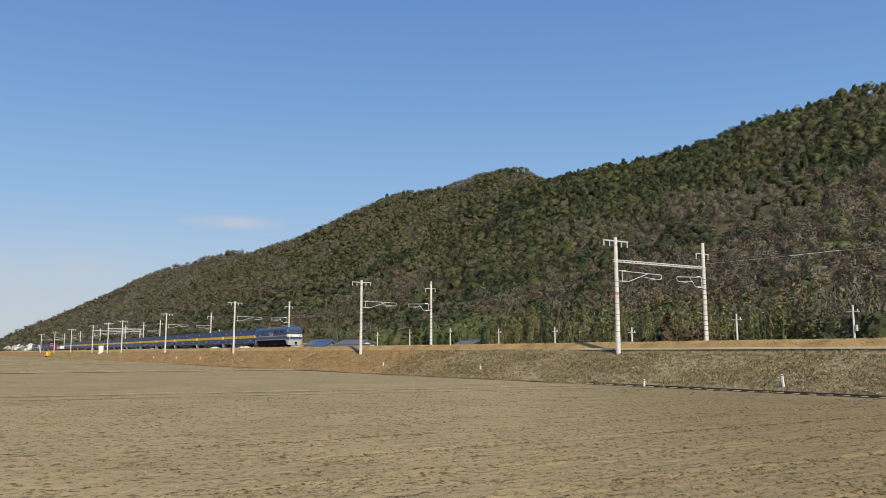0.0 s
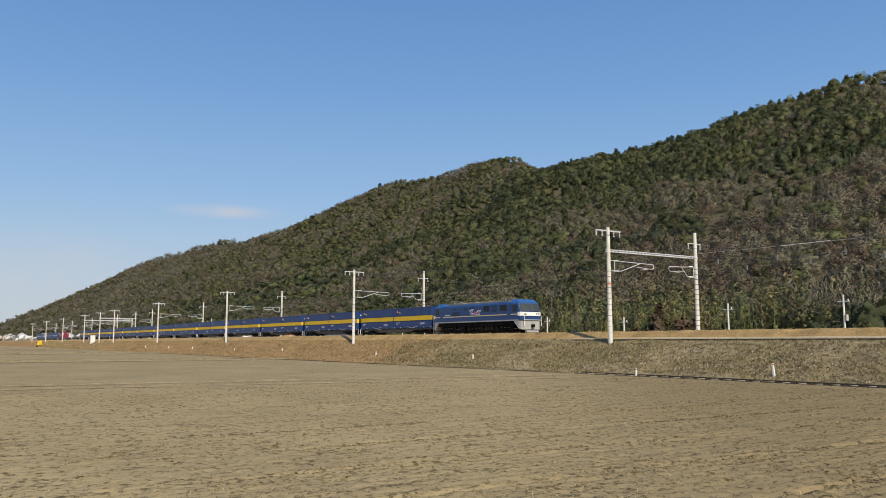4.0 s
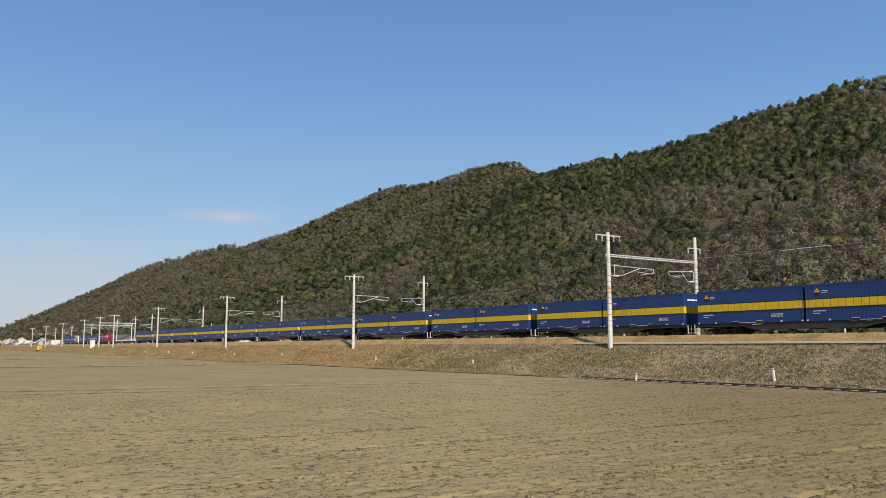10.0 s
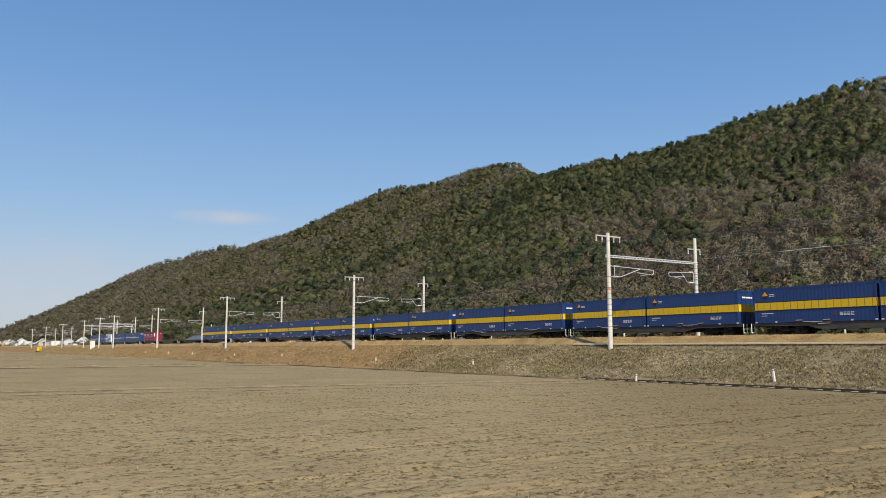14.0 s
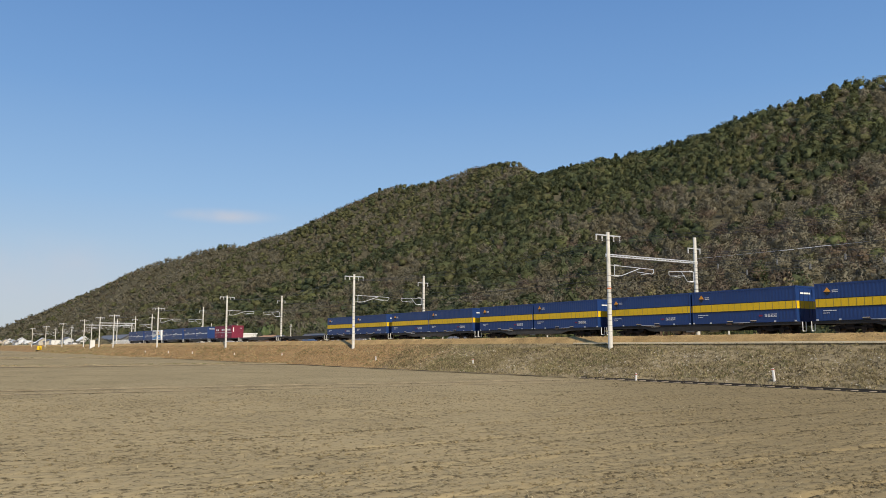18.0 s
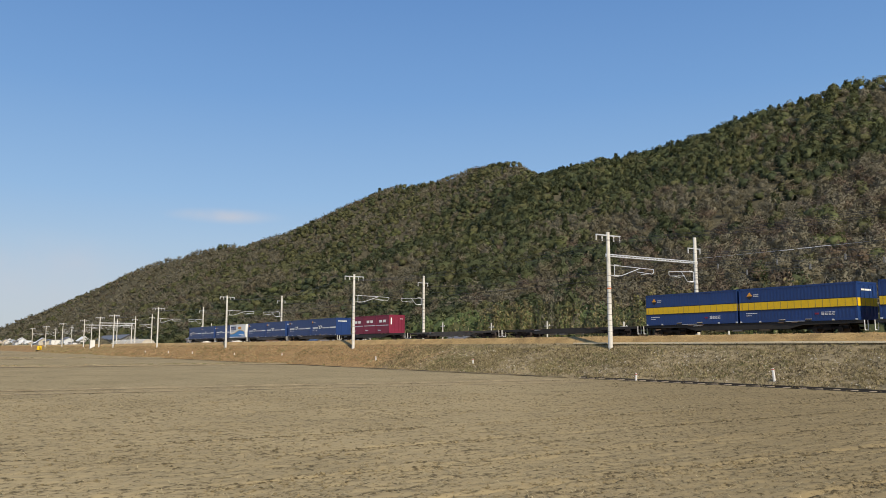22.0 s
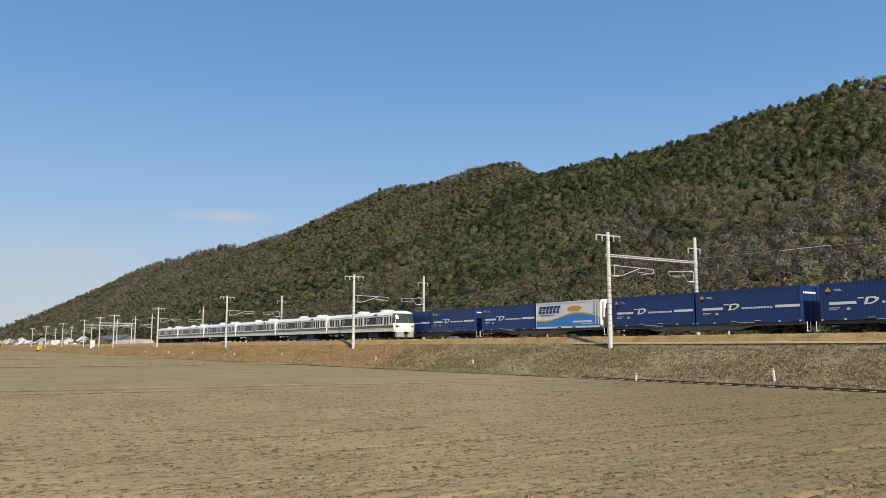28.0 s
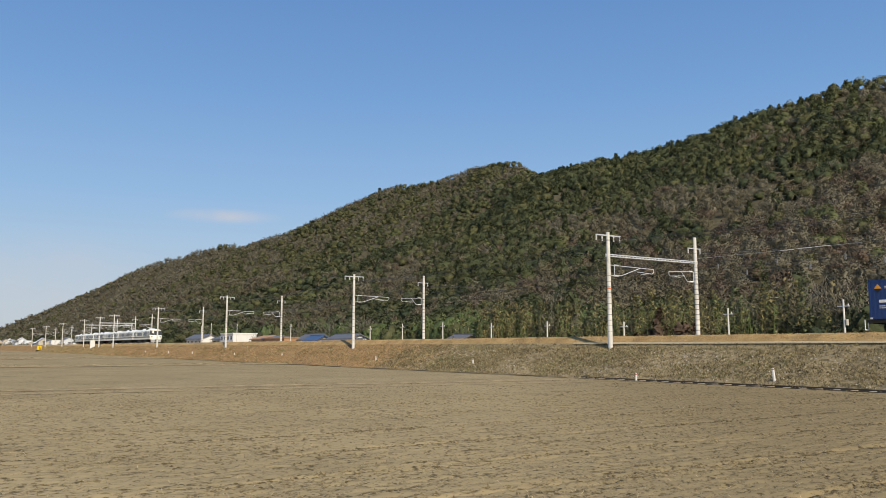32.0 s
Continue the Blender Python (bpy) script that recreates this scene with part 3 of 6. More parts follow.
def woods(name, label, xyz, height, kind_of, mat_of, n, leaf, rng, category="woodland", mass=(9, 5), slim=1.0):
    """Joins many trees into one mesh; kind_of names each crown, mat_of its colour."""
    vs, ms, ns = [], [], []
    for k in ("round", "cone", "bare"):
        for j in range(6):
            sel = np.where((kind_of == k) & (np.arange(len(xyz)) % 6 == j))[0]
            if not len(sel):
                continue
            quads, out = outward(spray(rng, n, k, leaf), k)
            if mass:
                a, b = shell(rng, k, *mass)
                quads, out = np.concatenate([a, quads]), np.concatenate([b, out])
            ang = rng.uniform(0, 6.283, len(sel))
            ca, sa = np.cos(ang)[:, None, None], np.sin(ang)[:, None, None]
            h = height[sel][:, None, None]
            wide = h * rng.uniform(1.05, 1.6, (len(sel), 1, 1)) * (0.85 if k == "cone" else 1.0) * slim
            q, o = quads[None], out[None]
            x = (q[..., 0] * ca - q[..., 1] * sa) * wide + xyz[sel, 0][:, None, None]
            y = (q[..., 0] * sa + q[..., 1] * ca) * wide + xyz[sel, 1][:, None, None]
            z = q[..., 2] * h + xyz[sel, 2][:, None, None] - 0.28 * h
            vs.append(np.stack([x, y, z], -1).reshape(-1, 3))
            ns.append(np.stack([o[..., 0] * ca - o[..., 1] * sa, o[..., 0] * sa + o[..., 1] * ca, o[..., 2] + 0 * ca], -1).reshape(-1, 3))
            loose = np.full(quads.shape[0], len(WOODS))
            loose[:quads.shape[0] - n] = len(WOODS) if k == "bare" else 0
            ms.append((mat_of[sel][:, None] + loose[None]).ravel())
    v = np.concatenate(vs)
    me = bpy.data.meshes.new(name)
    fill(me, v, np.arange(len(v)).reshape(-1, 4))
    for m in WOODS + SPRAYS:
        me.materials.append(m)
    me.polygons.foreach_set("material_index", np.concatenate(ms).astype(np.int32))
    me.normals_split_custom_set_from_vertices(np.concatenate(ns))
    return tagged(new(name, me), label, category, kind="stuff")


def outward(quads, kind):
    """Turns leaves to face out of their crown and gives the crown's soft normals."""
    heart = np.array([0, 0, 0.42 if kind != "cone" else 0.3])
    face = np.cross(quads[:, 1] - quads[:, 0], quads[:, 2] - quads[:, 0])
    flip = (face * (quads.mean(1) - heart)).sum(1) < 0
    quads = quads.copy()
    quads[flip] = quads[flip][:, ::-1]
    soft = quads - heart
    soft /= np.linalg.norm(soft, axis=2, keepdims=True) + 1e-9
    own = np.where(flip[:, None], -face, face)
    own = own / (np.linalg.norm(own, axis=1, keepdims=True) + 1e-9)
    soft = soft + own[:, None] * 0.25 + np.array([0, 0, 0.2])
    return quads, soft / np.linalg.norm(soft, axis=2, keepdims=True)


def spray(rng, n, kind, size):
    """A crown of height 1 seen from afar: lobes of leaf clumps, a cone of drooping tiers, or upright twig sprays with a few pale limbs."""
    if kind == "bare":
        d = rng.normal(size=(n, 3))
        d[:, 2] = np.abs(d[:, 2]) + 0.1
        d /= np.linalg.norm(d, axis=1, keepdims=True)
        c = d * np.array([0.4, 0.4, 0.62]) * (rng.uniform(0.2, 1, (n, 1)) ** 0.5) + np.array([0, 0, 0.34])
        t = d * 0.6 + rng.normal(size=(n, 3)) * 0.55 + np.array([0, 0, 0.25])
        t /= np.linalg.norm(t, axis=1, keepdims=True)
        w = np.cross(t, rng.normal(size=(n, 3)))
        w /= np.linalg.norm(w, axis=1, keepdims=True)
        s = size * rng.uniform(0.5, 1.1, (n, 1))
        wd = rng.uniform(0.25, 0.6, (n, 1))
        return np.stack([c - t * s, c + w * s * wd, c + t * s, c - w * s * wd], 1)
    if kind == "cone":
        return crown(rng, n, "cone", size * 0.95)
    k = 9
    a = rng.uniform(0, 6.283, k)
    rr = rng.uniform(0.05, 0.32, k)
    lobes = np.stack([np.cos(a) * rr, np.sin(a) * rr, rng.uniform(0.45, 0.86, k) - rr * 0.5], 1)
    rad = rng.uniform(0.11, 0.23, k)
    pick = rng.randint(0, k, n)
    d = rng.normal(size=(n, 3))
    d[:, 2] = d[:, 2] * 0.8 + 0.3
    d /= np.linalg.norm(d, axis=1, keepdims=True)
    return leaf_quads(lobes[pick] + d * (rad[pick] * rng.uniform(0.7, 1.1, n))[:, None], d, size, rng, 0.8)


def wood_zone(X, Y):
    """How evergreen, how coniferous and how ruddy the woods are at a place on the hill."""
    yr = np.interp(X, R_X, R_Y)
    u = (Y - FOOT) / (yr - FOOT)
    s = -(X + 512) * 0.7295 - (Y - 447) * 0.684
    near = X > -560
    green = 0.46 + np.where(near & (u > 0.5) & (X < -255), 0.14, 0.03) + 0.16 * np.exp(-((s + 12) / 46) ** 2) * near
    green = green - 0.13 * near * np.clip((X + 300) / 50, 0, 1) * (u < 0.6) - 0.16 * np.exp(-((s - 60) / 40) ** 2) * near
    # More bare trees past x -620: browner woods, and haze put in as grey.
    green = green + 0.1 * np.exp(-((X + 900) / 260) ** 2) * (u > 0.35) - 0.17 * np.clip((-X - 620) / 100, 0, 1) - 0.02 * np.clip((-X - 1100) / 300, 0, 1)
    green = green + np.where(u < 0.08, 0.12, 0)
    ruddy = np.clip((X + 250) / 60, 0, 1) * (u < 0.42) * 0.28 + 0.05
    return green, np.where(near & (u > 0.4), 0.35, 0.12), ruddy


def forest(name, label, d0, d1, pitch, n, seed, tall=(5.0, 8.5), mass=(9, 5), right=False):
    """One distance band of the hill's woods: every tree a crown of its own on an uneven lattice."""
    rng = np.random.RandomState(seed)
    X, Y = np.meshgrid(np.arange(-3300, 300, pitch), np.arange(FOOT + 1, 570, pitch), indexing="ij")
    X, Y = (X + rng.uniform(-0.5, 0.5, X.shape) * pitch).ravel(), (Y + rng.uniform(-0.5, 0.5, Y.shape) * pitch).ravel()
    d = np.hypot(X, Y) * (1 + 0.1 * (vnoise(X / 30, Y / 30, 4) - 0.5))
    edge = -0.5 * Y + 38
    keep = (d >= d0) & (d < d1) & (Y < np.interp(X, R_X, R_Y) + 14) & ((X > edge) if right else (X < edge))
    X, Y, d = X[keep], Y[keep], d[keep]
    green, firs, ruddy = wood_zone(X, Y)
    m = len(X)
    patch = 0.5 * fbm(X / 60, Y / 60, 51) + 0.5 * fbm(X / 17, Y / 17, 57) + rng.normal(size=m) * 0.1
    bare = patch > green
    cone = ~bare & (rng.rand(m) < firs * (0.4 + 1.2 * vnoise(X / 25, Y / 25, 9)))
    dark = vnoise(X / 28, Y / 28, 63) + rng.normal(size=m) * 0.2
    # Past x -600 the evergreens take lighter tones, haze put into their colour.
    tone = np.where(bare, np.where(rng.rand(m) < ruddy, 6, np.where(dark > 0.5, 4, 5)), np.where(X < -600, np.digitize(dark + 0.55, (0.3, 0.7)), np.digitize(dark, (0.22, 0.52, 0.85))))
    tone = np.where(cone, np.minimum(tone, 1), tone)
    h = rng.uniform(*tall, m) * np.where(cone, 1.05, np.where(bare, 0.95, 1.0))
    h = h * np.clip(0.75 + (vnoise(X / 35, Y / 35, 71) - 0.3) * 0.6, 0.7, 1.15)
    kind = np.where(bare, "bare", np.where(cone, "cone", "round"))
    return woods(name, label, np.stack([X, Y, hill(X, Y) + 0.16 * h], 1), h, kind, tone, n, math.sqrt(1.5 / n), rng, mass=mass)


forest("near_hill_woods", "mixed evergreen and bare winter trees on the lower hillside", 90, 260, 4.0, 120, 61, (4.8, 7.8), (8, 4))
forest("middle_hill_woods", "mixed evergreen and bare winter trees on the hillside", 260, 460, 4.8, 68, 62, (5.0, 8.4), (7, 3))
forest("upper_hill_woods", "evergreen and bare winter trees towards the ridge", 460, 720, 5.8, 44, 63, (5.6, 9.0), (6, 3))
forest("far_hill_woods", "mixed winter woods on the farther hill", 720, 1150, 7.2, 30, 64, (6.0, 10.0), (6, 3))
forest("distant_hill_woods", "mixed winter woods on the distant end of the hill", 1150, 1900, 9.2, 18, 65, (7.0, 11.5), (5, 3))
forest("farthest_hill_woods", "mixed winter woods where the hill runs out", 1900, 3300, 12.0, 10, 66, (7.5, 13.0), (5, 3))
forest("side_hill_woods", "mixed winter woods round the flank of the hill", 90, 900, 11.0, 16, 67, (9.0, 13.0), (7, 4), right=True)


# ---- foot of the hill: single trees, bamboo and scrub behind the track ----
def foot(ratio, y):
    """A place at the hill's foot: along-track distance in multiples of y."""
    return -ratio * y, y


def tree_limbs(rng, h, spread_, thick, forks=9):
    bm = B()
    bend = rng.uniform(-0.06, 0.06, 2) * h
    rod(bm, (0, 0, 0), (bend[0] * 0.5, bend[1] * 0.5, h * 0.45), thick, 7, thick * 0.7)
    rod(bm, (bend[0] * 0.5, bend[1] * 0.5, h * 0.45), (bend[0], bend[1], h * 0.85), thick * 0.7, 6, thick * 0.25)
    for k in range(forks):
        z0 = h * rng.uniform(0.25, 0.7)
        a = rng.uniform(0, 6.283)
        l = spread_ * rng.uniform(0.4, 0.75)
        f = min(1.0, z0 / (h * 0.85))
        p = Vector((bend[0] * f, bend[1] * f, z0))
        q = p + Vector((math.cos(a) * l, math.sin(a) * l, l * rng.uniform(0.6, 1.3)))
        rod(bm, p, q, thick * 0.24, 5, thick * 0.1)
        for m in range(3):
            a2 = a + rng.uniform(-1, 1)
            l2 = l * rng.uniform(0.3, 0.6)
            s0 = p.lerp(q, rng.uniform(0.5, 1.0))
            rod(bm, s0, s0 + Vector((math.cos(a2) * l2, math.sin(a2) * l2, l2 * rng.uniform(0.5, 1.4))), thick * 0.16, 4, thick * 0.06)
    return bm


M_PALEBARK = surf("pale_bark", (0.27, 0.245, 0.19), 0.85, var=0.25, scale=0.6, fine=6, bump=0.2)
M_BAMBOO = [surf("bamboo_" + n, c, 0.7, var=0.2, scale=0.3, fine=2, bump=0, spec=0.3, island=0.3) for n, c in
            (("yellow", (0.3, 0.255, 0.105)), ("straw", (0.26, 0.225, 0.12)), ("green", (0.14, 0.17, 0.06)))]


def quads_object(name, quads, materials, index=None):
    me = bpy.data.meshes.new(name)
    fill(me, quads.reshape(-1, 3), np.arange(quads.shape[0] * 4).reshape(-1, 4))
    for m in materials:
        me.materials.append(m)
    if index is not None:
        me.polygons.foreach_set("material_index", np.asarray(index, np.int32))
    return new(name, me)


def foot_tree(x, y, h, kind, seed, leaf_mat, label, bark=None, n=420, category="tree"):
    rng = np.random.RandomState(seed)
    t = thing("foothill_tree", label, category, "trees at the foot of the hill", pose(x, y, float(hill(np.array([x]), np.array([y]))[0]) - 0.2))
    part("trunk", tree_limbs(rng, h, h * 0.26, h * 0.011 + 0.02), bark or M_TRUNK, t)
    q, soft = outward(crown(rng, n * 2, kind, 0.0299) if kind == "bare" else spray(rng, n, kind, 0.05), kind)
    wide = 1.15 if kind != "cone" else 1.05
    ob = quads_object("crown", q * np.array([h * wide, h * wide, h]), [leaf_mat])
    ob.data.normals_split_custom_set_from_vertices(soft.reshape(-1, 3))
    ob.parent = t
    return t


def bamboo(name, label, spots, rng, mats, high, wide):
    """Groves of leaning thin culms with drooping leaf sprays."""
    qs, ms = [], []
    for x, y, half, count in spots:
        for _ in range(count):
            px_, py_ = x + rng.uniform(-half, half), y + rng.uniform(-4, 4)
            z0 = float(hill(np.array([px_]), np.array([py_]))[0]) - 0.2
            h = high * rng.uniform(0.55, 1.1)
            lean = rng.normal(size=2) * 0.1 * h
            m = rng.choice(len(mats), p=[0.26, 0.2, 0.54])
            prev = np.array([px_, py_, z0])
            for k in range(1, 5):
                f = k / 4
                nx = np.array([px_ + lean[0] * f * f, py_ + lean[1] * f * f, z0 + h * f * (1 - 0.06 * f)])
                w = np.array([0.8, 0.5, 0]) * wide * (1.1 - f)
                qs.append([prev - w, prev + w, nx + w * 0.8, nx - w * 0.8])
                ms.append(m)
                if k > 1:
                    for _ in range(4):
                        c = prev + (nx - prev) * rng.rand()
                        d = rng.normal(size=3) * np.array([0.6, 0.6, 0.8])
                        d = d / np.linalg.norm(d) * rng.uniform(0.25, 0.6)
                        w2 = np.cross(d, rng.normal(size=3))
                        w2 = w2 / np.linalg.norm(w2) * 0.05
                        e = c + d + np.array([0, 0, -0.08])
                        qs.append([c - w2, c + w2, e + w2 * 0.4, e - w2 * 0.4])
                        ms.append(m)
                prev = nx
    return tagged(quads_object(name, np.array(qs), mats, ms), label, "bamboo", kind="stuff")


def plumes(name, label, spots, high, mats, seed, n=140):
    """Leafy bamboo tops: tall narrow drooping plumes, joined."""
    rng = np.random.RandomState(seed)
    qs, ms, ns = [], [], []
    for x, y, half, count in spots:
        for _ in range(count):
            px_, py_ = x + rng.uniform(-half, half), y + rng.uniform(-4, 4)
            h = high * rng.uniform(0.4, 1.25)
            lean = rng.normal(size=2) * 0.09
            f = rng.uniform(0.06, 1, n)
            a = rng.uniform(0, 6.283, n)
            r = 0.2 * np.sqrt(f) * (1.12 - f) * rng.uniform(0.3, 1.1, n) + 0.01
            c = np.stack([np.cos(a) * r + lean[0] * f ** 2, np.sin(a) * r + lean[1] * f ** 2, f * (1 - 0.12 * f * f)], 1)
            out = np.stack([np.cos(a), np.sin(a), 0.35 + 0 * a], 1)
            t = out * np.array([0.5, 0.5, -0.6]) + rng.normal(size=(n, 3)) * 0.5
            t /= np.linalg.norm(t, axis=1, keepdims=True)
            w = np.cross(t, rng.normal(size=(n, 3)))
            w /= np.linalg.norm(w, axis=1, keepdims=True)
            l = rng.uniform(0.014, 0.028, (n, 1))
            q = np.stack([c - t * l, c + w * l * 0.6, c + t * l, c - w * l * 0.6], 1) * h
            away = (np.cross(q[:, 1] - q[:, 0], q[:, 2] - q[:, 0]) * out).sum(1) < 0
            q[away] = q[away][:, ::-1]
            soft = out[:, None] + 0 * q
            qs.append(q + np.array([px_, py_, float(hill(np.array([px_]), np.array([py_]))[0]) - 0.2]))
            ns.append(soft / np.linalg.norm(soft, axis=2, keepdims=True))
            ms.append(np.full(n, rng.choice(len(mats))))
    ob = quads_object(name, np.concatenate(qs), mats, np.concatenate(ms))
    ob.data.normals_split_custom_set_from_vertices(np.concatenate(ns).reshape(-1, 3))
    return tagged(ob, label, "bamboo", kind="stuff")


frng = np.random.RandomState(71)
M_PLUME = [surf("bamboo_leaf_" + n, c, 0.7, var=0.35, scale=0.3, fine=2, bump=0, spec=0.15, island=0.3, thin=0.2) for n, c in
           (("green", (0.14, 0.17, 0.07)), ("dull", (0.115, 0.132, 0.066)), ("yellow", (0.165, 0.158, 0.068)), ("straw", (0.2, 0.172, 0.09)))]


def grove(name, label, spots, tall, tones, seed, slim, bare=0.0, category="bamboo"):
    """Dense slim crowns at the hill's foot, joined."""
    rng = np.random.RandomState(seed)
    X = np.concatenate([x + rng.uniform(-half, half, c) for x, y, half, c in spots])
    Y = np.concatenate([y + rng.uniform(-4, 4, c) for x, y, half, c in spots])
    m = len(X)
    H = rng.uniform(*tall, m) * (0.75 + 0.5 * vnoise(X / 9, Y / 9, 3))
    kind = np.where(rng.rand(m) < bare, "bare", "round")
    tone = np.where(kind == "bare", 4, rng.choice(tones, m))
    return woods(name, label, np.stack([X, Y, hill(X, Y) + 0.2 * H], 1), H, kind, tone, 150, 0.075, rng, category, (9, 5), slim)


grove("leafy_bamboo_grove", "dense leafy green bamboo at the foot of the hill", [(-176, 97, 12, 40), (-152, 97, 14, 62), (-128, 97, 12, 62), (-106, 97, 10, 40)], (6.5, 11.0), [7, 7, 3, 1, 2], 72, 0.6, 0.06)
grove("dark_grove", "dark evergreen trees behind the bare trees at the hill's foot", [(-60, 97, 15, 80), (-88, 100, 10, 22)], (6.0, 9.5), [0, 0, 0, 1], 75, 0.8, 0.0, "woodland")
grove("far_bamboo_grove", "leafy bamboo behind the farm buildings", [(-215, 100, 18, 34), (-260, 101, 24, 40), (-310, 102, 24, 34)], (7.0, 11.0), [7, 3, 2, 1], 76, 0.65, 0.2)
plumes("yellowing_bamboo_grove", "yellowing feathery bamboo at the foot of the hill", [(-116, 92, 9, 90), (-101, 92, 8, 50), (-80, 92, 6, 60), (-66, 92, 4, 34), (-58, 92, 4, 14)], 9.5, M_PLUME[1:], 73)
bamboo("yellow_bamboo_grove", "yellowish bamboo grove at the foot of the hill", [(-104, 92, 7, 170), (-116, 91, 8, 300), (-128, 93, 7, 90), (-73, 91, 5, 80), (-82, 91, 6, 200), (-65, 91, 4, 110), (-95, 92, 6, 70)], frng, M_BAMBOO, 8.6, 0.04)
bamboo("green_bamboo_grove", "green bamboo grove beside the farm buildings", [(-215, 98, 14, 40), (-245, 99, 14, 40), (-190, 98, 12, 30)], frng, [M_BAMBOO[2], M_BAMBOO[2], M_BAMBOO[1]], 10.5, 0.06)

M_PALETWIG = surf("pale_twig", (0.165, 0.15, 0.112), 0.9, var=0.3, scale=0.3, fine=3, bump=0, spec=0.06, island=0.2)
TREES = [(0.62, 99, 11, "bare"), (0.585, 97, 9.5, "bare"), (0.66, 98, 10.5, "bare"), (0.70, 100, 11, "bare"), (0.745, 97, 8.5, "bare"), (0.555, 98, 9, "bare"), (0.80, 99, 9, "bare"),
         (1.17, 94, 10.5, "bare"), (1.13, 95, 8, "bare"), (1.0, 97, 8.5, "bare"), (1.42, 99, 8, "round"), (1.5, 97, 8.5, "round"), (1.58, 99, 9, "round"), (1.66, 97, 8.5, "round"),
         (1.75, 98, 8.0, "round"), (1.88, 97, 7, "round"), (2.0, 99, 8, "bare"), (2.12, 98, 8.5, "bare"), (2.3, 97, 7.5, "round"), (2.45, 98, 8, "bare"), (2.62, 99, 10, "bare"),
         (2.8, 98, 8, "round"), (3.0, 99, 9, "round"), (3.2, 98, 8, "round"), (3.45, 99, 9, "bare"), (3.7, 99, 9, "round"), (0.64, 92, 4.5, "round"), (0.60, 93, 4.6, "round"), (0.69, 91, 4.2, "round"),
         (0.50, 93, 5, "round"), (0.76, 92, 4.2, "round"), (0.56, 91, 4.4, "round"), (0.6, 95, 9.5, "bare"), (0.575, 94, 8.5, "bare"), (0.68, 95, 8.0, "bare"), (0.72, 94, 7.5, "bare"), (0.65, 94, 9, "bare"), (0.83, 93, 7.5, "bare"), (0.88, 95, 8, "bare"), (0.95, 94, 7.5, "bare"), (1.06, 94, 7.5, "bare")]
for i_, (ratio, y, h, kind) in enumerate(TREES):
    x, y = foot(ratio, y)
    if kind == "bare":
        foot_tree(x, y, h, kind, 80 + i_, M_PALETWIG if ratio < 0.8 and i_ % 3 == 0 else BARES[i_ % 2], "bare grey-brown winter tree with a pale trunk", M_PALEBARK)
    else:
        foot_tree(x, y, h, kind, 80 + i_, GREENS[1 + i_ % 3], "dark evergreen tree at the foot of the hill", None, 520)
for i_, (ratio, y, h) in enumerate(((1.17, 91, 8.5), (1.2, 92, 7.0), (1.9, 96, 9.5), (1.98, 95, 10.5), (2.06, 97, 9.0), (2.15, 95, 10.0), (2.22, 96, 9.5), (2.36, 96, 9.0), (2.75, 92, 6.5))):
    foot_tree(-ratio * y, y, h, "bare", 140 + i_, M_PALETWIG, "bare pale-grey winter tree with a whitish trunk", M_PALEBARK, 420)
M_RUST = surf("rust_red_needles", (0.1, 0.068, 0.045), 0.85, var=0.25, scale=0.5, fine=3, bump=0, spec=0.1, island=0.3)
for ratio, y, h in ((0.905, 88, 7.0), (0.855, 88, 5.2), (0.93, 89, 5.0)):
    foot_tree(-ratio * y, y, h, "cone" if h > 6 else "round", int(h * 10), M_RUST, "rust-red small conifer behind the track", None, 900)


def scrub(name, label, x0, x1, y0, y1, count, h, mats, seed):
    rng = np.random.RandomState(seed)
    X, Y = rng.uniform(x0, x1, count), rng.uniform(y0, y1, count)
    H = h * rng.uniform(0.6, 1.3, count)
    xyz = np.stack([X, Y, hill(X, Y)], 1)
    return woods(name, label, xyz, H, np.where(rng.rand(count) < 0.7, "round", "bare"), rng.choice(mats, count), 110, 0.07, rng, "scrub")


scrub("roadside_scrub", "low dark green scrub along the hill's foot", -330, -40, 86, 98, 300, 4.4, [1, 2, 3, 3, 2, 5], 91)
scrub("dark_scrub", "dark evergreen bushes at the hill's foot", -100, -42, 87, 100, 150, 4.6, [0, 1, 1, 2], 93)
scrub("fresh_scrub", "fresh green bamboo grass and bushes behind the track", -165, -42, 84, 91, 260, 3.4, [7, 7, 7, 1, 3], 94)
scrub("bright_scrub", "bright green bamboo grass along the hill's foot", -135, -85, 86, 92, 90, 4.2, [7, 7, 3], 92)

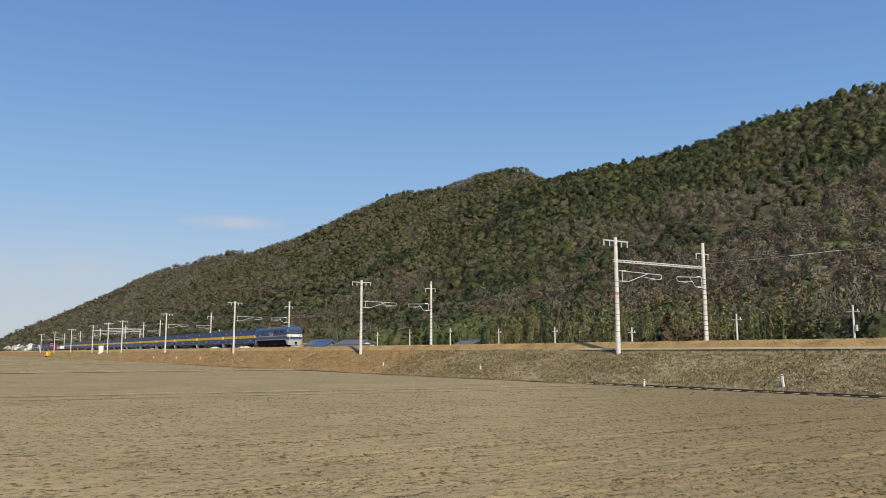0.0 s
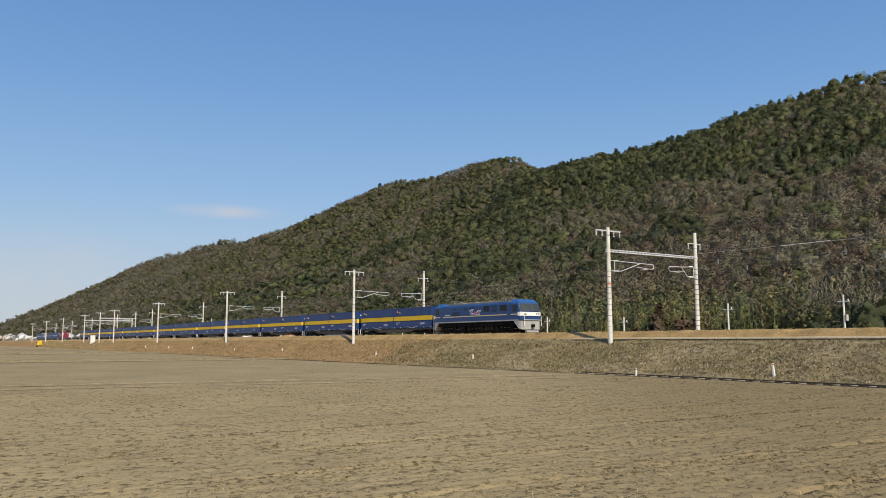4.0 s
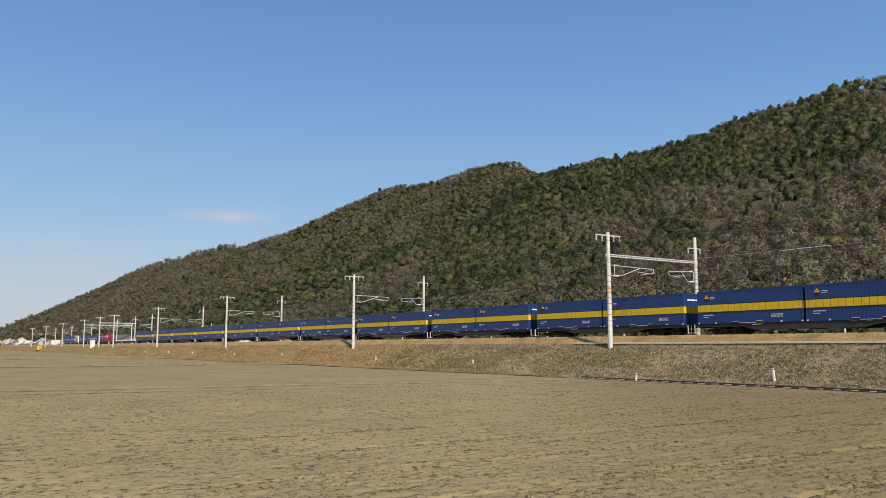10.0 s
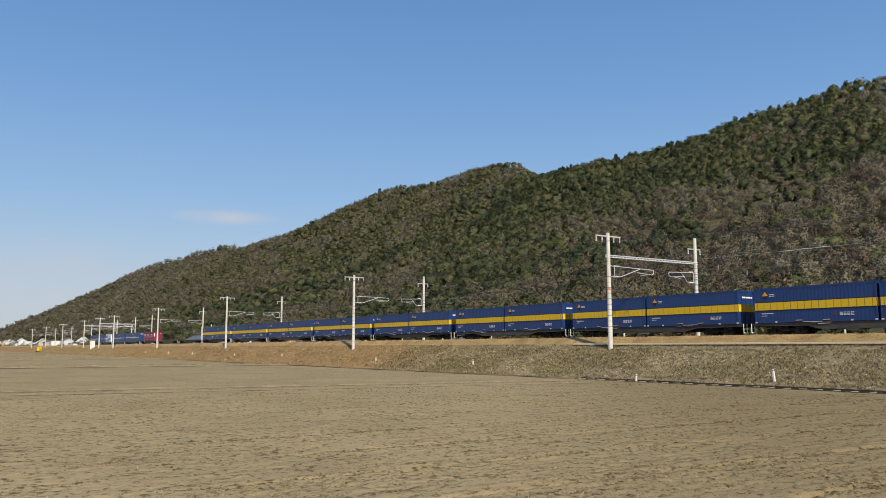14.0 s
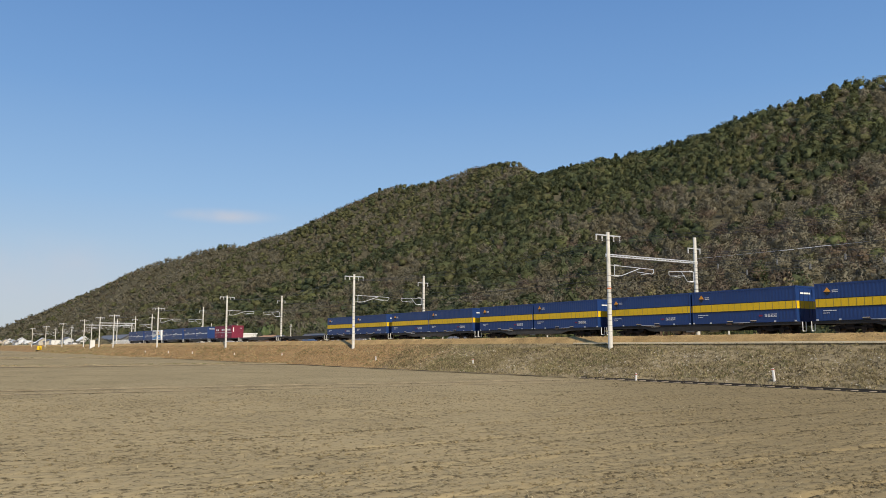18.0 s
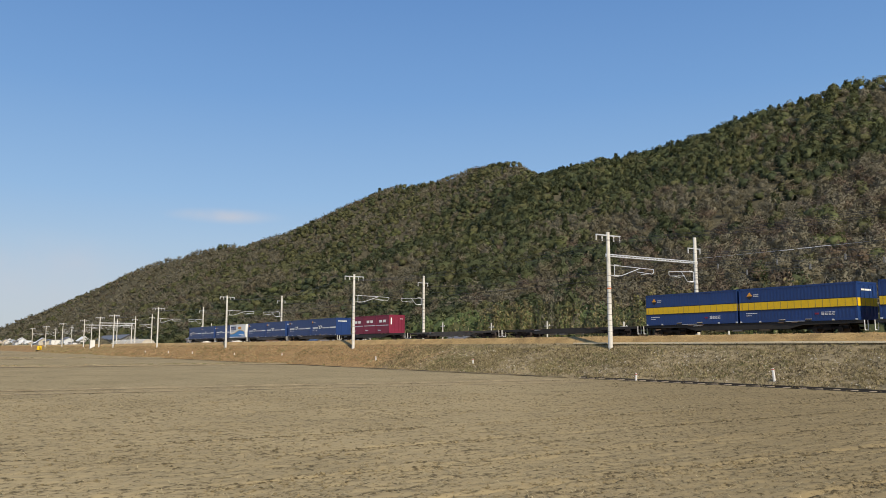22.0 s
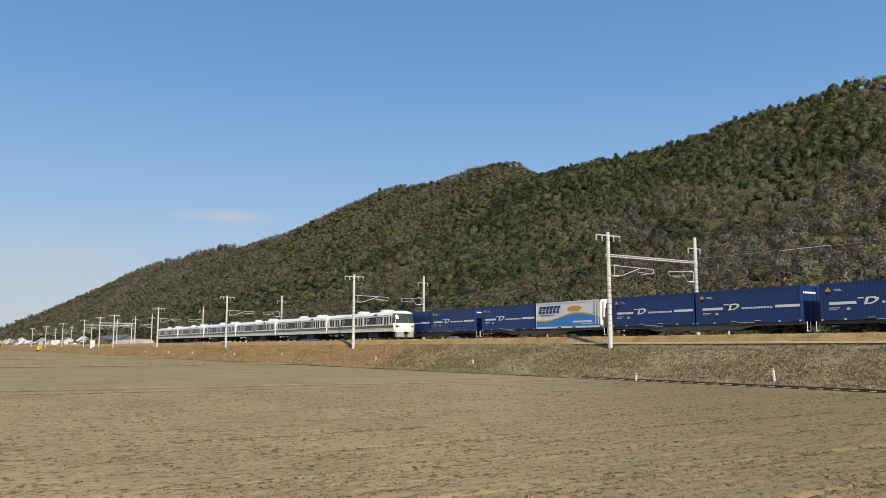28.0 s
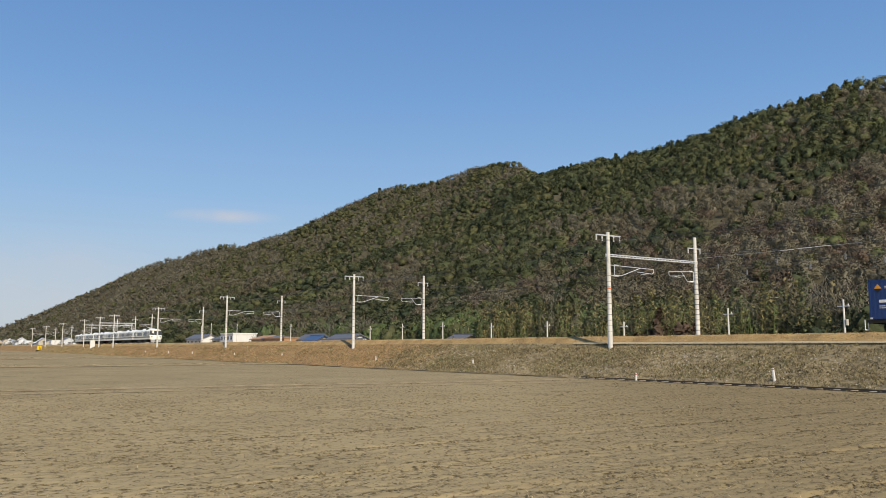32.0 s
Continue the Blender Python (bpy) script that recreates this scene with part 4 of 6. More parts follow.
# ---- catenary masts ----
def near_mast(x, gantry=False, base=2.1, top=11.66, twin=False):
    t = thing("catenary_mast", "pale concrete catenary mast with steel bracket arms on the embankment", "mast", "catenary masts", pose(x, 46.73, 0))
    part("pole", rod(B(), (0, 0, base - 0.8), (0, 0, top), 0.2, 14, 0.145), M_MAST, t)
    for k in range(12):
        z = 3.1 + k * 0.45
        part("step_band", rod(B(), (0, 0, z), (0, 0, z + 0.035), 0.19, 12), M_GREYBOX, t)
    if gantry or twin:
        part("warning_band", rod(B(), (0, 0, 6.98), (0, 0, 7.1), 0.185, 14), M_BAND, t, "faded orange warning band")
    arm = part("crossarm", box(B(), -0.05, 0.05, -1.35, 1.4, 11.33, 11.43), M_GALV, t)
    for y in (-1.3, -0.65, 0.65, 1.32):
        ins = B()
        for k in range(4):
            rod(ins, (0, y, 11.28 - k * 0.1), (0, y, 11.21 - k * 0.1), 0.065, 8, 0.045)
        rod(ins, (0, y, 11.33), (0, y, 10.9), 0.02, 5)
        part("insulator", ins, M_INSUL, arm)
    cantilever(t, 1, 8.95, 8.1, 5.1)
    return t


def cantilever(t, s, ztop, zbot, reach):
    """A hinged pipe bracket reaching towards the track; s is its way along y."""
    r = 0.035
    part("bracket_post", rod(B(), (0.16, s * 0.5, zbot), (0.16, s * 0.5, ztop), r, 6), M_GALV, t)
    part("top_tube", rod(B(), (0.08, s * 0.16, ztop), (0.12, s * reach, ztop - 0.12), r, 6), M_GALV, t)
    part("brace_tube", rod(rod(B(), (0.08, s * 0.16, zbot), (0.12, s * 1.3, zbot + 0.02), r, 6), (0.12, s * 1.3, zbot + 0.02), (0.12, s * (reach - 1.6), ztop - 0.1), r, 6), M_GALV, t)
    hook = B()
    pts = [(s * (reach - 2.0), ztop - 0.42), (s * (reach - 0.2), ztop - 0.52), (s * reach, ztop - 0.4), (s * reach, ztop - 0.12)]
    for a, b in zip(pts, pts[1:]):
        rod(hook, (0.12, *a), (0.12, *b), 0.03, 6)
    rod(hook, (0.12, s * (reach - 1.5), ztop - 0.62), (0.12, s * (reach - 0.55), ztop - 0.5), 0.022, 6)
    part("registration_arm", hook, M_GALV, t)
    for z in (ztop, zbot):
        ins = B()
        for k in range(5):
            y = 0.55 + k * 0.1
            rod(ins, (0.1, s * y, z), (0.1, s * (y + 0.06), z), 0.075, 8, 0.05)
        part("insulator", ins, M_INSUL, t)


def far_mast(x, base=2.1, top=11.98):
    t = thing("catenary_mast", "pale concrete catenary mast behind the far track", "mast", "catenary masts", pose(x, 57.31, 0))
    part("pole", rod(B(), (0, 0, base - 0.8), (0, 0, top), 0.2, 14, 0.145), M_MAST, t)
    for k in range(13):
        z = 3.3 + k * 0.45
        part("step_band", rod(B(), (0, 0, z), (0, 0, z + 0.06), 0.192, 12), M_GREYBOX, t)
    arm = part("crossarm", box(B(), -0.04, 0.04, -0.95, 0.7, 10.95, 11.03), M_GALV, t)
    for y in (-0.9, 0.65):
        ins = B()
        for k in range(4):
            rod(ins, (0, y, 10.9 - k * 0.1), (0, y, 10.83 - k * 0.1), 0.06, 8, 0.045)
        rod(ins, (0, y, 10.95), (0, y, 10.5), 0.02, 5)
        part("insulator", ins, M_INSUL, arm)
    cantilever(t, -1, 8.9, 8.0, 3.6)
    return t


MAST_X = (-47.6, -93.8, -145.6, -196.6, -248.4, -270.5)
for i, x in enumerate(MAST_X):
    near_mast(x, gantry=i == 0)
    far_mast(x)
for x in (2.4, 52.4, -299.0, -349.0, -400.0, -452.0):
    near_mast(x)
    far_mast(x)
def gantry(x, y0, y1, step):
    beam = thing("gantry_beam", "galvanised steel truss beam spanning the tracks between two masts", "beam", "gantry beams", pose(x, 0, 0))
    for z in (9.82, 9.67):
        part("chord", rod(B(), (0, y0, z), (0, y1, z), 0.05, 8), M_GALV, beam)
    web = B()
    k, y = 0, y0 + 0.3
    while y + step < y1 - 0.1:
        rod(web, (0, y, 9.67 + 0.15 * (k % 2)), (0, y + step, 9.82 - 0.15 * (k % 2)), 0.025, 5)
        k, y = k + 1, y + step
    part("lattice", web, M_GALV, beam)


gantry(-47.6, 46.4, 57.6, 0.385)
gantry(-270.5, 46.4, 57.6, 0.55)
gantry(-299.0, 46.4, 62.4, 0.8)
side = thing("catenary_mast", "pale concrete mast carrying the end of a long gantry beam", "mast", "catenary masts", pose(-299.0, 62.2, 0))
part("pole", rod(B(), (0, 0, 0.4), (0, 0, 10.6), 0.2, 12, 0.15), M_MAST, side)

# overhead wires, hung in spans from mast to mast
SPANS = sorted(MAST_X + (2.4, 52.4, -299.0, -349.0, -400.0, -452.0))


def wires():
    runs = [("contact_wire", TRACKS[0], 8.15, 0.0, 0.011), ("contact_wire", TRACKS[1], 8.15, 0.0, 0.011),
            ("messenger_wire", TRACKS[0], 9.0, 0.45, 0.011), ("messenger_wire", TRACKS[1], 9.0, 0.45, 0.011)]
    for y in (45.43, 46.08, 47.38, 48.05):
        runs.append(("feeder_wire", y, 10.9, 0.8, 0.012))
    for y in (56.41, 57.96):
        runs.append(("feeder_wire", y, 10.5, 0.8, 0.012))
    for name, y, z, sag, r in runs:
        bm = B()
        for a, b in zip(SPANS, SPANS[1:]):
            last = None
            for k in range(9):
                u = k / 8
                p = (a + (b - a) * u, y, z - sag * 4 * u * (1 - u))
                if last:
                    rod(bm, last, p, r, 4)
                last = p
        if y == 56.41:
            shine = B()
            last = None
            for k in range(13):
                u = k / 12
                p = (-47.6 + 50 * u, 57.0, 10.05 - 0.5 * 4 * u * (1 - u) * 0.4)
                if last:
                    rod(shine, last, p, 0.009, 4)
                last = p
            tagged(part("return_wire", shine, M_GALV), "bright aluminium return wire from the far mast", "wire", "overhead wires")
        tagged(part(name, bm, M_WIRE), "thin dark overhead wire strung from mast to mast", "wire", "overhead wires")


wires()
sleeve = mesh_of("hanger", bevelled(box(B(), -0.06, 0.06, -0.05, 0.05, -0.19, 0.19), 0.01), M_GREYBOX)
for k in range(18):
    x = -42.7 + k * 2.7
    u = (x + 47.6) / 50.0
    z = 8.15 if k % 2 else 9.0 - 0.45 * 4 * u * (1 - u)
    if u < 0.9 and k != 9:
        h = new("wire_hanger", sleeve)
        h.matrix_basis = pose(x, TRACKS[1], z)
        tagged(h, "small grey hanger sleeve on the far overhead wire", "wire hanger", "wire hangers")
for k in range(3):
    rodm = rod(B(), (0, 0, 0), (1.15, 0, -0.02), 0.028, 6)
    h = new("wire_sleeve", mesh_of("wire_sleeve", rodm, M_INSUL))
    h.matrix_basis = pose(-38.9 + k * 1.5, 57.0, 9.93)
    tagged(h, "white insulating sleeve on the return wire", "wire sleeve", "wire sleeves")


# ---- rolling stock ----
def loft(bm, sections):
    rings = [[bm.verts.new((x, y, z)) for y, z in outline] for x, outline in sections]
    n = len(rings[0])
    for a, b in zip(rings, rings[1:]):
        for i in range(n):
            bm.faces.new((a[i], a[(i + 1) % n], b[(i + 1) % n], b[i]))
    bm.faces.new(rings[0][::-1])
    bm.faces.new(rings[-1])
    return bm


def plate(bm, x0, x1, z0, z1, y, thick=0.012):
    """A thin panel on a side wall at y."""
    s = 1 if y > 0 else -1
    return box(bm, x0, x1, min(y, y + s * thick), max(y, y + s * thick), z0, z1)


def bogie(parent, x, base=1.9, radius=0.43, grey=False):
    frame_bm = B()
    for s in (-1, 1):
        box(frame_bm, x - base * 0.82, x + base * 0.82, s * 0.98 - 0.08, s * 0.98 + 0.08, 0.42, 0.58)
        box(frame_bm, x - 0.28, x + 0.28, s * 0.98 - 0.12, s * 0.98 + 0.12, 0.36, 0.82)
        for k in (-1, 1):
            box(frame_bm, x + k * base / 2 - 0.17, x + k * base / 2 + 0.17, s * 1.0 - 0.1, s * 1.0 + 0.12, 0.28, 0.6)
    box(frame_bm, x - 0.2, x + 0.2, -1.0, 1.0, 0.45, 0.7)
    bg = part("bogie", frame_bm, M_UNDER, parent)
    for k in (-1, 1):
        wb = B()
        rod(wb, (0, -0.9, 0), (0, 0.9, 0), 0.08, 8)
        for s in (-1, 1):
            rod(wb, (0, s * 0.5, 0), (0, s * 0.64, 0), radius, 20)
            rod(wb, (0, s * 0.48, 0), (0, s * 0.51, 0), radius + 0.03, 20)
            rod(wb, (0, s * 0.64, 0), (0, s * 0.66, 0), radius * 0.45, 12)
        w = part("wheelset", wb, M_WHEEL, bg)
        w.location = (x + k * base / 2, 0, radius)
    return bg


def make_wagon():
    t = thing("container_wagon", "dark grey flat container wagon with exposed bogies on the far track", "wagon", "freight wagons")
    sills = B()
    for s in (-1, 1):
        y = s * 1.12
        ring = [(-9.75, 0.78), (-9.75, 0.98), (9.75, 0.98), (9.75, 0.78), (5.3, 0.74), (4.2, 0.48), (-4.2, 0.48), (-5.3, 0.74)]
        a = [sills.verts.new((x, y - 0.06, z)) for x, z in ring]
        b = [sills.verts.new((x, y + 0.06, z)) for x, z in ring]
        for i in range(8):
            sills.faces.new((a[i], a[(i + 1) % 8], b[(i + 1) % 8], b[i]))
        sills.faces.new(a[::-1])
        sills.faces.new(b)
    part("side_sill", sills, M_SILL, t)
    deck = box(B(), -9.75, 9.75, -0.35, 0.35, 0.72, 0.96)
    for k in range(11):
        box(deck, -9.6 + k * 1.92 - 0.12, -9.6 + k * 1.92 + 0.12, -1.1, 1.1, 0.8, 0.985)
    part("deck_frame", deck, M_UNDER, t)
    for x in (-7.1, 7.1):
        bogie(t, x)
    for x in (-2.4, 1.6):
        part("brake_cylinder", rod(B(), (x, -0.9, 0.5), (x + 0.9, -0.9, 0.5), 0.16, 10), M_GREYBOX, t)
    part("brake_box", bevelled(box(B(), -0.7, 0.2, -1.16, -0.8, 0.36, 0.72), 0.02), M_GREYBOX, t)
    for x in (-4.7, -3.6, 3.6, 4.7):
        part("lock_bracket", box(B(), x - 0.22, x + 0.22, -1.25, -1.18, 0.9, 1.0), M_RAIL, t)
    part("hand_rail", box(B(), -4.4, -3.5, -1.23, -1.2, 0.86, 0.9), M_WHITE, t, "white hand rail")
    for s in (-1, 1):
        st = B()
        for y in (-1.18, -0.78):
            rod(st, (s * 9.85, y, 0.98), (s * 9.85, y, 0.3), 0.03, 5)
        rod(st, (s * 9.85, -1.18, 0.3), (s * 9.85, -0.78, 0.3), 0.035, 5)
        part("shunter_step", st, M_WHITE, t, "white shunter's step")
        part("coupler", box(B(), min(s * 9.7, s * 10.18), max(s * 9.7, s * 10.18), -0.12, 0.12, 0.75, 1.0), M_UNDER, t)
    return t


def container_shell(length, width, height, paint, name, label, category, group, ribbed=True):
    t = thing(name, label, category, group)
    w, l = width / 2, length / 2
    part("box", bevelled(box(B(), -l + 0.03, l - 0.03, -w + 0.03, w - 0.03, 0.06, height - 0.03), 0.015), paint, t)
    fr = B()
    for sx in (-1, 1):
        for sy in (-1, 1):
            box(fr, sx * (l - 0.06) - 0.06, sx * (l - 0.06) + 0.06, sy * (w - 0.05) - 0.05, sy * (w - 0.05) + 0.05, 0, height)
        box(fr, sx * (l - 0.05) - 0.05, sx * (l - 0.05) + 0.05, -w, w, height - 0.14, height - 0.003)
        box(fr, sx * (l - 0.05) - 0.05, sx * (l - 0.05) + 0.05, -w, w, 0.003, 0.16)
    for sy in (-1, 1):
        box(fr, -l, l, sy * (w - 0.04) - 0.04, sy * (w - 0.04) + 0.04, height - 0.13, height - 0.006)
        box(fr, -l, l, sy * (w - 0.04) - 0.04, sy * (w - 0.04) + 0.04, 0.006, 0.17)
    part("corner_frame", fr, paint, t)
    for sy in (-1, 1) if ribbed else ():
        yy = sy * (w - 0.03)
        ribs, last = B(), None
        for k in range(int((length - 0.3) / 0.275) * 4 + 1):
            x = -l + 0.15 + k * 0.275 / 4
            y = yy + sy * (0.002 if k % 4 < 2 else 0.012)
            now = (ribs.verts.new((x, y, 0.17)), ribs.verts.new((x, y, height - 0.13)))
            if last:
                ribs.faces.new((last[0], now[0], now[1], last[1]))
            last = now
        part("side_panel", ribs, paint, t)
    if length > 9:
        pocket = mesh_of("fork_pocket", box(B(), -0.24, 0.24, -w - 0.012, -w + 0.02, 0.02, 0.13), M_DARKGRILL)
        lip = mesh_of("pocket_lip", box(B(), -0.26, 0.26, -w - 0.03, -w + 0.02, 0.13, 0.165), M_LID)
        for x in (-1.05, 1.05):
            piece("fork_pocket", pocket, t, pose(x, 0, 0))
            piece("pocket_lip", lip, t, pose(x, 0, 0))
        part("tie_bar", box(B(), -0.75, 0.75, -w - 0.02, -w, 0.0, 0.035), M_GALV, t)
        casting = mesh_of("corner_casting", bevelled(box(B(), -0.09, 0.09, -w - 0.012, -w + 0.05, 0.0, 0.11), 0.01), M_GALV)
        for x in (-l + 0.1, -2.9, 2.9, l - 0.1):
            piece("corner_casting", casting, t, pose(x, 0, 0))
    for s in (-1, 1):
        lock = mesh_of("lock_rod", rod(B(), (s * l, 0, 0.25), (s * l, 0, height - 0.25), 0.022, 6), paint)
        for y in (-0.75, -0.3, 0.3, 0.75):
            piece("lock_rod", lock, t, pose(0, y, 0))
    return t


def triangle(bm, x, z, w, h, y):
    s = 1 if y > 0 else -1
    a = [bm.verts.new(p) for p in ((x - w / 2, y, z), (x + w / 2, y, z), (x, y, z + h))]
    b = [bm.verts.new((v.co.x, y + s * 0.012, v.co.z)) for v in a]
    for i in range(3):
        bm.faces.new((a[i], a[(i + 1) % 3], b[(i + 1) % 3], b[i]))
    bm.faces.new(a)
    bm.faces.new(b)
    return bm


def bars(bm, x0, x1, z0, z1, y, gaps):
    """A word as plain bars: a row of upright blocks."""
    n = gaps
    step = (x1 - x0) / n
    for i in range(n):
        plate(bm, x0 + i * step, x0 + (i + 0.78) * step, z0, z1, y)
    return bm


def make_yellow_band():
    t = container_shell(9.36, 2.49, 2.6, M_NAVY, "shipping_container", "navy blue long container with a yellow side band", "container", "navy and yellow containers")
    for y in (-1.235, 1.235):
        part("side_band", plate(B(), -4.64, 4.64, 0.95, 1.5, y, 0.02), M_YELLOW, t, "yellow band")
        if y < 0:
            seam = mesh_of("band_seam", plate(B(), -0.009, 0.009, 0.97, 1.48, y * 1.019, 0.006), M_OLIVE)
            for k in range(17):
                piece("band_seam", seam, t, pose(-4.4 + k * 0.55, 0, 0))
        edge = B()
        plate(edge, -4.64, 4.64, 0.9, 0.945, y, 0.022)
        plate(edge, -4.64, 4.64, 1.505, 1.55, y, 0.022)
        part("band_edge", edge, M_DARKGRILL, t)
        part("emblem", triangle(B(), -3.75, 2.0, 0.5, 0.3, y), M_ORANGE, t, "orange triangle emblem")
        part("emblem", triangle(B(), -3.75, 1.98, 0.5, -0.26, y), M_DARKGRILL, t, "dark lower half of the emblem")
        tx = bars(B(), -3.4, -2.95, 2.06, 2.12, y, 5)
        bars(tx, -3.4, -2.95, 1.95, 2.0, y, 4)
        bars(tx, -4.1, -3.1, 0.66, 0.72, y, 7)
        bars(tx, -4.1, -3.6, 0.5, 0.55, y, 4)
        part("small_print", tx, M_LOGO, t, "rows of unreadable white print")
        mark = B()
        for k in range(4):
            x0 = 2.05 + k * 0.27
            plate(mark, x0, x0 + 0.2, 0.4, 0.45, y)
            plate(mark, x0, x0 + 0.2, 0.49, 0.53, y)
            plate(mark, x0, x0 + 0.2, 0.57, 0.62, y)
            plate(mark, x0 + (0.15 if k == 0 else 0.0), x0 + (0.2 if k == 0 else 0.05), 0.45, 0.49, y)
        part("company_mark", mark, M_LOGO, t, "pale block lettering shapes")
        part("company_dot", plate(B(), 1.55, 1.85, 0.45, 0.57, y), M_RED, t, "small dark red mark")
    for s in (-1, 1):
        x = s * 4.68
        part("end_band", box(B(), min(x, x + s * 0.015), max(x, x + s * 0.015), -1.2, 1.2, 0.95, 1.5), M_YELLOW, t, "yellow band on the end doors")
        part("end_mark", box(B(), min(x, x + s * 0.015), max(x, x + s * 0.015), -0.7, 0.5, 2.0, 2.12), M_WHITE, t, "white stripe of print")
    return t


def make_blue_stripe():
    t = container_shell(9.36, 2.49, 2.6, M_BLUE, "shipping_container", "royal blue long container with a broken white stripe", "container", "blue containers")
    for y in (-1.235, 1.235):
        part("white_stripe", plate(B(), -4.0, -2.05, 1.07, 1.26, y), M_WHITE, t)
        part("white_stripe", plate(B(), 2.6, 4.6, 1.07, 1.26, y), M_WHITE, t)
        d = B()
        s = 1 if y > 0 else -1
        ring = [(-1.55, 1.0), (-0.95, 1.05), (-0.55, 1.25), (-0.5, 1.42), (-0.8, 1.52), (-1.35, 1.5)]
        inner = [(-1.3, 1.1), (-0.98, 1.13), (-0.76, 1.26), (-0.74, 1.36), (-0.9, 1.41), (-1.18, 1.41)]
        o = [d.verts.new((x, y + s * 0.014, z)) for x, z in ring]
        i_ = [d.verts.new((x, y + s * 0.014, z)) for x, z in inner]
        o2 = [d.verts.new((x, y, z)) for x, z in ring]
        for i in range(6):
            j = (i + 1) % 6
            d.faces.new((o[i], o[j], i_[j], i_[i]))
            d.faces.new((o[i], o2[i], o2[j], o[j]))
        part("emblem", d, M_WHITE, t, "white ring-shaped emblem")
        part("swoosh", plate(B(), -1.95, -1.5, 1.42, 1.5, y), M_WHITE, t)
        tx = bars(B(), -0.3, 2.4, 1.06, 1.2, y, 11)
        bars(tx, -4.0, -3.2, 0.82, 0.88, y, 6)
        bars(tx, -4.0, -3.4, 0.7, 0.75, y, 4)
        plate(tx, -2.75, -2.5, 0.68, 0.84, y)
        bars(tx, -3.6, -3.1, 2.1, 2.15, y, 4)
        bars(tx, -3.6, -3.0, 2.0, 2.04, y, 5)
        part("small_print", tx, M_LOGO, t, "rows of unreadable white print")
        part("warning_mark", triangle(B(), -4.05, 2.0, 0.5, 0.3, y), M_ORANGE, t, "orange triangle")
        part("warning_mark", triangle(B(), -4.05, 1.98, 0.5, -0.26, y), M_DARKGRILL, t, "dark lower triangle")
    for s in (-1, 1):
        x = s * 4.68
        part("end_mark", box(B(), min(x, x + s * 0.015), max(x, x + s * 0.015), -0.9, 0.6, 2.02, 2.16), M_WHITE, t, "white stripe of print")
    return t


def make_wave():
    t = container_shell(9.36, 2.49, 2.6, M_WHITE, "shipping_container", "white refrigerated container with a blue wave and orange sun", "container", "", False)
    for y in (-1.235, 1.235):
        s = 1 if y > 0 else -1
        for name, mat_, lift, off in (("yellow_wave", M_YELLOW, 0.14, 0.006), ("blue_wave", M_SKYBLUE, 0.0, 0.012)):
            bm = B()
            lastv = None
            for k in range(33):
                x = -4.6 + k * 9.2 / 32
                zt = 1.04 + 0.36 * math.sin((x + 1.0) * 0.62) + lift * (0.5 + 0.5 * abs(math.sin((x + 1.0) * 0.62)))
                a, b = bm.verts.new((x, y + s * off, 0.18)), bm.verts.new((x, y + s * off, zt))
                if lastv:
                    bm.faces.new((lastv[0], a, b, lastv[1]))
                lastv = (a, b)
            part(name, bm, mat_, t)
        el = B()
        ring = [el.verts.new((1.15 + 1.0 * math.cos(a * 0.3927), y + s * 0.014, 1.9 + 0.24 * math.sin(a * 0.3927))) for a in range(16)]
        ring2 = [el.verts.new((v.co.x, y, v.co.z)) for v in ring]
        el.faces.new(ring)
        for i in range(16):
            el.faces.new((ring[i], ring2[i], ring2[(i + 1) % 16], ring[(i + 1) % 16]))
        part("sun_mark", el, M_ORANGE, t, "orange oval")
        mk = B()
        for k in range(6):
            x0 = -4.25 + k * 0.54
            for z0, z1, w0 in ((1.5, 1.72, 0.4), (1.76, 1.94, 0.34), (1.98, 2.22, 0.46)):
                ring = [(x0 + (z - 1.5) * 0.28 + a, z) for a, z in ((0, z0), (w0, z0), (w0, z1), (0, z1))]
                front = [mk.verts.new((p, y + s * 0.012, q)) for p, q in ring]
                back = [mk.verts.new((p, y, q)) for p, q in ring]
                mk.faces.new(front)
                for i in range(4):
                    mk.faces.new((front[i], front[(i + 1) % 4], back[(i + 1) % 4], back[i]))
        part("company_mark", mk, M_NAVY, t, "dark blue block lettering shapes")
        tx = bars(B(), -4.0, -1.8, 1.3, 1.36, y, 9)
        part("small_print", tx, M_NAVY, t, "rows of unreadable print")
        w = bars(B(), 0.9, 3.6, 0.5, 0.68, y * 1.011, 9)
        bars(w, 2.2, 3.9, 0.36, 0.42, y * 1.011, 7)
        part("white_print", w, M_WHITE, t, "rows of unreadable white print")
    ladder = B()
    for x in (4.05, 4.4):
        box(ladder, x - 0.03, x + 0.03, -1.3, -1.25, 0.3, 2.4)
    for k in range(7):
        box(ladder, 4.05, 4.4, -1.29, -1.26, 0.45 + k * 0.3, 0.5 + k * 0.3)
    part("ladder", ladder, M_GALV, t, "pale steel ladder at the unit end")
    part("cooling_unit", bevelled(box(B(), 4.7, 5.0, -1.05, 1.05, 0.9, 2.45), 0.06), M_WHITE, t, "white cooling unit")
    part("cooling_grille", box(B(), 5.0, 5.02, -0.8, 0.8, 1.6, 2.2), M_DARKGRILL, t)
    part("door_seal", box(B(), 4.68, 4.695, -0.04, 0.04, 0.2, 2.4), M_GREYBOX, t)
    return t


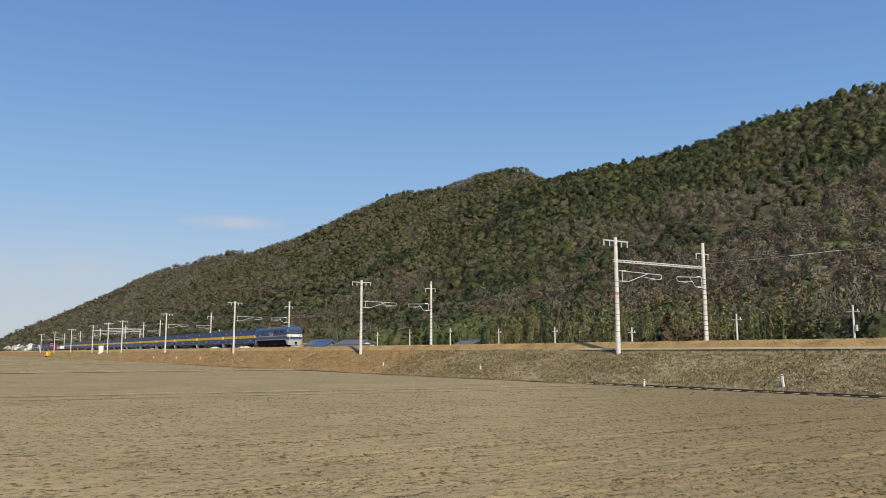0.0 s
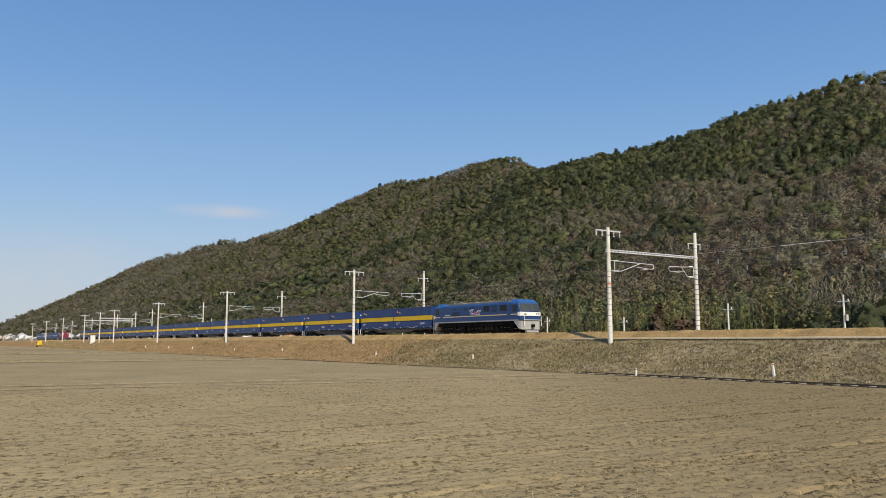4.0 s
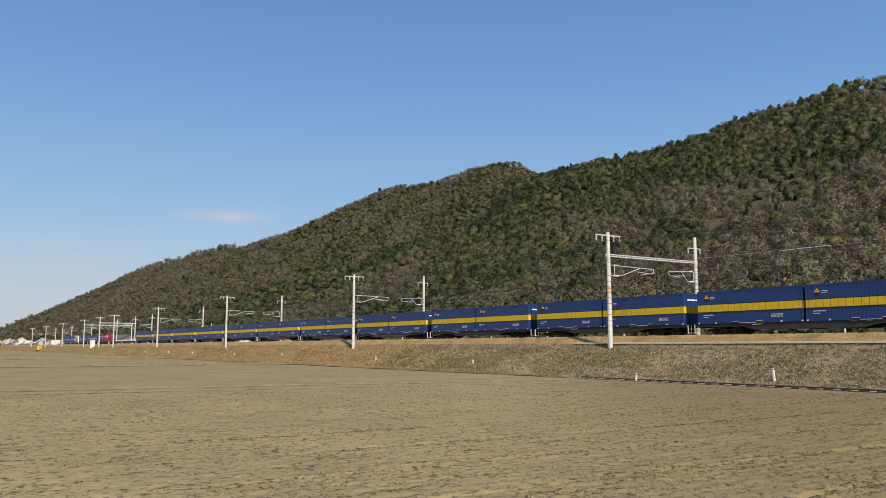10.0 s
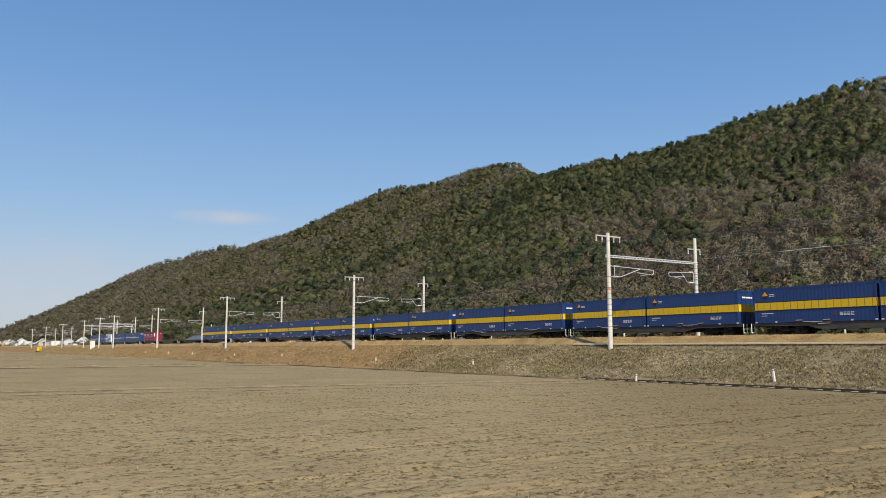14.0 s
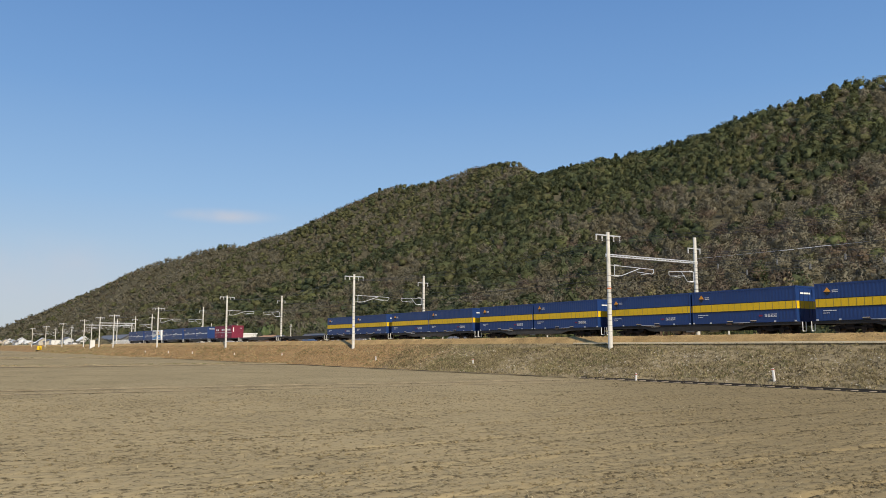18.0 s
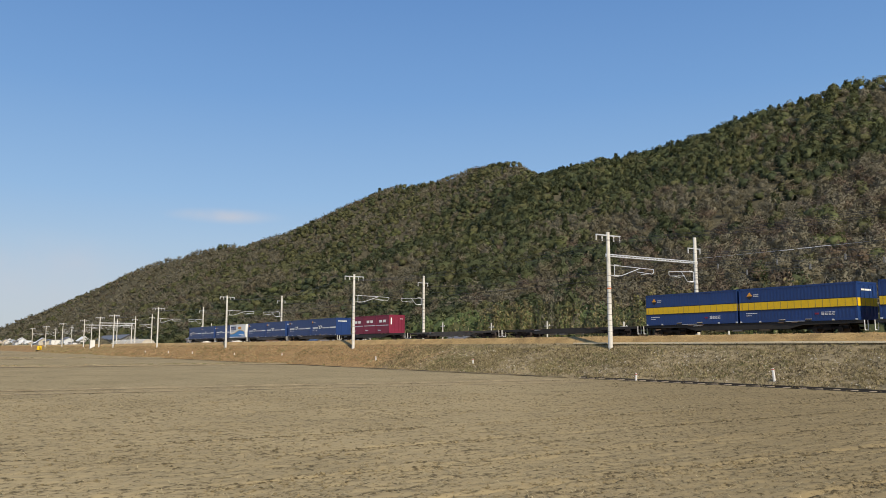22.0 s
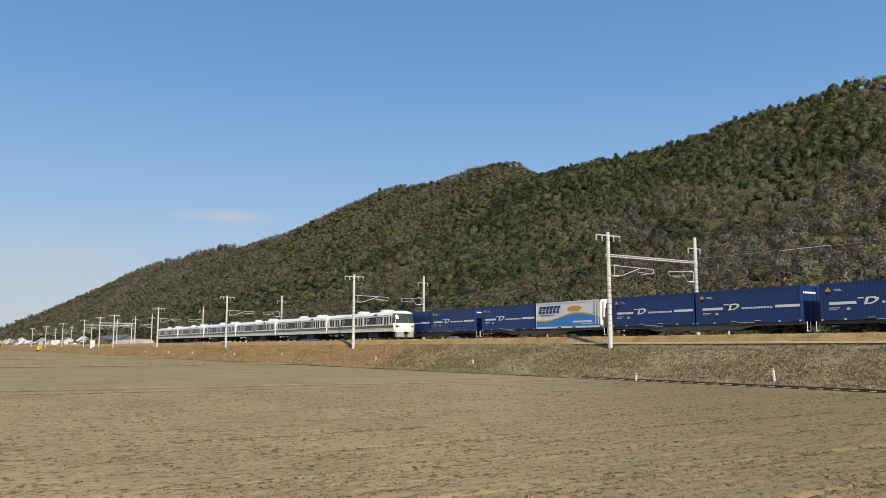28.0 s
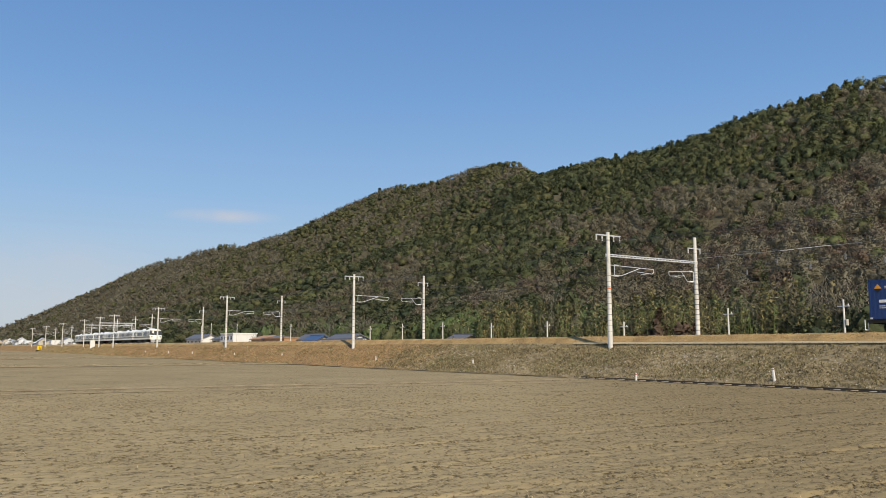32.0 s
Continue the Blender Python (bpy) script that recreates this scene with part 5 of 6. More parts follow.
def make_red():
    t = container_shell(3.7, 2.45, 2.5, M_RED, "shipping_container", "wine-red short container with white marks", "container", "wine-red containers")
    for y in (-1.215, 1.215):
        tx = plate(B(), -1.75, 1.75, 1.06, 1.16, y)
        part("white_line", tx, M_LOGO, t)
        lg = plate(B(), -0.9, -0.1, 1.5, 1.85, y)
        plate(lg, 0.2, 0.95, 1.5, 1.85, y)
        part("logo_block", lg, M_WHITE, t, "white block mark")
        part("small_print", bars(B(), -1.3, -0.4, 0.4, 0.5, y, 5), M_LOGO, t)
    part("end_mark", box(B(), 1.85, 1.86, 0.55, 0.9, 1.9, 2.0), M_WHITE, t)
    part("end_mark", box(B(), 1.85, 1.86, -0.95, -0.75, 1.2, 2.1), M_WHITE, t)
    return t


M_SCREEN = glass("windscreen_glass", (0.06, 0.068, 0.07), 0.12)


def scrawl(x0, x1, z0, z1, y, count, seed):
    """Short slanting strokes of a painted slogan that cannot be read."""
    rng = random.Random(seed)
    strokes = []
    s = 1 if y > 0 else -1
    for _ in range(count):
        bm = B()
        strokes.append(bm)
        cx, cz = rng.uniform(x0, x1), rng.uniform(z0, z1)
        a, l, w = rng.uniform(0, 3.14), rng.uniform(0.05, 0.14), rng.uniform(0.015, 0.035)
        dx, dz, nx, nz = math.cos(a) * l, math.sin(a) * l * 0.8, -math.sin(a) * w, math.cos(a) * w
        yy = y + s * rng.uniform(0.006, 0.016)
        ring = [(cx - dx - nx, cz - dz - nz), (cx + dx - nx, cz + dz - nz), (cx + dx + nx, cz + dz + nz), (cx - dx + nx, cz - dz + nz)]
        front = [bm.verts.new((p, yy, q)) for p, q in ring]
        back = [bm.verts.new((p, y - s * 0.01, q)) for p, q in ring]
        bm.faces.new(front)
        for i in range(4):
            bm.faces.new((front[i], front[(i + 1) % 4], back[(i + 1) % 4], back[i]))
    return strokes


def make_locomotive():
    t = thing("locomotive", "blue electric locomotive with white nose band and grey roof", "locomotive")
    half = 1.4

    def outline(zt, zb=1.5):
        return [(-half, zb), (-half, min(zt, 3.2)), (-half + 0.12, min(zt, 3.38)), (-0.75, min(zt, 3.55)), (0.75, min(zt, 3.55)), (half - 0.12, min(zt, 3.38)), (half, min(zt, 3.2)), (half, zb)]

    def nar(o, k):
        return [(y * k, z) for y, z in o]

    secs = [(-8.7, nar(outline(2.1), 0.86)), (-8.58, nar(outline(2.28), 0.93)), (-8.52, nar(outline(2.36), 0.96)), (-8.2, nar(outline(3.3), 0.985)), (-7.95, outline(3.55)),
            (7.95, outline(3.55)), (8.2, nar(outline(3.3), 0.985)), (8.52, nar(outline(2.36), 0.96)), (8.58, nar(outline(2.28), 0.93)), (8.7, nar(outline(2.1), 0.86))]
    part("body", loft(B(), secs), M_LOCO, t)
    for s in (-1, 1):
        hood = B()
        loft(hood, [(s * 6.6, [(-1.2, 3.4), (-1.1, 3.56), (1.1, 3.56), (1.2, 3.4)]), (s * 6.9, [(-1.36, 3.3), (-1.15, 3.72), (1.15, 3.72), (1.36, 3.3)]), (s * 7.6, [(-1.38, 3.25), (-1.15, 3.74), (1.15, 3.74), (1.38, 3.25)]), (s * 8.24, [(-1.34, 3.2), (-1.15, 3.42), (1.15, 3.42), (1.34, 3.2)])])
        part("cab_roof", hood, M_LOCOHI, t, "bright blue cab roof")
        ws = B()
        for y0, y1 in ((-1.22, -0.03), (0.03, 1.22)):
            q = [(s * 8.23, y0 * 0.96, 3.24), (s * 8.23, y1 * 0.96, 3.24), (s * 8.51, y1, 2.42), (s * 8.51, y0, 2.42)]
            a = [ws.verts.new((x + s * 0.03, y, z + 0.015)) for x, y, z in q]
            b = [ws.verts.new((x - s * 0.05, y, z - 0.02)) for x, y, z in q]
            ws.faces.new(a)
            for i in range(4):
                ws.faces.new((a[i], a[(i + 1) % 4], b[(i + 1) % 4], b[i]))
        part("windscreen", ws, M_SCREEN, t)
        bandm = B()
        loft(bandm, [(s * 8.78, [(-1.2, 1.95), (-1.2, 2.28), (1.2, 2.28), (1.2, 1.95)]), (s * 8.5, [(-1.39, 1.93), (-1.39, 2.36), (1.39, 2.36), (1.39, 1.93)]), (s * 8.15, [(-1.415, 1.98), (-1.415, 2.32), (1.415, 2.32), (1.415, 1.98)])])
        nose = part("nose_band", bandm, M_WHITE, t, "white band across the nose")
        for y in (-0.85, 0.85):
            part("headlight_housing", bevelled(box(B(), min(s * 8.75, s * 8.81), max(s * 8.75, s * 8.81), y - 0.22, y + 0.22, 2.03, 2.22), 0.015), M_DARKGRILL, nose)
            for dy in (-0.1, 0.1):
                part("headlight", rod(B(), (s * 8.78, y + dy, 2.125), (s * 8.83, y + dy, 2.125), 0.075, 10), M_LAMP, nose)
        sk = B()
        loft(sk, [(s * 7.55, [(-1.41, 1.32), (-1.41, 1.44), (1.41, 1.44), (1.41, 1.32)]), (s * 8.25, [(-1.38, 0.62), (-1.38, 1.44), (1.38, 1.44), (1.38, 0.62)]), (s * 8.6, [(-1.22, 0.5), (-1.28, 1.42), (1.28, 1.42), (1.22, 0.5)]), (s * 8.82, [(-0.9, 0.5), (-1.0, 1.36), (1.0, 1.36), (0.9, 0.5)])])
        part("front_skirt", sk, M_LOCOPALE, t, "pale grey front skirt")
        part("snow_plough", bevelled(box(B(), min(s * 8.6, s * 8.95), max(s * 8.6, s * 8.95), -0.8, 0.8, 0.18, 0.4), 0.03), M_LOCOPALE, t)
        part("coupler", box(B(), min(s * 8.9, s * 9.12), max(s * 8.9, s * 9.12), -0.16, 0.16, 0.72, 1.05), M_UNDER, t)
        hr = B()
        for y in (-1.15, 1.15):
            rod(hr, (s * 8.95, y, 0.9), (s * 8.95, y, 1.95), 0.03, 5)
        rod(hr, (s * 8.95, -1.15, 1.5), (s * 8.95, 1.15, 1.5), 0.03, 5)
        part("hand_rail", hr, M_WHITE, t)
        for y in (-1.41, 1.41):
            part("cab_window", plate(B(), min(s * 7.3, s * 8.0), max(s * 7.3, s * 8.0), 2.42, 3.15, y, 0.014), M_GLASS, t)
            part("cab_door", plate(B(), min(s * 6.35, s * 6.95), max(s * 6.35, s * 6.95), 1.56, 3.15, y, 0.006), M_LOCO, t)
    for y in (-1.4, 1.4):
        part("side_stripe", plate(B(), -8.0, 8.1, 2.07, 2.17, y, 0.012), surf_cache("cream_stripe", (0.62, 0.47, 0.28)), t, "cream side stripe")
        part("sole_bar", plate(B(), -8.2, 8.2, 1.42, 1.56, y, 0.02), M_LOCOGREY, t)
        for x0, x1, z0, z1 in ((2.0, 3.1, 2.55, 3.2), (3.45, 4.55, 2.95, 3.2), (3.45, 4.55, 2.45, 2.8), (5.05, 6.25, 2.55, 3.2), (-4.3, -3.5, 2.85, 3.15), (-1.9, -1.2, 2.85, 3.15), (-4.4, -2.8, 2.2, 2.7), (-0.6, 0.2, 2.9, 3.15)):
            part("grille", plate(B(), x0, x1, z0, z1, y, 0.01), M_DARKGRILL if x0 > 1.9 and (z0 == 2.55) else M_BLUE, t)
            if y < 0:
                slat = mesh_of("louvre", plate(B(), x0 + 0.04, x1 - 0.04, 0.0, 0.03, y * 1.007, 0.01), M_DARKGRILL)
                for k in range(int((z1 - z0) / 0.08)):
                    piece("louvre", slat, t, pose(0, 0, z0 + 0.03 + k * 0.08))
        for x0, x1, z0, z1, count, seed, paint, what in ((-0.75, 0.05, 2.36, 2.86, 13, 3, M_WHITE, "white"), (0.15, 0.75, 2.4, 2.68, 9, 4, M_PINK, "pink"), (0.85, 1.45, 2.38, 2.74, 9, 5, M_WHITE, "white")):
            for bm in scrawl(x0, x1, z0, z1, y, count, seed):
                part("slogan_stroke", bm, paint, t, what + " painted stroke of a slogan")
        part("slogan_line", plate(B(), -0.5, 1.3, 2.24, 2.28, y), M_WHITE, t)
        part("number_bars", bars(B(), -5.9, -4.9, 2.28, 2.36, y, 7), M_LOGO, t)
    roof = B()
    box(roof, -6.2, 5.9, -0.72, 0.72, 3.5, 3.66)
    part("roof_deck", bevelled(roof, 0.03), M_ROOF, t)
    for x in (-4.2, -1.4, 1.2, 3.6):
        part("roof_hatch", bevelled(box(B(), x - 0.9, x + 0.9, -0.6, 0.6, 3.64, 3.8), 0.03), M_ROOF, t)
    for x in (-5.2, 5.0):
        pg = B()
        for y in (-0.5, 0.5):
            rod(pg, (x - 0.9, y, 3.85), (x + 0.9, y, 3.92), 0.025, 5)
            rod(pg, (x - 0.9, y, 3.9), (x + 0.9, y, 3.98), 0.02, 5)
        for dx in (-0.2, 0.2):
            rod(pg, (x + dx, -0.85, 3.99), (x + dx, 0.85, 3.99), 0.03, 5)
        box(pg, x - 0.9, x + 0.9, -0.45, 0.45, 3.66, 3.74)
        part("pantograph", pg, M_ROOF, t)
        for dx in (-0.7, 0.7):
            part("insulator", rod(B(), (x + dx, 0, 3.7), (x + dx, 0, 3.88), 0.07, 8), M_INSUL, t)
    for x in (-5.5, 0.0, 5.5):
        bogie(t, x, 2.5, 0.56)
    ub = B()
    box(ub, -7.8, 7.8, -1.2, 1.2, 1.0, 1.45)
    # Lower block is added to shut out light between the bogies.
    box(ub, -7.3, 7.3, -0.85, 0.85, 0.3, 1.0)
    part("underframe", ub, M_UNDER, t)
    for x in (-5.5, 0.0, 5.5):
        for dx in (-0.62, 0.1, 0.7):
            part("damper", rod(B(), (x + dx, -1.24, 0.78), (x + dx + 0.3, -1.24, 0.72), 0.035, 6), M_DIMBOX, t)
        part("foot_step", box(B(), x + 1.9, x + 2.3, -1.28, -1.05, 0.6, 0.63), M_GREYBOX, t)
    for x in (-3.1, -2.4, 2.3, 3.1):
        part("equipment_box", bevelled(box(B(), x - 0.35, x + 0.35, -1.22, -0.7, 0.5, 1.0), 0.03), M_UNDER, t)
    for x in (-6.9, -4.1, -1.3, 1.3, 4.1, 6.9):
        part("sand_box", bevelled(box(B(), x - 0.2, x + 0.2, -1.22, -0.95, 0.55, 0.95), 0.03), M_UNDER, t)
    return t


CACHE = {}


def surf_cache(name, rgb):
    if name not in CACHE:
        CACHE[name] = surf(name, rgb, 0.5, var=0.06, bump=0.01)
    return CACHE[name]


CAR = 20.1


def make_car(kind):
    """A 20 m commuter car; kind: head_left, head_right or middle."""
    t = thing("commuter_train_car", "cream commuter train car with olive and brown stripe and dark windows", "train car", "commuter train cars")
    hw = 1.475

    def outline(zt=3.66, zb=1.08, k=1.0):
        o = [(-hw + 0.03, zb), (-hw, 1.5), (-hw, 2.95), (-hw + 0.06, 3.2), (-hw + 0.22, 3.42), (-1.0, 3.56), (-0.5, 3.64), (0.5, 3.64), (1.0, 3.56), (hw - 0.22, 3.42), (hw - 0.06, 3.2), (hw, 2.95), (hw, 1.5), (hw - 0.03, zb)]
        return [(y * k, min(z, zt)) for y, z in o]

    L = 9.75
    secs = []
    if kind == "head_left":
        secs.append((-L + 0.8, outline()))
    else:
        secs.append((-L, outline()))
    if kind == "head_right":
        secs.append((L - 0.8, outline()))
    else:
        secs.append((L, outline()))
    part("body", loft(B(), secs), M_CREAM, t)
    # offsets from the car's left end
    wins = [(3.25, 3.8), (3.95, 7.4), (7.62, 8.2), (10.3, 10.88), (11.02, 14.6), (14.76, 15.35), (17.45, 18.05), (18.2, 18.9)]
    doors = [(1.6, 2.85), (8.7, 9.95), (15.8, 17.08)]
    if kind == "middle":
        wins = [(0.6, 1.28), (1.45, 2.05), (4.0, 4.55), (4.7, 8.1), (8.25, 8.8), (10.7, 11.25), (11.4, 14.8), (14.95, 15.5), (17.45, 18.05), (18.22, 18.9)]
        doors = [(2.42, 3.7), (9.1, 10.4), (15.8, 17.08)]
    if kind == "head_right":
        wins = [(19.5 - b, 19.5 - a) for a, b in wins]
        doors = [(19.5 - b, 19.5 - a) for a, b in doors]
    for y in (-hw, hw):
        s = 1 if y > 0 else -1
        for x0, x1 in wins:
            fr = part("window", plate(B(), x0 - L, x1 - L, 2.03, 2.95, y, 0.012), M_DIMBOX, t)
            part("pane", plate(B(), x0 - L + 0.03, x1 - L - 0.03, 2.06, 2.92, y * 1.0075, 0.008), M_GLASS, fr)
            if x1 - x0 > 3 and x0 > 9:
                part("pulled_shade", plate(B(), x1 - L - 0.95, x1 - L - 0.05, 2.08, 2.9, y * 1.014, 0.004), M_CURTAIN, fr)
            if x1 - x0 > 3:
                part("sticker", plate(B(), x0 - L + 0.15, x0 - L + 0.5, 2.5, 2.72, y * 1.014, 0.004), M_LOGO, fr)
        for x0, x1 in doors:
            xm = (x0 + x1) / 2 - L
            dr = part("door", plate(B(), x0 - L, x1 - L, 1.12, 3.05, y, 0.014), M_CREAM, t, "double sliding door")
            for a, b in ((x0 - L + 0.1, xm - 0.1), (xm + 0.1, x1 - L - 0.1)):
                part("door_glass", plate(B(), a, b, 1.95, 2.92, y * 1.009, 0.01), M_GLASS, dr)
            gap = B()
            for x in (x0 - L, xm, x1 - L):
                plate(gap, x - 0.02, x + 0.02, 1.12, 3.05, y * 1.009, 0.006)
            plate(gap, x0 - L - 0.02, x1 - L + 0.02, 3.04, 3.09, y * 1.009, 0.006)
            part("door_gap", gap, M_GREYBOX, dr)
        a0, a1 = (-L + (0.5 if kind == "head_left" else 0.0)), (L - (0.5 if kind == "head_right" else 0.0))
        part("olive_stripe", plate(B(), a0, a1, 1.52, 1.78, y, 0.02), M_OLIVE, t)
        part("brown_stripe", plate(B(), a0, a1, 1.785, 1.85, y, 0.021), M_BROWN, t)
        part("white_line", plate(B(), a0, a1, 1.44, 1.516, y, 0.021), M_WHITE, t)
        part("destination_sign", plate(B(), 14.0 - L, 14.75 - L, 3.14, 3.3, y * 0.97, 0.05), M_DARKGRILL, t)
        part("gutter", plate(B(), -L + 0.8, L - 0.8, 3.08, 3.11, y, 0.02), M_GREYBOX, t)
    for x in (-1.2, 5.3):
        r = B()
        loft(r, [(x - 0.75, [(-0.8, 3.58), (-0.6, 3.74), (0.6, 3.74), (0.8, 3.58)]), (x - 0.5, [(-0.9, 3.58), (-0.7, 3.86), (0.7, 3.86), (0.9, 3.58)]), (x - 0.1, [(-0.92, 3.58), (-0.66, 3.92), (0.66, 3.92), (0.92, 3.58)]), (x + 0.4, [(-0.9, 3.58), (-0.65, 3.85), (0.65, 3.85), (0.9, 3.58)]), (x + 0.8, [(-0.7, 3.58), (-0.5, 3.68), (0.5, 3.68), (0.7, 3.58)])])
        part("air_conditioner", r, M_WHITE, t, "white rooftop air conditioner")
        part("roof_pod", bevelled(box(B(), x - 3.7, x - 0.8, -0.8, 0.8, 3.58, 3.88), 0.08), M_DIMBOX, t)
    if kind != "head_right":
        pg = B()
        for dx in (-0.25, 0.25):
            rod(pg, (6.9 + dx, -0.8, 4.0), (6.9 + dx, 0.8, 4.0), 0.03, 5)
        for y in (-0.5, 0.5):
            rod(pg, (6.1, y, 3.86), (7.7, y, 3.92), 0.03, 5)
            rod(pg, (6.1, y, 3.7), (6.1, y, 3.9), 0.03, 5)
            rod(pg, (7.7, y, 3.7), (7.7, y, 3.9), 0.03, 5)
        part("pantograph", pg, M_GREYBOX, t)
    for s in (-1, 1):
        head = (kind == "head_left" and s < 0) or (kind == "head_right" and s > 0)
        if head:
            def rounded(levels):
                """A solid with a bowed front: for each height its foremost point and half width."""
                bm = B()
                rings = []
                for z, xf, half in levels:
                    ys = [half * (k / 5 - 1) for k in range(11)]
                    pts = [(xf - 0.4 * abs(y / half) ** 2.6, y) for y in ys] + [(L - 0.82, half), (L - 0.82, -half)]
                    rings.append([bm.verts.new((s * x, y, z)) for x, y in pts])
                for a, b in zip(rings, rings[1:]):
                    for k in range(13):
                        bm.faces.new((a[k], a[(k + 1) % 13], b[(k + 1) % 13], b[k]))
                bm.faces.new(rings[0][::-1])
                bm.faces.new(rings[-1])
                return bm

            part("nose", rounded([(1.0, L - 0.04, 1.38), (1.25, L + 0.05, 1.45), (1.85, L + 0.05, 1.475), (2.1, L + 0.0, 1.475)]), M_CREAM, t)
            part("windscreen", rounded([(2.1, L - 0.02, 1.47), (2.6, L - 0.12, 1.46), (3.1, L - 0.26, 1.42), (3.32, L - 0.36, 1.36)]), M_SCREEN, t, "wide wrapped dark windscreen")
            part("brow", rounded([(3.3, L - 0.3, 1.39), (3.42, L - 0.34, 1.27), (3.55, L - 0.45, 1.02), (3.63, L - 0.6, 0.62)]), M_CREAM, t)
            pil = B()
            for y in (-0.45, 0.45):
                rod(pil, (s * (L - 0.37), y * 0.95, 3.32), (s * (L - 0.01), y, 2.1), 0.025, 5)
            part("pillar", pil, M_GREYBOX, t)
            for y in (-0.98, 0.98):
                hl = part("lamp_housing", bevelled(box(B(), min(s * (L - 0.2), s * (L - 0.04)), max(s * (L - 0.2), s * (L - 0.04)), y - 0.3, y + 0.3, 1.6, 1.8), 0.02), M_DARKGRILL, t)
                part("head_lamp", rod(B(), (s * (L - 0.06), y, 1.7), (s * (L - 0.02), y, 1.7), 0.07, 10), M_LAMP, hl)
            part("front_skirt", bevelled(box(B(), min(s * (L - 0.6), s * (L - 0.02)), max(s * (L - 0.6), s * (L - 0.02)), -1.2, 1.2, 0.34, 0.98), 0.05), M_LOCOPALE, t)
            part("coupler", box(B(), min(s * L, s * (L + 0.45)), max(s * L, s * (L + 0.45)), -0.18, 0.18, 0.72, 1.02), M_UNDER, t)
            part("front_rail", rod(B(), (s * (L - 0.16), -1.3, 1.35), (s * (L - 0.22), -1.3, 2.5), 0.04, 6), M_WHITE, t)
            part("crew_window", plate(B(), min(s * (L - 1.35), s * (L - 0.95)), max(s * (L - 1.35), s * (L - 0.95)), 2.1, 2.95, -hw, 0.014), M_GLASS, t)
        else:
            part("gangway", box(B(), min(s * L, s * (L + 0.3)), max(s * L, s * (L + 0.3)), -0.65, 0.65, 1.1, 3.2), M_GREYBOX, t)
            part("end_frame", box(B(), min(s * L, s * (L + 0.05)), max(s * L, s * (L + 0.05)), -1.42, -1.3, 1.1, 3.3), M_WHITE, t)
    for x in (-6.9, 6.9):
        bogie(t, x, 2.1, 0.43)
    part("underframe", box(B(), -9.4, 9.4, -1.3, 1.3, 0.95, 1.08), M_UNDER, t)
    for x, w in ((-4.2, 0.9), (-2.3, 0.75), (-0.6, 0.7), (1.2, 0.85), (3.0, 0.7), (4.4, 0.5)):
        part("equipment_box", bevelled(box(B(), x - w, x + w, -1.28, 1.28, 0.34 + 0.05 * (x > 0), 0.95), 0.03), M_DIMBOX if abs(x) > 2 else M_UNDER, t)
    return t


# ---- the small things and pieces follow; the trains are placed and keyed last ----
# ---- lineside ----
def cable_trough():
    t = thing("cable_trough", "pale concrete cable trough with lids beside the ballast", "cable trough")
    t["kind"] = "structure"
    # Near-black face puts the shade under the lids into its colour.
    part("trough", box(B(), -52.5, 60, 47.27, 47.46, 2.3, 2.57), M_SHADECONC, t)
    lid = mesh_of("lid", bevelled(box(B(), -0.49, 0.49, -0.2, 0.17, -0.05, 0.075), 0.008), M_LID)
    for k in range(70):
        piece("lid", lid, t, pose(-52.0 + k * 1.0, 47.32 + 0.01 * math.sin(k * 7.1), 2.605, 0.4 * math.sin(k * 3.3), 0.3 * math.sin(k * 5.1), 0.5 * math.sin(k * 9.7)))


cable_trough()


def drain():
    t = thing("drain_channel", "open concrete drain channel with struts along the field edge", "drain")
    t["kind"] = "structure"
    # Walls and bed are near black, the slot's shade in their colour.
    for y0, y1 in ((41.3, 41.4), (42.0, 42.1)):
        part("channel_wall", box(B(), -46, -8, y0, y1, -0.45, 0.035 if y0 < 41.5 else 0.12), M_SHADECONC, t)
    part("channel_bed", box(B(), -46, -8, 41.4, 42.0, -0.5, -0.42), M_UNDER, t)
    strut = mesh_of("strut", box(B(), -0.028, 0.028, -0.36, 0.3, 0, 0.055), M_SLEEPER)
    for k in range(38):
        piece("strut", strut, t, pose(-45.5 + k, 41.7, 0.0))


drain()
M_STAKE = surf("white_stake", (0.72, 0.7, 0.66), 0.7, var=0.1, scale=6)
M_STAKERED = surf("red_stake_top", (0.5, 0.06, 0.05), 0.6, var=0.1)
for x, y, h, tilt in ((-40.3, 41.9, 0.55, 3), (-29.9, 42.6, 0.75, -6), (-62.5, 43.6, 0.5, 5), (-82.5, 44.0, 0.5, 0), (-112, 44.3, 0.45, 4), (-133, 44.2, 0.45, 0), (-158, 44.2, 0.5, 3), (-176, 44.2, 0.5, 0), (-197, 44.2, 0.5, 0)):
    t = thing("boundary_stake", "white boundary stake with a red top in dry grass", "stake", "boundary stakes", pose(x, y, float(bank_z(np.array([x]), np.array([y]))[0]) - 0.1, 0, tilt, 0))
    part("post", bevelled(box(B(), -0.06, 0.06, -0.06, 0.06, -0.2, h), 0.01), M_STAKE, t)
    part("top", bevelled(box(B(), -0.065, 0.065, -0.065, 0.065, h, h + 0.05), 0.01), M_STAKERED, t, "red painted top")
    part("cap", box(B(), -0.05, 0.05, -0.05, 0.05, h + 0.05, h + 0.1), M_STAKE, t)

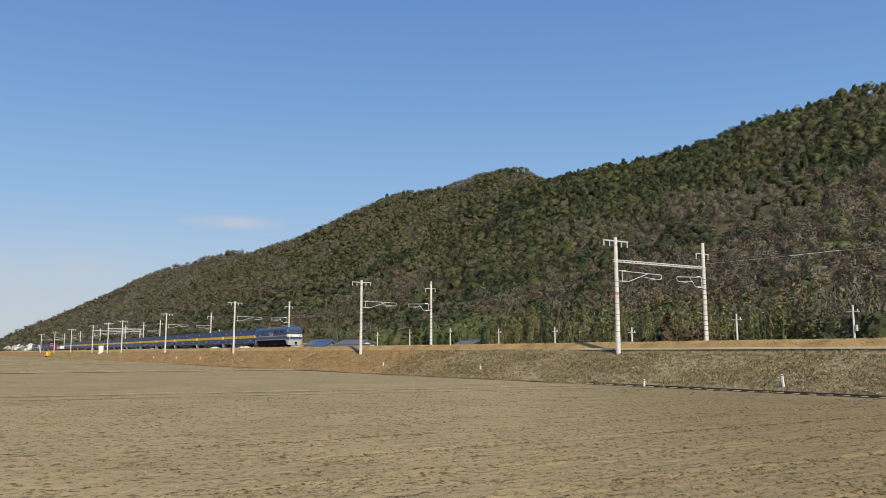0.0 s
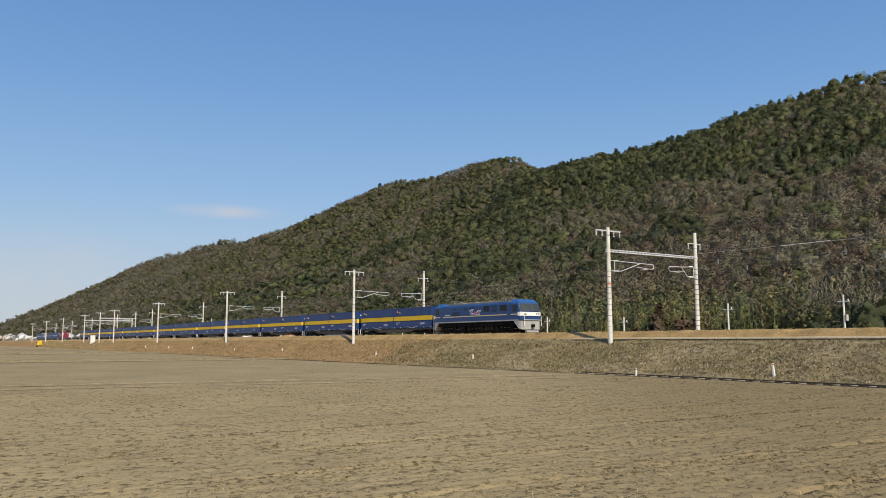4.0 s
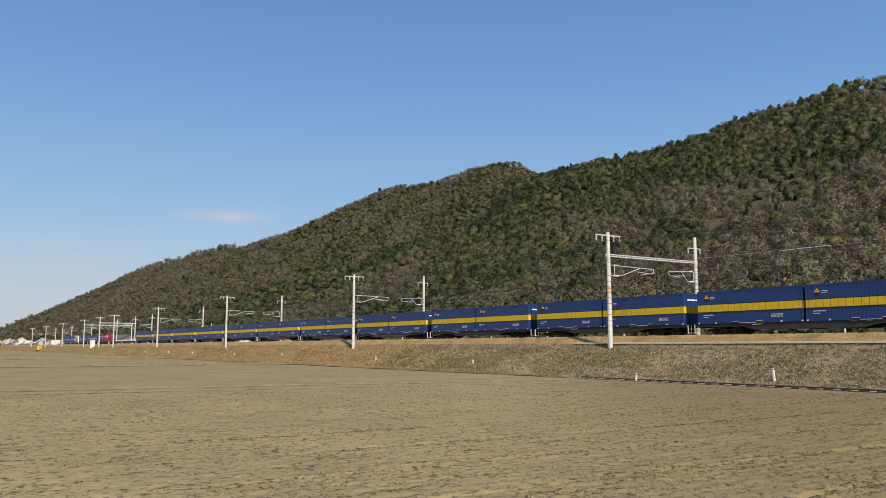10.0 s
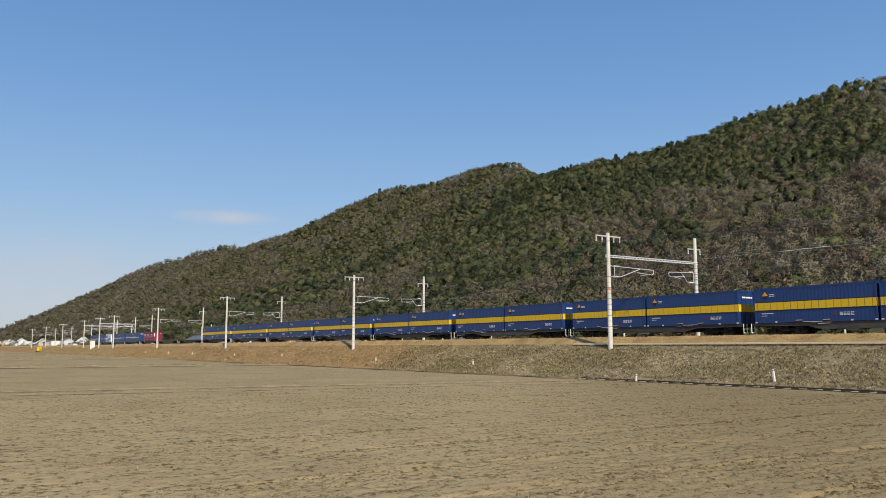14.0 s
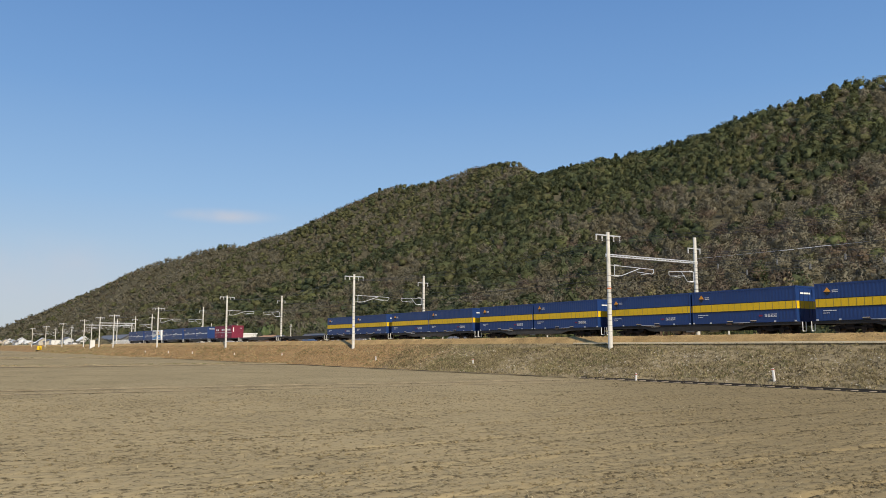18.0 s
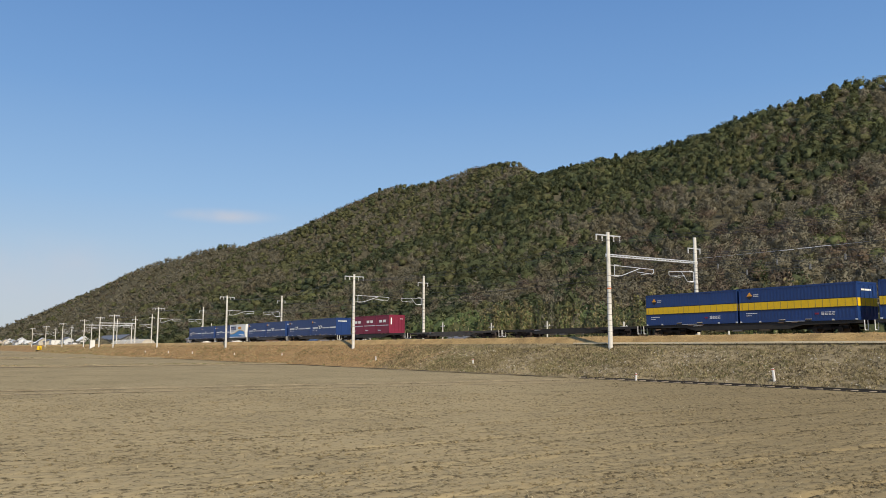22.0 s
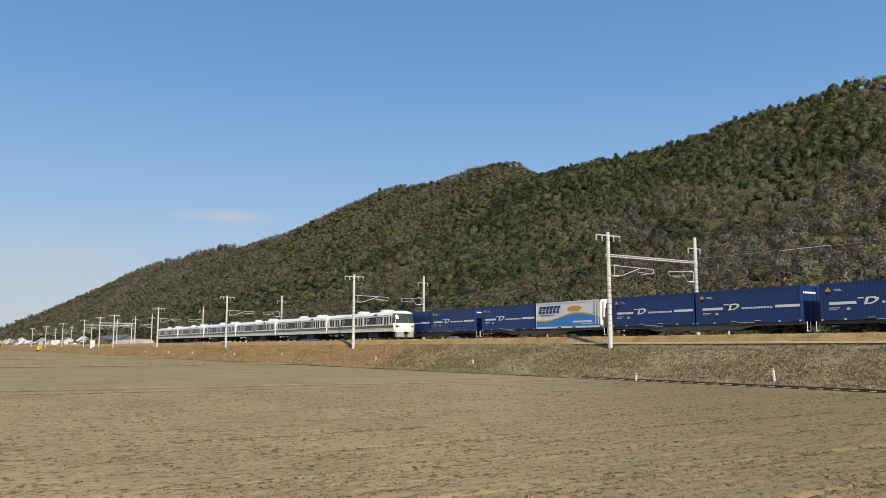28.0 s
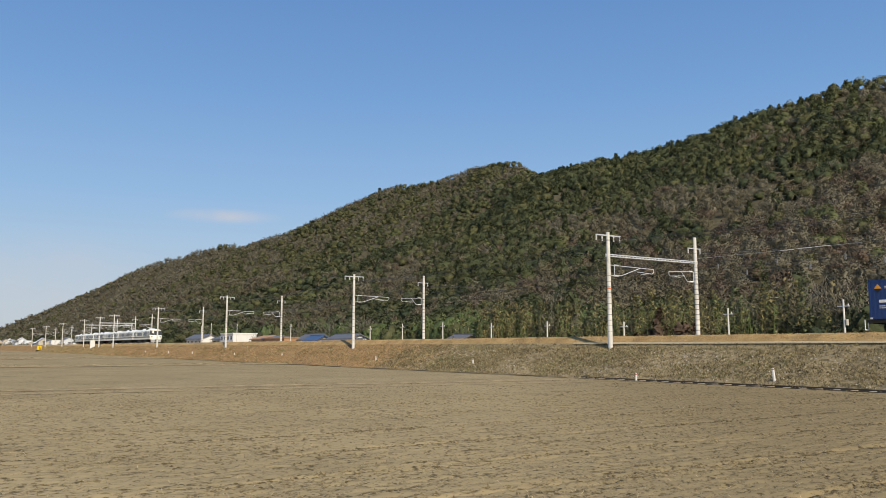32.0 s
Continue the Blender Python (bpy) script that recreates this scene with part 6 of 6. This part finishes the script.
# utility poles behind the track
for i, (x, y, top) in enumerate(((-41.7, 70, 6.6), (-54.2, 70, 6.3), (-69.0, 70, 5.3), (-83.0, 70, 5.7), (-95.6, 70, 5.8), (-108.7, 70, 6.2), (-121.6, 70, 6.3), (-133.6, 70, 6.1), (-172, 70, 7.5), (-215, 72, 8.5), (-245, 74, 9.5), (-262, 76, 9))):
    t = thing("utility_pole", "thin grey utility pole with a short crossarm behind the track", "utility pole", "utility poles", pose(x, y, 0.85))
    part("pole", rod(B(), (0, 0, -0.3), (0, 0, top - 0.85), 0.11, 8, 0.08), M_MAST, t)
    part("crossarm", box(B(), -0.6, 0.6, -0.05, 0.05, top - 1.5, top - 1.42), M_GALV, t)
    part("insulator", rod(B(), (0.45, 0, top - 1.42), (0.45, 0, top - 1.25), 0.05, 6), M_INSUL, t)
    if i == 0:
        part("transformer", rod(B(), (0.25, 0, top - 3.2), (0.25, 0, top - 2.65), 0.13, 10), M_CONC, t, "pale transformer can")

# ---- farm houses and the far village ----
M_WALLW = surf("white_plaster", (0.72, 0.71, 0.67), 0.8, var=0.08, scale=0.6, fine=6)
M_WALLB = surf("beige_wall", (0.5, 0.42, 0.32), 0.85, var=0.12, scale=0.6, fine=6)
M_WALLO = surf("orange_brown_wall", (0.42, 0.24, 0.13), 0.85, var=0.15, scale=0.6, fine=6)
M_TILE = surf("grey_roof_tile", (0.13, 0.135, 0.145), 0.6, var=0.15, scale=1.0, fine=8, bump=0.2)
M_TARP = surf("blue_roof_sheet", (0.05, 0.1, 0.2), 0.5, var=0.15, scale=1.0, fine=8)
M_WIN = glass("house_window", (0.03, 0.035, 0.045), 0.1)


def house(x0, x1, y, base, eave, ridge, wall, roof, label, depth=8.0, flat=False, windows=3, category="house"):
    """A gabled or flat-roofed building whose ridge runs along the track."""
    t = thing("farm_house" if category == "house" else category.replace(" ", "_"), label, category, "buildings behind the track", pose((x0 + x1) / 2, y, 0))
    w = (x1 - x0) / 2
    part("wall", box(B(), -w, w, 0, depth, base, eave), wall, t)
    if flat:
        part("roof", bevelled(box(B(), -w - 0.2, w + 0.2, -0.2, depth + 0.2, eave, eave + 0.3), 0.03), roof, t)
    else:
        m, o = depth / 2, 0.6
        r = extrude(B(), [(-o, eave - 0.15), (-o, eave + 0.05), (m, ridge), (depth + o, eave + 0.05), (depth + o, eave - 0.15), (m, ridge - 0.25)], -w - o, w + o)
        rf = part("roof", r, roof, t)
        part("ridge_cap", rod(B(), (-w - o, m, ridge), (w + o, m, ridge), 0.14, 6), roof, rf)
        part("gable", extrude(B(), [(0.05, eave), (m, ridge - 0.26), (depth - 0.05, eave)], -w + 0.02, w - 0.02), wall, t)
    for k in range(windows):
        c = -w + (k + 0.5) * 2 * w / windows
        ww = min(0.9, w / windows * 0.55)
        zc = max(base + 1.2, eave - 1.3)
        wd = part("window", box(B(), c - ww - 0.08, c + ww + 0.08, -0.06, 0.02, zc - 0.63, zc + 0.63), M_GALV, t)
        part("pane", box(B(), c - ww, c + ww, -0.075, -0.05, zc - 0.55, zc + 0.55), M_WIN, wd)
    return t


G = 0.8
house(-312, -292, 85, G, 5.2, 6.9, M_WALLW, M_TILE, "white plaster farmhouse with a dark tiled gable roof", windows=4, depth=6)
house(-290, -272, 88, G, 5.0, 6.4, M_WALLW, M_TILE, "low white house with a grey tiled roof", windows=4)
house(-270.5, -257.5, 85, G, 6.5, 6.8, M_WALLW, M_WHITE, "white flat-roofed building with small windows", flat=True, windows=4)
house(-243, -233.5, 86, G, 4.6, 5.8, M_WALLB, M_WALLO, "small peach-coloured barn with a round-shouldered roof", windows=1, category="barn")
house(-233, -226.5, 86, G, 4.7, 5.6, M_WALLO, M_TILE, "dark wooden shed between the farm buildings", windows=1, category="shed")
house(-226, -211, 84, G, 4.6, 5.0, M_WALLO, M_WALLO, "long low orange-brown shed", flat=True, windows=3, category="shed")
house(-211, -199, 88, G, 4.2, 5.8, M_WALLW, M_TILE, "farmhouse with a grey tiled roof", windows=3, depth=4.5)
house(-199, -191, 85, G, 3.9, 5.3, M_WALLB, M_TARP, "barn under a blue sheet roof", windows=2, category="barn", depth=3.5)
house(-189, -176, 87, G, 4.2, 5.5, M_WALLW, M_TILE, "white-walled farmhouse with a grey tiled roof", windows=3, depth=4.5)
house(-132.5, -127.5, 86, G, 3.4, 4.7, M_WALLB, M_TILE, "small house with a grey tiled roof behind the track", windows=2, depth=4.5)
house(-330, -315, 90, G, 5.0, 6.4, M_WALLB, M_WALLO, "beige house with a brown roof", windows=2)
house(-486, -418, 82, 0, 6.0, 8.4, M_GREYBOX, M_TILE, "long grey workshop with a dark tiled roof", windows=9, category="workshop")
for k in range(4):
    x = -352 + k * 14
    t = thing("greenhouse", "white-sheeted tunnel greenhouse behind the track", "greenhouse", "greenhouses", pose(x, 66, 0.8))
    arch = [(3.2 * math.cos(a * math.pi / 10) + 3.2, 4.3 * math.sin(a * math.pi / 10) ** 0.8) for a in range(11)]
    part("cover", extrude(B(), arch, -5.5, 5.5), M_CONC, t)
    for dx in (-5.6, 0.0, 5.6):
        hoop = B()
        for a, b in zip(arch, arch[1:]):
            rod(hoop, (dx, *a), (dx, *b), 0.06, 5)
        part("hoop", hoop, M_GALV, t)
vr = random.Random(5)
for k in range(44):
    ratio = 6.6 + k * 0.19 + vr.uniform(-0.15, 0.15)
    y = vr.uniform(63, 76)
    x = -ratio * y
    hgt = vr.uniform(3.8, 6.2) * (1 + (ratio - 7) * 0.07)
    flat = vr.random() < 0.4
    w0 = vr.uniform(3.5, 7.5)
    house(x - w0, x + w0, y, 0, hgt, hgt + vr.uniform(1.2, 2.4), vr.choice((M_WALLW, M_WALLW, M_CONC, M_WALLB, M_GREYBOX, M_GALV)), vr.choice((M_TILE, M_TILE, M_GALV, M_WHITE)), "distant white village house beyond the fields", depth=5, flat=flat, windows=3)
scrub("village_trees", "dark garden trees among the village houses", -1050, -380, 62, 96, 150, 7.5, [1, 5, 4, 5, 2], 95)
wallt = thing("garden_wall", "low white wall beside the farmyard", "wall", at=pose(-167, 80, 0))
part("wall", box(B(), -11, 11, 0, 0.3, 0.7, 4.0), M_WALLW, wallt)
part("coping", bevelled(box(B(), -11.2, 11.2, -0.08, 0.38, 4.0, 4.18), 0.02), M_TILE, wallt)
hut = thing("relay_hut", "small white signal relay hut beside the track", "hut", at=pose(-279, 46.2, 1.9))
part("wall", bevelled(box(B(), -0.7, 0.7, -0.7, 0.7, -0.5, 2.5), 0.04), M_WALLW, hut)
part("roof", bevelled(box(B(), -0.8, 0.8, -0.8, 0.8, 2.5, 2.65), 0.04), M_CONC, hut)
part("door", box(B(), -0.35, 0.35, -0.73, -0.69, -0.1, 1.8), M_GREYBOX, hut)
dig = thing("excavator", "small yellow excavator parked by the far embankment", "excavator", at=pose(-392, 43.5, 0.0))
part("cab", bevelled(box(B(), -1.1, 0.9, -0.9, 0.9, 0.9, 2.6), 0.1), M_YELLOW, dig)
part("window", box(B(), -0.6, 0.5, -0.93, -0.89, 1.6, 2.4), M_WIN, dig)
part("crawler", bevelled(box(B(), -1.6, 1.6, -1.1, 1.1, -0.05, 0.8), 0.15), M_UNDER, dig)
part("boom", rod(rod(B(), (0.9, 0, 1.4), (2.6, 0, 3.0), 0.18, 6), (2.6, 0, 3.0), (3.6, 0, 1.2), 0.14, 6), M_YELLOW, dig)

# ---- dry weeds and stones on the slope, clods and straw on the field ----
M_WEEDS = [surf("dry_weed_" + n, c, 0.9, var=0.3, scale=0.4, fine=4, bump=0, spec=0.1, island=0.35) for n, c in
           (("straw", (0.37, 0.303, 0.17)), ("rust", (0.37, 0.255, 0.14)), ("grey", (0.27, 0.225, 0.12)), ("green", (0.16, 0.16, 0.07)), ("dark", (0.13, 0.1, 0.058)))]


def weeds():
    rng = np.random.RandomState(101)
    X = np.concatenate([rng.uniform(-75, -12, 26000), -75 - rng.rand(17000) ** 1.6 * 330])
    Y = rng.uniform(42.0, 47.22, len(X))
    Z = bank_z(X, Y)
    far_ = np.clip((-X - 40) / 120, 0, 1)
    thick = fbm(X * 0.25, Y * 0.5, 33)
    keep = (rng.rand(len(X)) < np.clip((thick - 0.25) * 4, 0.35, 1) + (Y > 46.6))
    X, Y, Z, far_ = X[keep], Y[keep], Z[keep], far_[keep]
    rusty = np.clip((-X - 72) / 14, 0, 1) * np.clip((260 + X) / 40, 0.2, 1)
    r = rng.rand(len(X))
    mat = np.where(r < rusty * 0.7, 1, np.where(r < 0.70, np.where(rng.rand(len(X)) < 0.45 + 0.2 * rusty, 0, 2), np.where(fbm(X * 0.2, Y * 0.4, 38) > 0.53, 3, 2)))
    mat = np.where((X > -80) & (rng.rand(len(X)) < 0.28), 4, mat)
    n, k = len(X), 4
    base = np.repeat(np.stack([X, Y, Z - 0.03], 1), k, 0) + rng.normal(size=(n * k, 3)) * np.array([0.12, 0.12, 0])
    h = np.repeat((0.06 + 0.1 * rng.rand(n)) * (1 + far_ * 0.9), k) * rng.uniform(0.5, 1.2, n * k)
    lean = rng.normal(size=(n * k, 3)) * np.array([0.7, 0.6, 0]) * h[:, None]
    tip = base + lean + np.stack([0 * h, 0 * h, h], 1)
    a = rng.uniform(0, 6.283, n * k)
    w = np.stack([np.cos(a), np.sin(a), 0 * a], 1) * (0.024 + 0.016 * np.repeat(far_, k))[:, None] * rng.uniform(0.6, 1.5, (n * k, 1))
    q = np.stack([base - w, base + w, tip + w * 0.4, tip - w * 0.4], 1)
    tagged(quads_object("dry_weeds", q, M_WEEDS, np.repeat(mat, k)), "dry straw-coloured and rusty weeds on the embankment", "weeds", kind="stuff")


weeds()


def levee_straw():
    rng = np.random.RandomState(103)
    n, k = 420, 6
    which = rng.choice([1, 2, 3], n, p=[0.5, 0.3, 0.2])
    lx = np.array([0.0, -104.0, -172.0, -251.0])[which]
    Y = rng.uniform(2, 42, n)
    wander = (fbm(Y * 0.08, Y * 0 + lx, 12) - 0.47) * 1.4
    X = lx + wander + rng.normal(size=n) * (0.2 + 0.15 * which)
    base = np.repeat(np.stack([X, Y, 0.12 + 0.05 * which], 1), k, 0) + rng.normal(size=(n * k, 3)) * np.array([0.12, 0.15, 0])
    h = np.repeat((0.04 + 0.07 * rng.rand(n)) * (1 + 0.3 * which), k)
    tip = base + rng.normal(size=(n * k, 3)) * np.array([0.8, 0.8, 0]) * h[:, None] + np.stack([0 * h, 0 * h, h], 1)
    a = rng.uniform(0, 6.283, n * k)
    w = np.stack([np.cos(a), np.sin(a), 0 * a], 1) * (0.015 + 0.02 * np.repeat(which, k))[:, None]
    q = np.stack([base - w, base + w, tip + w * 0.4, tip - w * 0.4], 1)
    tagged(quads_object("levee_grass", q, M_WEEDS, np.repeat(rng.choice(4, n, p=[0.3, 0.1, 0.4, 0.2]), k)), "dry grass tufts along the paddy levees", "grass", kind="stuff")


levee_straw()


def lumps(name, label, category, X, Y, Z, size, material, rng, flat=0.7):
    """Many small irregular stones or clods in one mesh (octahedra with uneven corners)."""
    n = len(X)
    base = np.array([(1, 0, 0), (0, 1, 0), (-1, 0, 0), (0, -1, 0), (0, 0, 1), (0, 0, -0.6)], float)
    v = base[None] * rng.uniform(0.55, 1.35, (n, 6, 1)) + rng.normal(size=(n, 6, 3)) * 0.15
    v = v * size[:, None, None] * np.array([1, 1, flat])
    a = rng.uniform(0, 6.283, n)
    ca, sa = np.cos(a)[:, None], np.sin(a)[:, None]
    v = np.stack([v[..., 0] * ca - v[..., 1] * sa + X[:, None], v[..., 0] * sa + v[..., 1] * ca + Y[:, None], v[..., 2] + Z[:, None]], -1)
    tri = np.array([(0, 1, 4), (1, 2, 4), (2, 3, 4), (3, 0, 4), (1, 0, 5), (2, 1, 5), (3, 2, 5), (0, 3, 5)])
    f = (tri[None] + (np.arange(n) * 6)[:, None, None]).reshape(-1, 3)
    me = bpy.data.meshes.new(name)
    fill(me, v.reshape(-1, 3), f)
    me.materials.append(material)
    return tagged(new(name, me), label, category, kind="stuff")


def clods():
    rng = np.random.RandomState(111)
    d = 7 + 34 * rng.rand(40000) ** 1.5
    a = np.radians(rng.uniform(0, 66, len(d)))
    X, Y = -np.cos(a) * d, np.sin(a) * d
    lines = np.array(FURROWS[:6])
    along = rng.rand(len(X)) < 0.2
    pick = lines[rng.randint(0, len(lines), len(X))] + rng.normal(size=len(X)) * 0.25
    X = np.where(along, pick, X)
    Y = np.where(along, rng.uniform(4, 41, len(X)), Y)
    keep = (Y < 41) & (fbm(X * 0.5, Y * 0.22, 44) + rng.normal(size=len(X)) * 0.08 > 0.42)
    X, Y = X[keep], Y[keep]
    size = rng.uniform(0.015, 0.055, len(X)) * rng.uniform(0.6, 1.2, len(X)) * (0.8 + np.hypot(X, Y) / 60) * np.where(along[keep], 0.7, 0.6)
    M = surf("soil_clod", (0.26, 0.205, 0.115), 0.95, var=0.25, scale=0.8, fine=12, bump=0.3, spec=0.1, island=0.3)
    lumps("soil_clods", "dry crumbled soil clods on the tilled paddy", "clods", X, Y, field_height(X, Y) + size * 0.15, size, M, rng)
    n = 8000
    d = 7 + 38 * rng.rand(n) ** 1.2
    a = np.radians(rng.uniform(0, 66, n))
    X, Y = -np.cos(a) * d, np.sin(a) * d
    Z = field_height(X, Y) + 0.02
    ang = rng.uniform(0, 6.283, n)
    l = rng.uniform(0.03, 0.12, n)
    t = np.stack([np.cos(ang) * l, np.sin(ang) * l, rng.uniform(-0.2, 0.4, n) * l], 1)
    w = np.stack([-np.sin(ang), np.cos(ang), 0 * ang], 1) * 0.006
    c = np.stack([X, Y, Z], 1)
    tagged(quads_object("rice_straw", np.stack([c - t - w, c - t + w, c + t + w, c + t - w], 1), [M_WEEDS[0]]), "chopped rice straw lying on the soil", "straw", kind="stuff")
    # Dark clods along the rows put the furrows' shade into soil colour.
    n = 21000
    Y = 4 + 37.5 * rng.rand(n)
    X = np.where(rng.rand(n) < 0.6, furrow_line(lines[rng.randint(0, len(lines), n)], Y) - 0.16 + rng.normal(size=n) * 0.09, -4 - 42 * rng.rand(n) ** 1.3)
    keep = fbm(X * 0.9 + 40, Y * 0.35, 47, 3) + rng.normal(size=n) * 0.05 + 0.1 * np.isin(np.arange(n), np.where(np.abs(X[:, None] - lines).min(1) < 0.5)[0]) > 0.5
    X, Y = X[keep], Y[keep]
    size = rng.uniform(0.02, 0.055, len(X)) * (0.75 + np.hypot(X, Y) / 70)
    M4 = surf("damp_clod", (0.15, 0.118, 0.068), 0.95, var=0.3, scale=0.8, fine=12, bump=0.3, spec=0.1, island=0.4)
    lumps("damp_clods", "darker soil clods in rows, coloured for furrow shade", "clods", X, Y, field_height(X, Y) + size * 0.05, size, M4, rng, 0.45)
    n = 2800
    X, Y = rng.uniform(-75, -14, n), rng.uniform(42.3, 46.5, n)
    M2 = surf("pale_stone", (0.58, 0.55, 0.48), 0.85, var=0.2, scale=3, fine=20, bump=0.2, island=0.35)
    size = rng.uniform(0.015, 0.05, n) * rng.uniform(0.5, 1.5, n)
    lumps("slope_stones", "pale stones scattered on the embankment slope", "stones", X, Y, bank_z(X, Y) + size * 0.2, size, M2, rng)
    n = 6500
    X = -14 - rng.rand(n) ** 1.5 * 110
    Y = rng.uniform(47.5, 49.3, n)
    M3 = surf("ballast_stone", (0.4, 0.27, 0.12), 0.9, var=0.3, scale=3, fine=15, bump=0.2, island=0.4)
    size = rng.uniform(0.03, 0.065, n)
    lumps("ballast_stones", "rust-brown ballast stones", "ballast", X, Y, bank_profile(Y) + size * 0.3, size, M3, rng)


clods()

# ---- trains in their places ----


def freight(t):
    """Where the leading container's front end is along the track."""
    return -152.37 + 16.952 * t - 0.012953 * t * t


def commuter(t):
    """Where the commuter train's leading end is; it runs towards the far end."""
    return -48.76 - 31.6 * (t - 23.0)


TIMES = (0, 4, 8, 12, 16, 20, 24, 28, 32)


def run(ob, offset, y, z, where):
    walk(ob, [(t, pose(where(t) + offset, y, z)) for t in TIMES])


def motions():
    far, near = TRACKS[1], TRACKS[0]
    wagon, banded, striped, red = make_wagon(), make_yellow_band(), make_blue_stripe(), make_red()
    spare = [wagon, banded, striped, red]
    plan = [(make_locomotive(), 9.27, far, RAIL, freight)]

    def again(ob):
        if ob in spare:
            spare.remove(ob)
            return ob
        return copy_thing(ob, Matrix.Identity(4))

    for k in range(20):
        c = -9.5 - 20.4 * k
        plan.append((again(wagon), c, far, RAIL, freight))
        if k < 13:
            for dx in (4.78, -4.78):
                plan.append((again(banded), c + dx, far, RAIL + 1.0, freight))
        elif k == 15:
            for dx in (3.75, 0.0, -3.75):
                plan.append((again(red), c + dx, far, RAIL + 1.0, freight))
        elif k > 15:
            for dx in (4.78, -4.78):
                load = make_wave() if k == 18 and dx > 0 else again(striped)
                plan.append((load, c + dx, far, RAIL + 1.0, freight))
    middle = make_car("middle")
    cars = [make_car("head_left"), middle] + [copy_thing(middle, Matrix.Identity(4)) for _ in range(3)] + [make_car("head_right")]
    for i, car in enumerate(cars):
        plan.append((car, 9.8 + CAR * i, near, RAIL, commuter))
    for entry in plan:
        run(*entry)


motions()
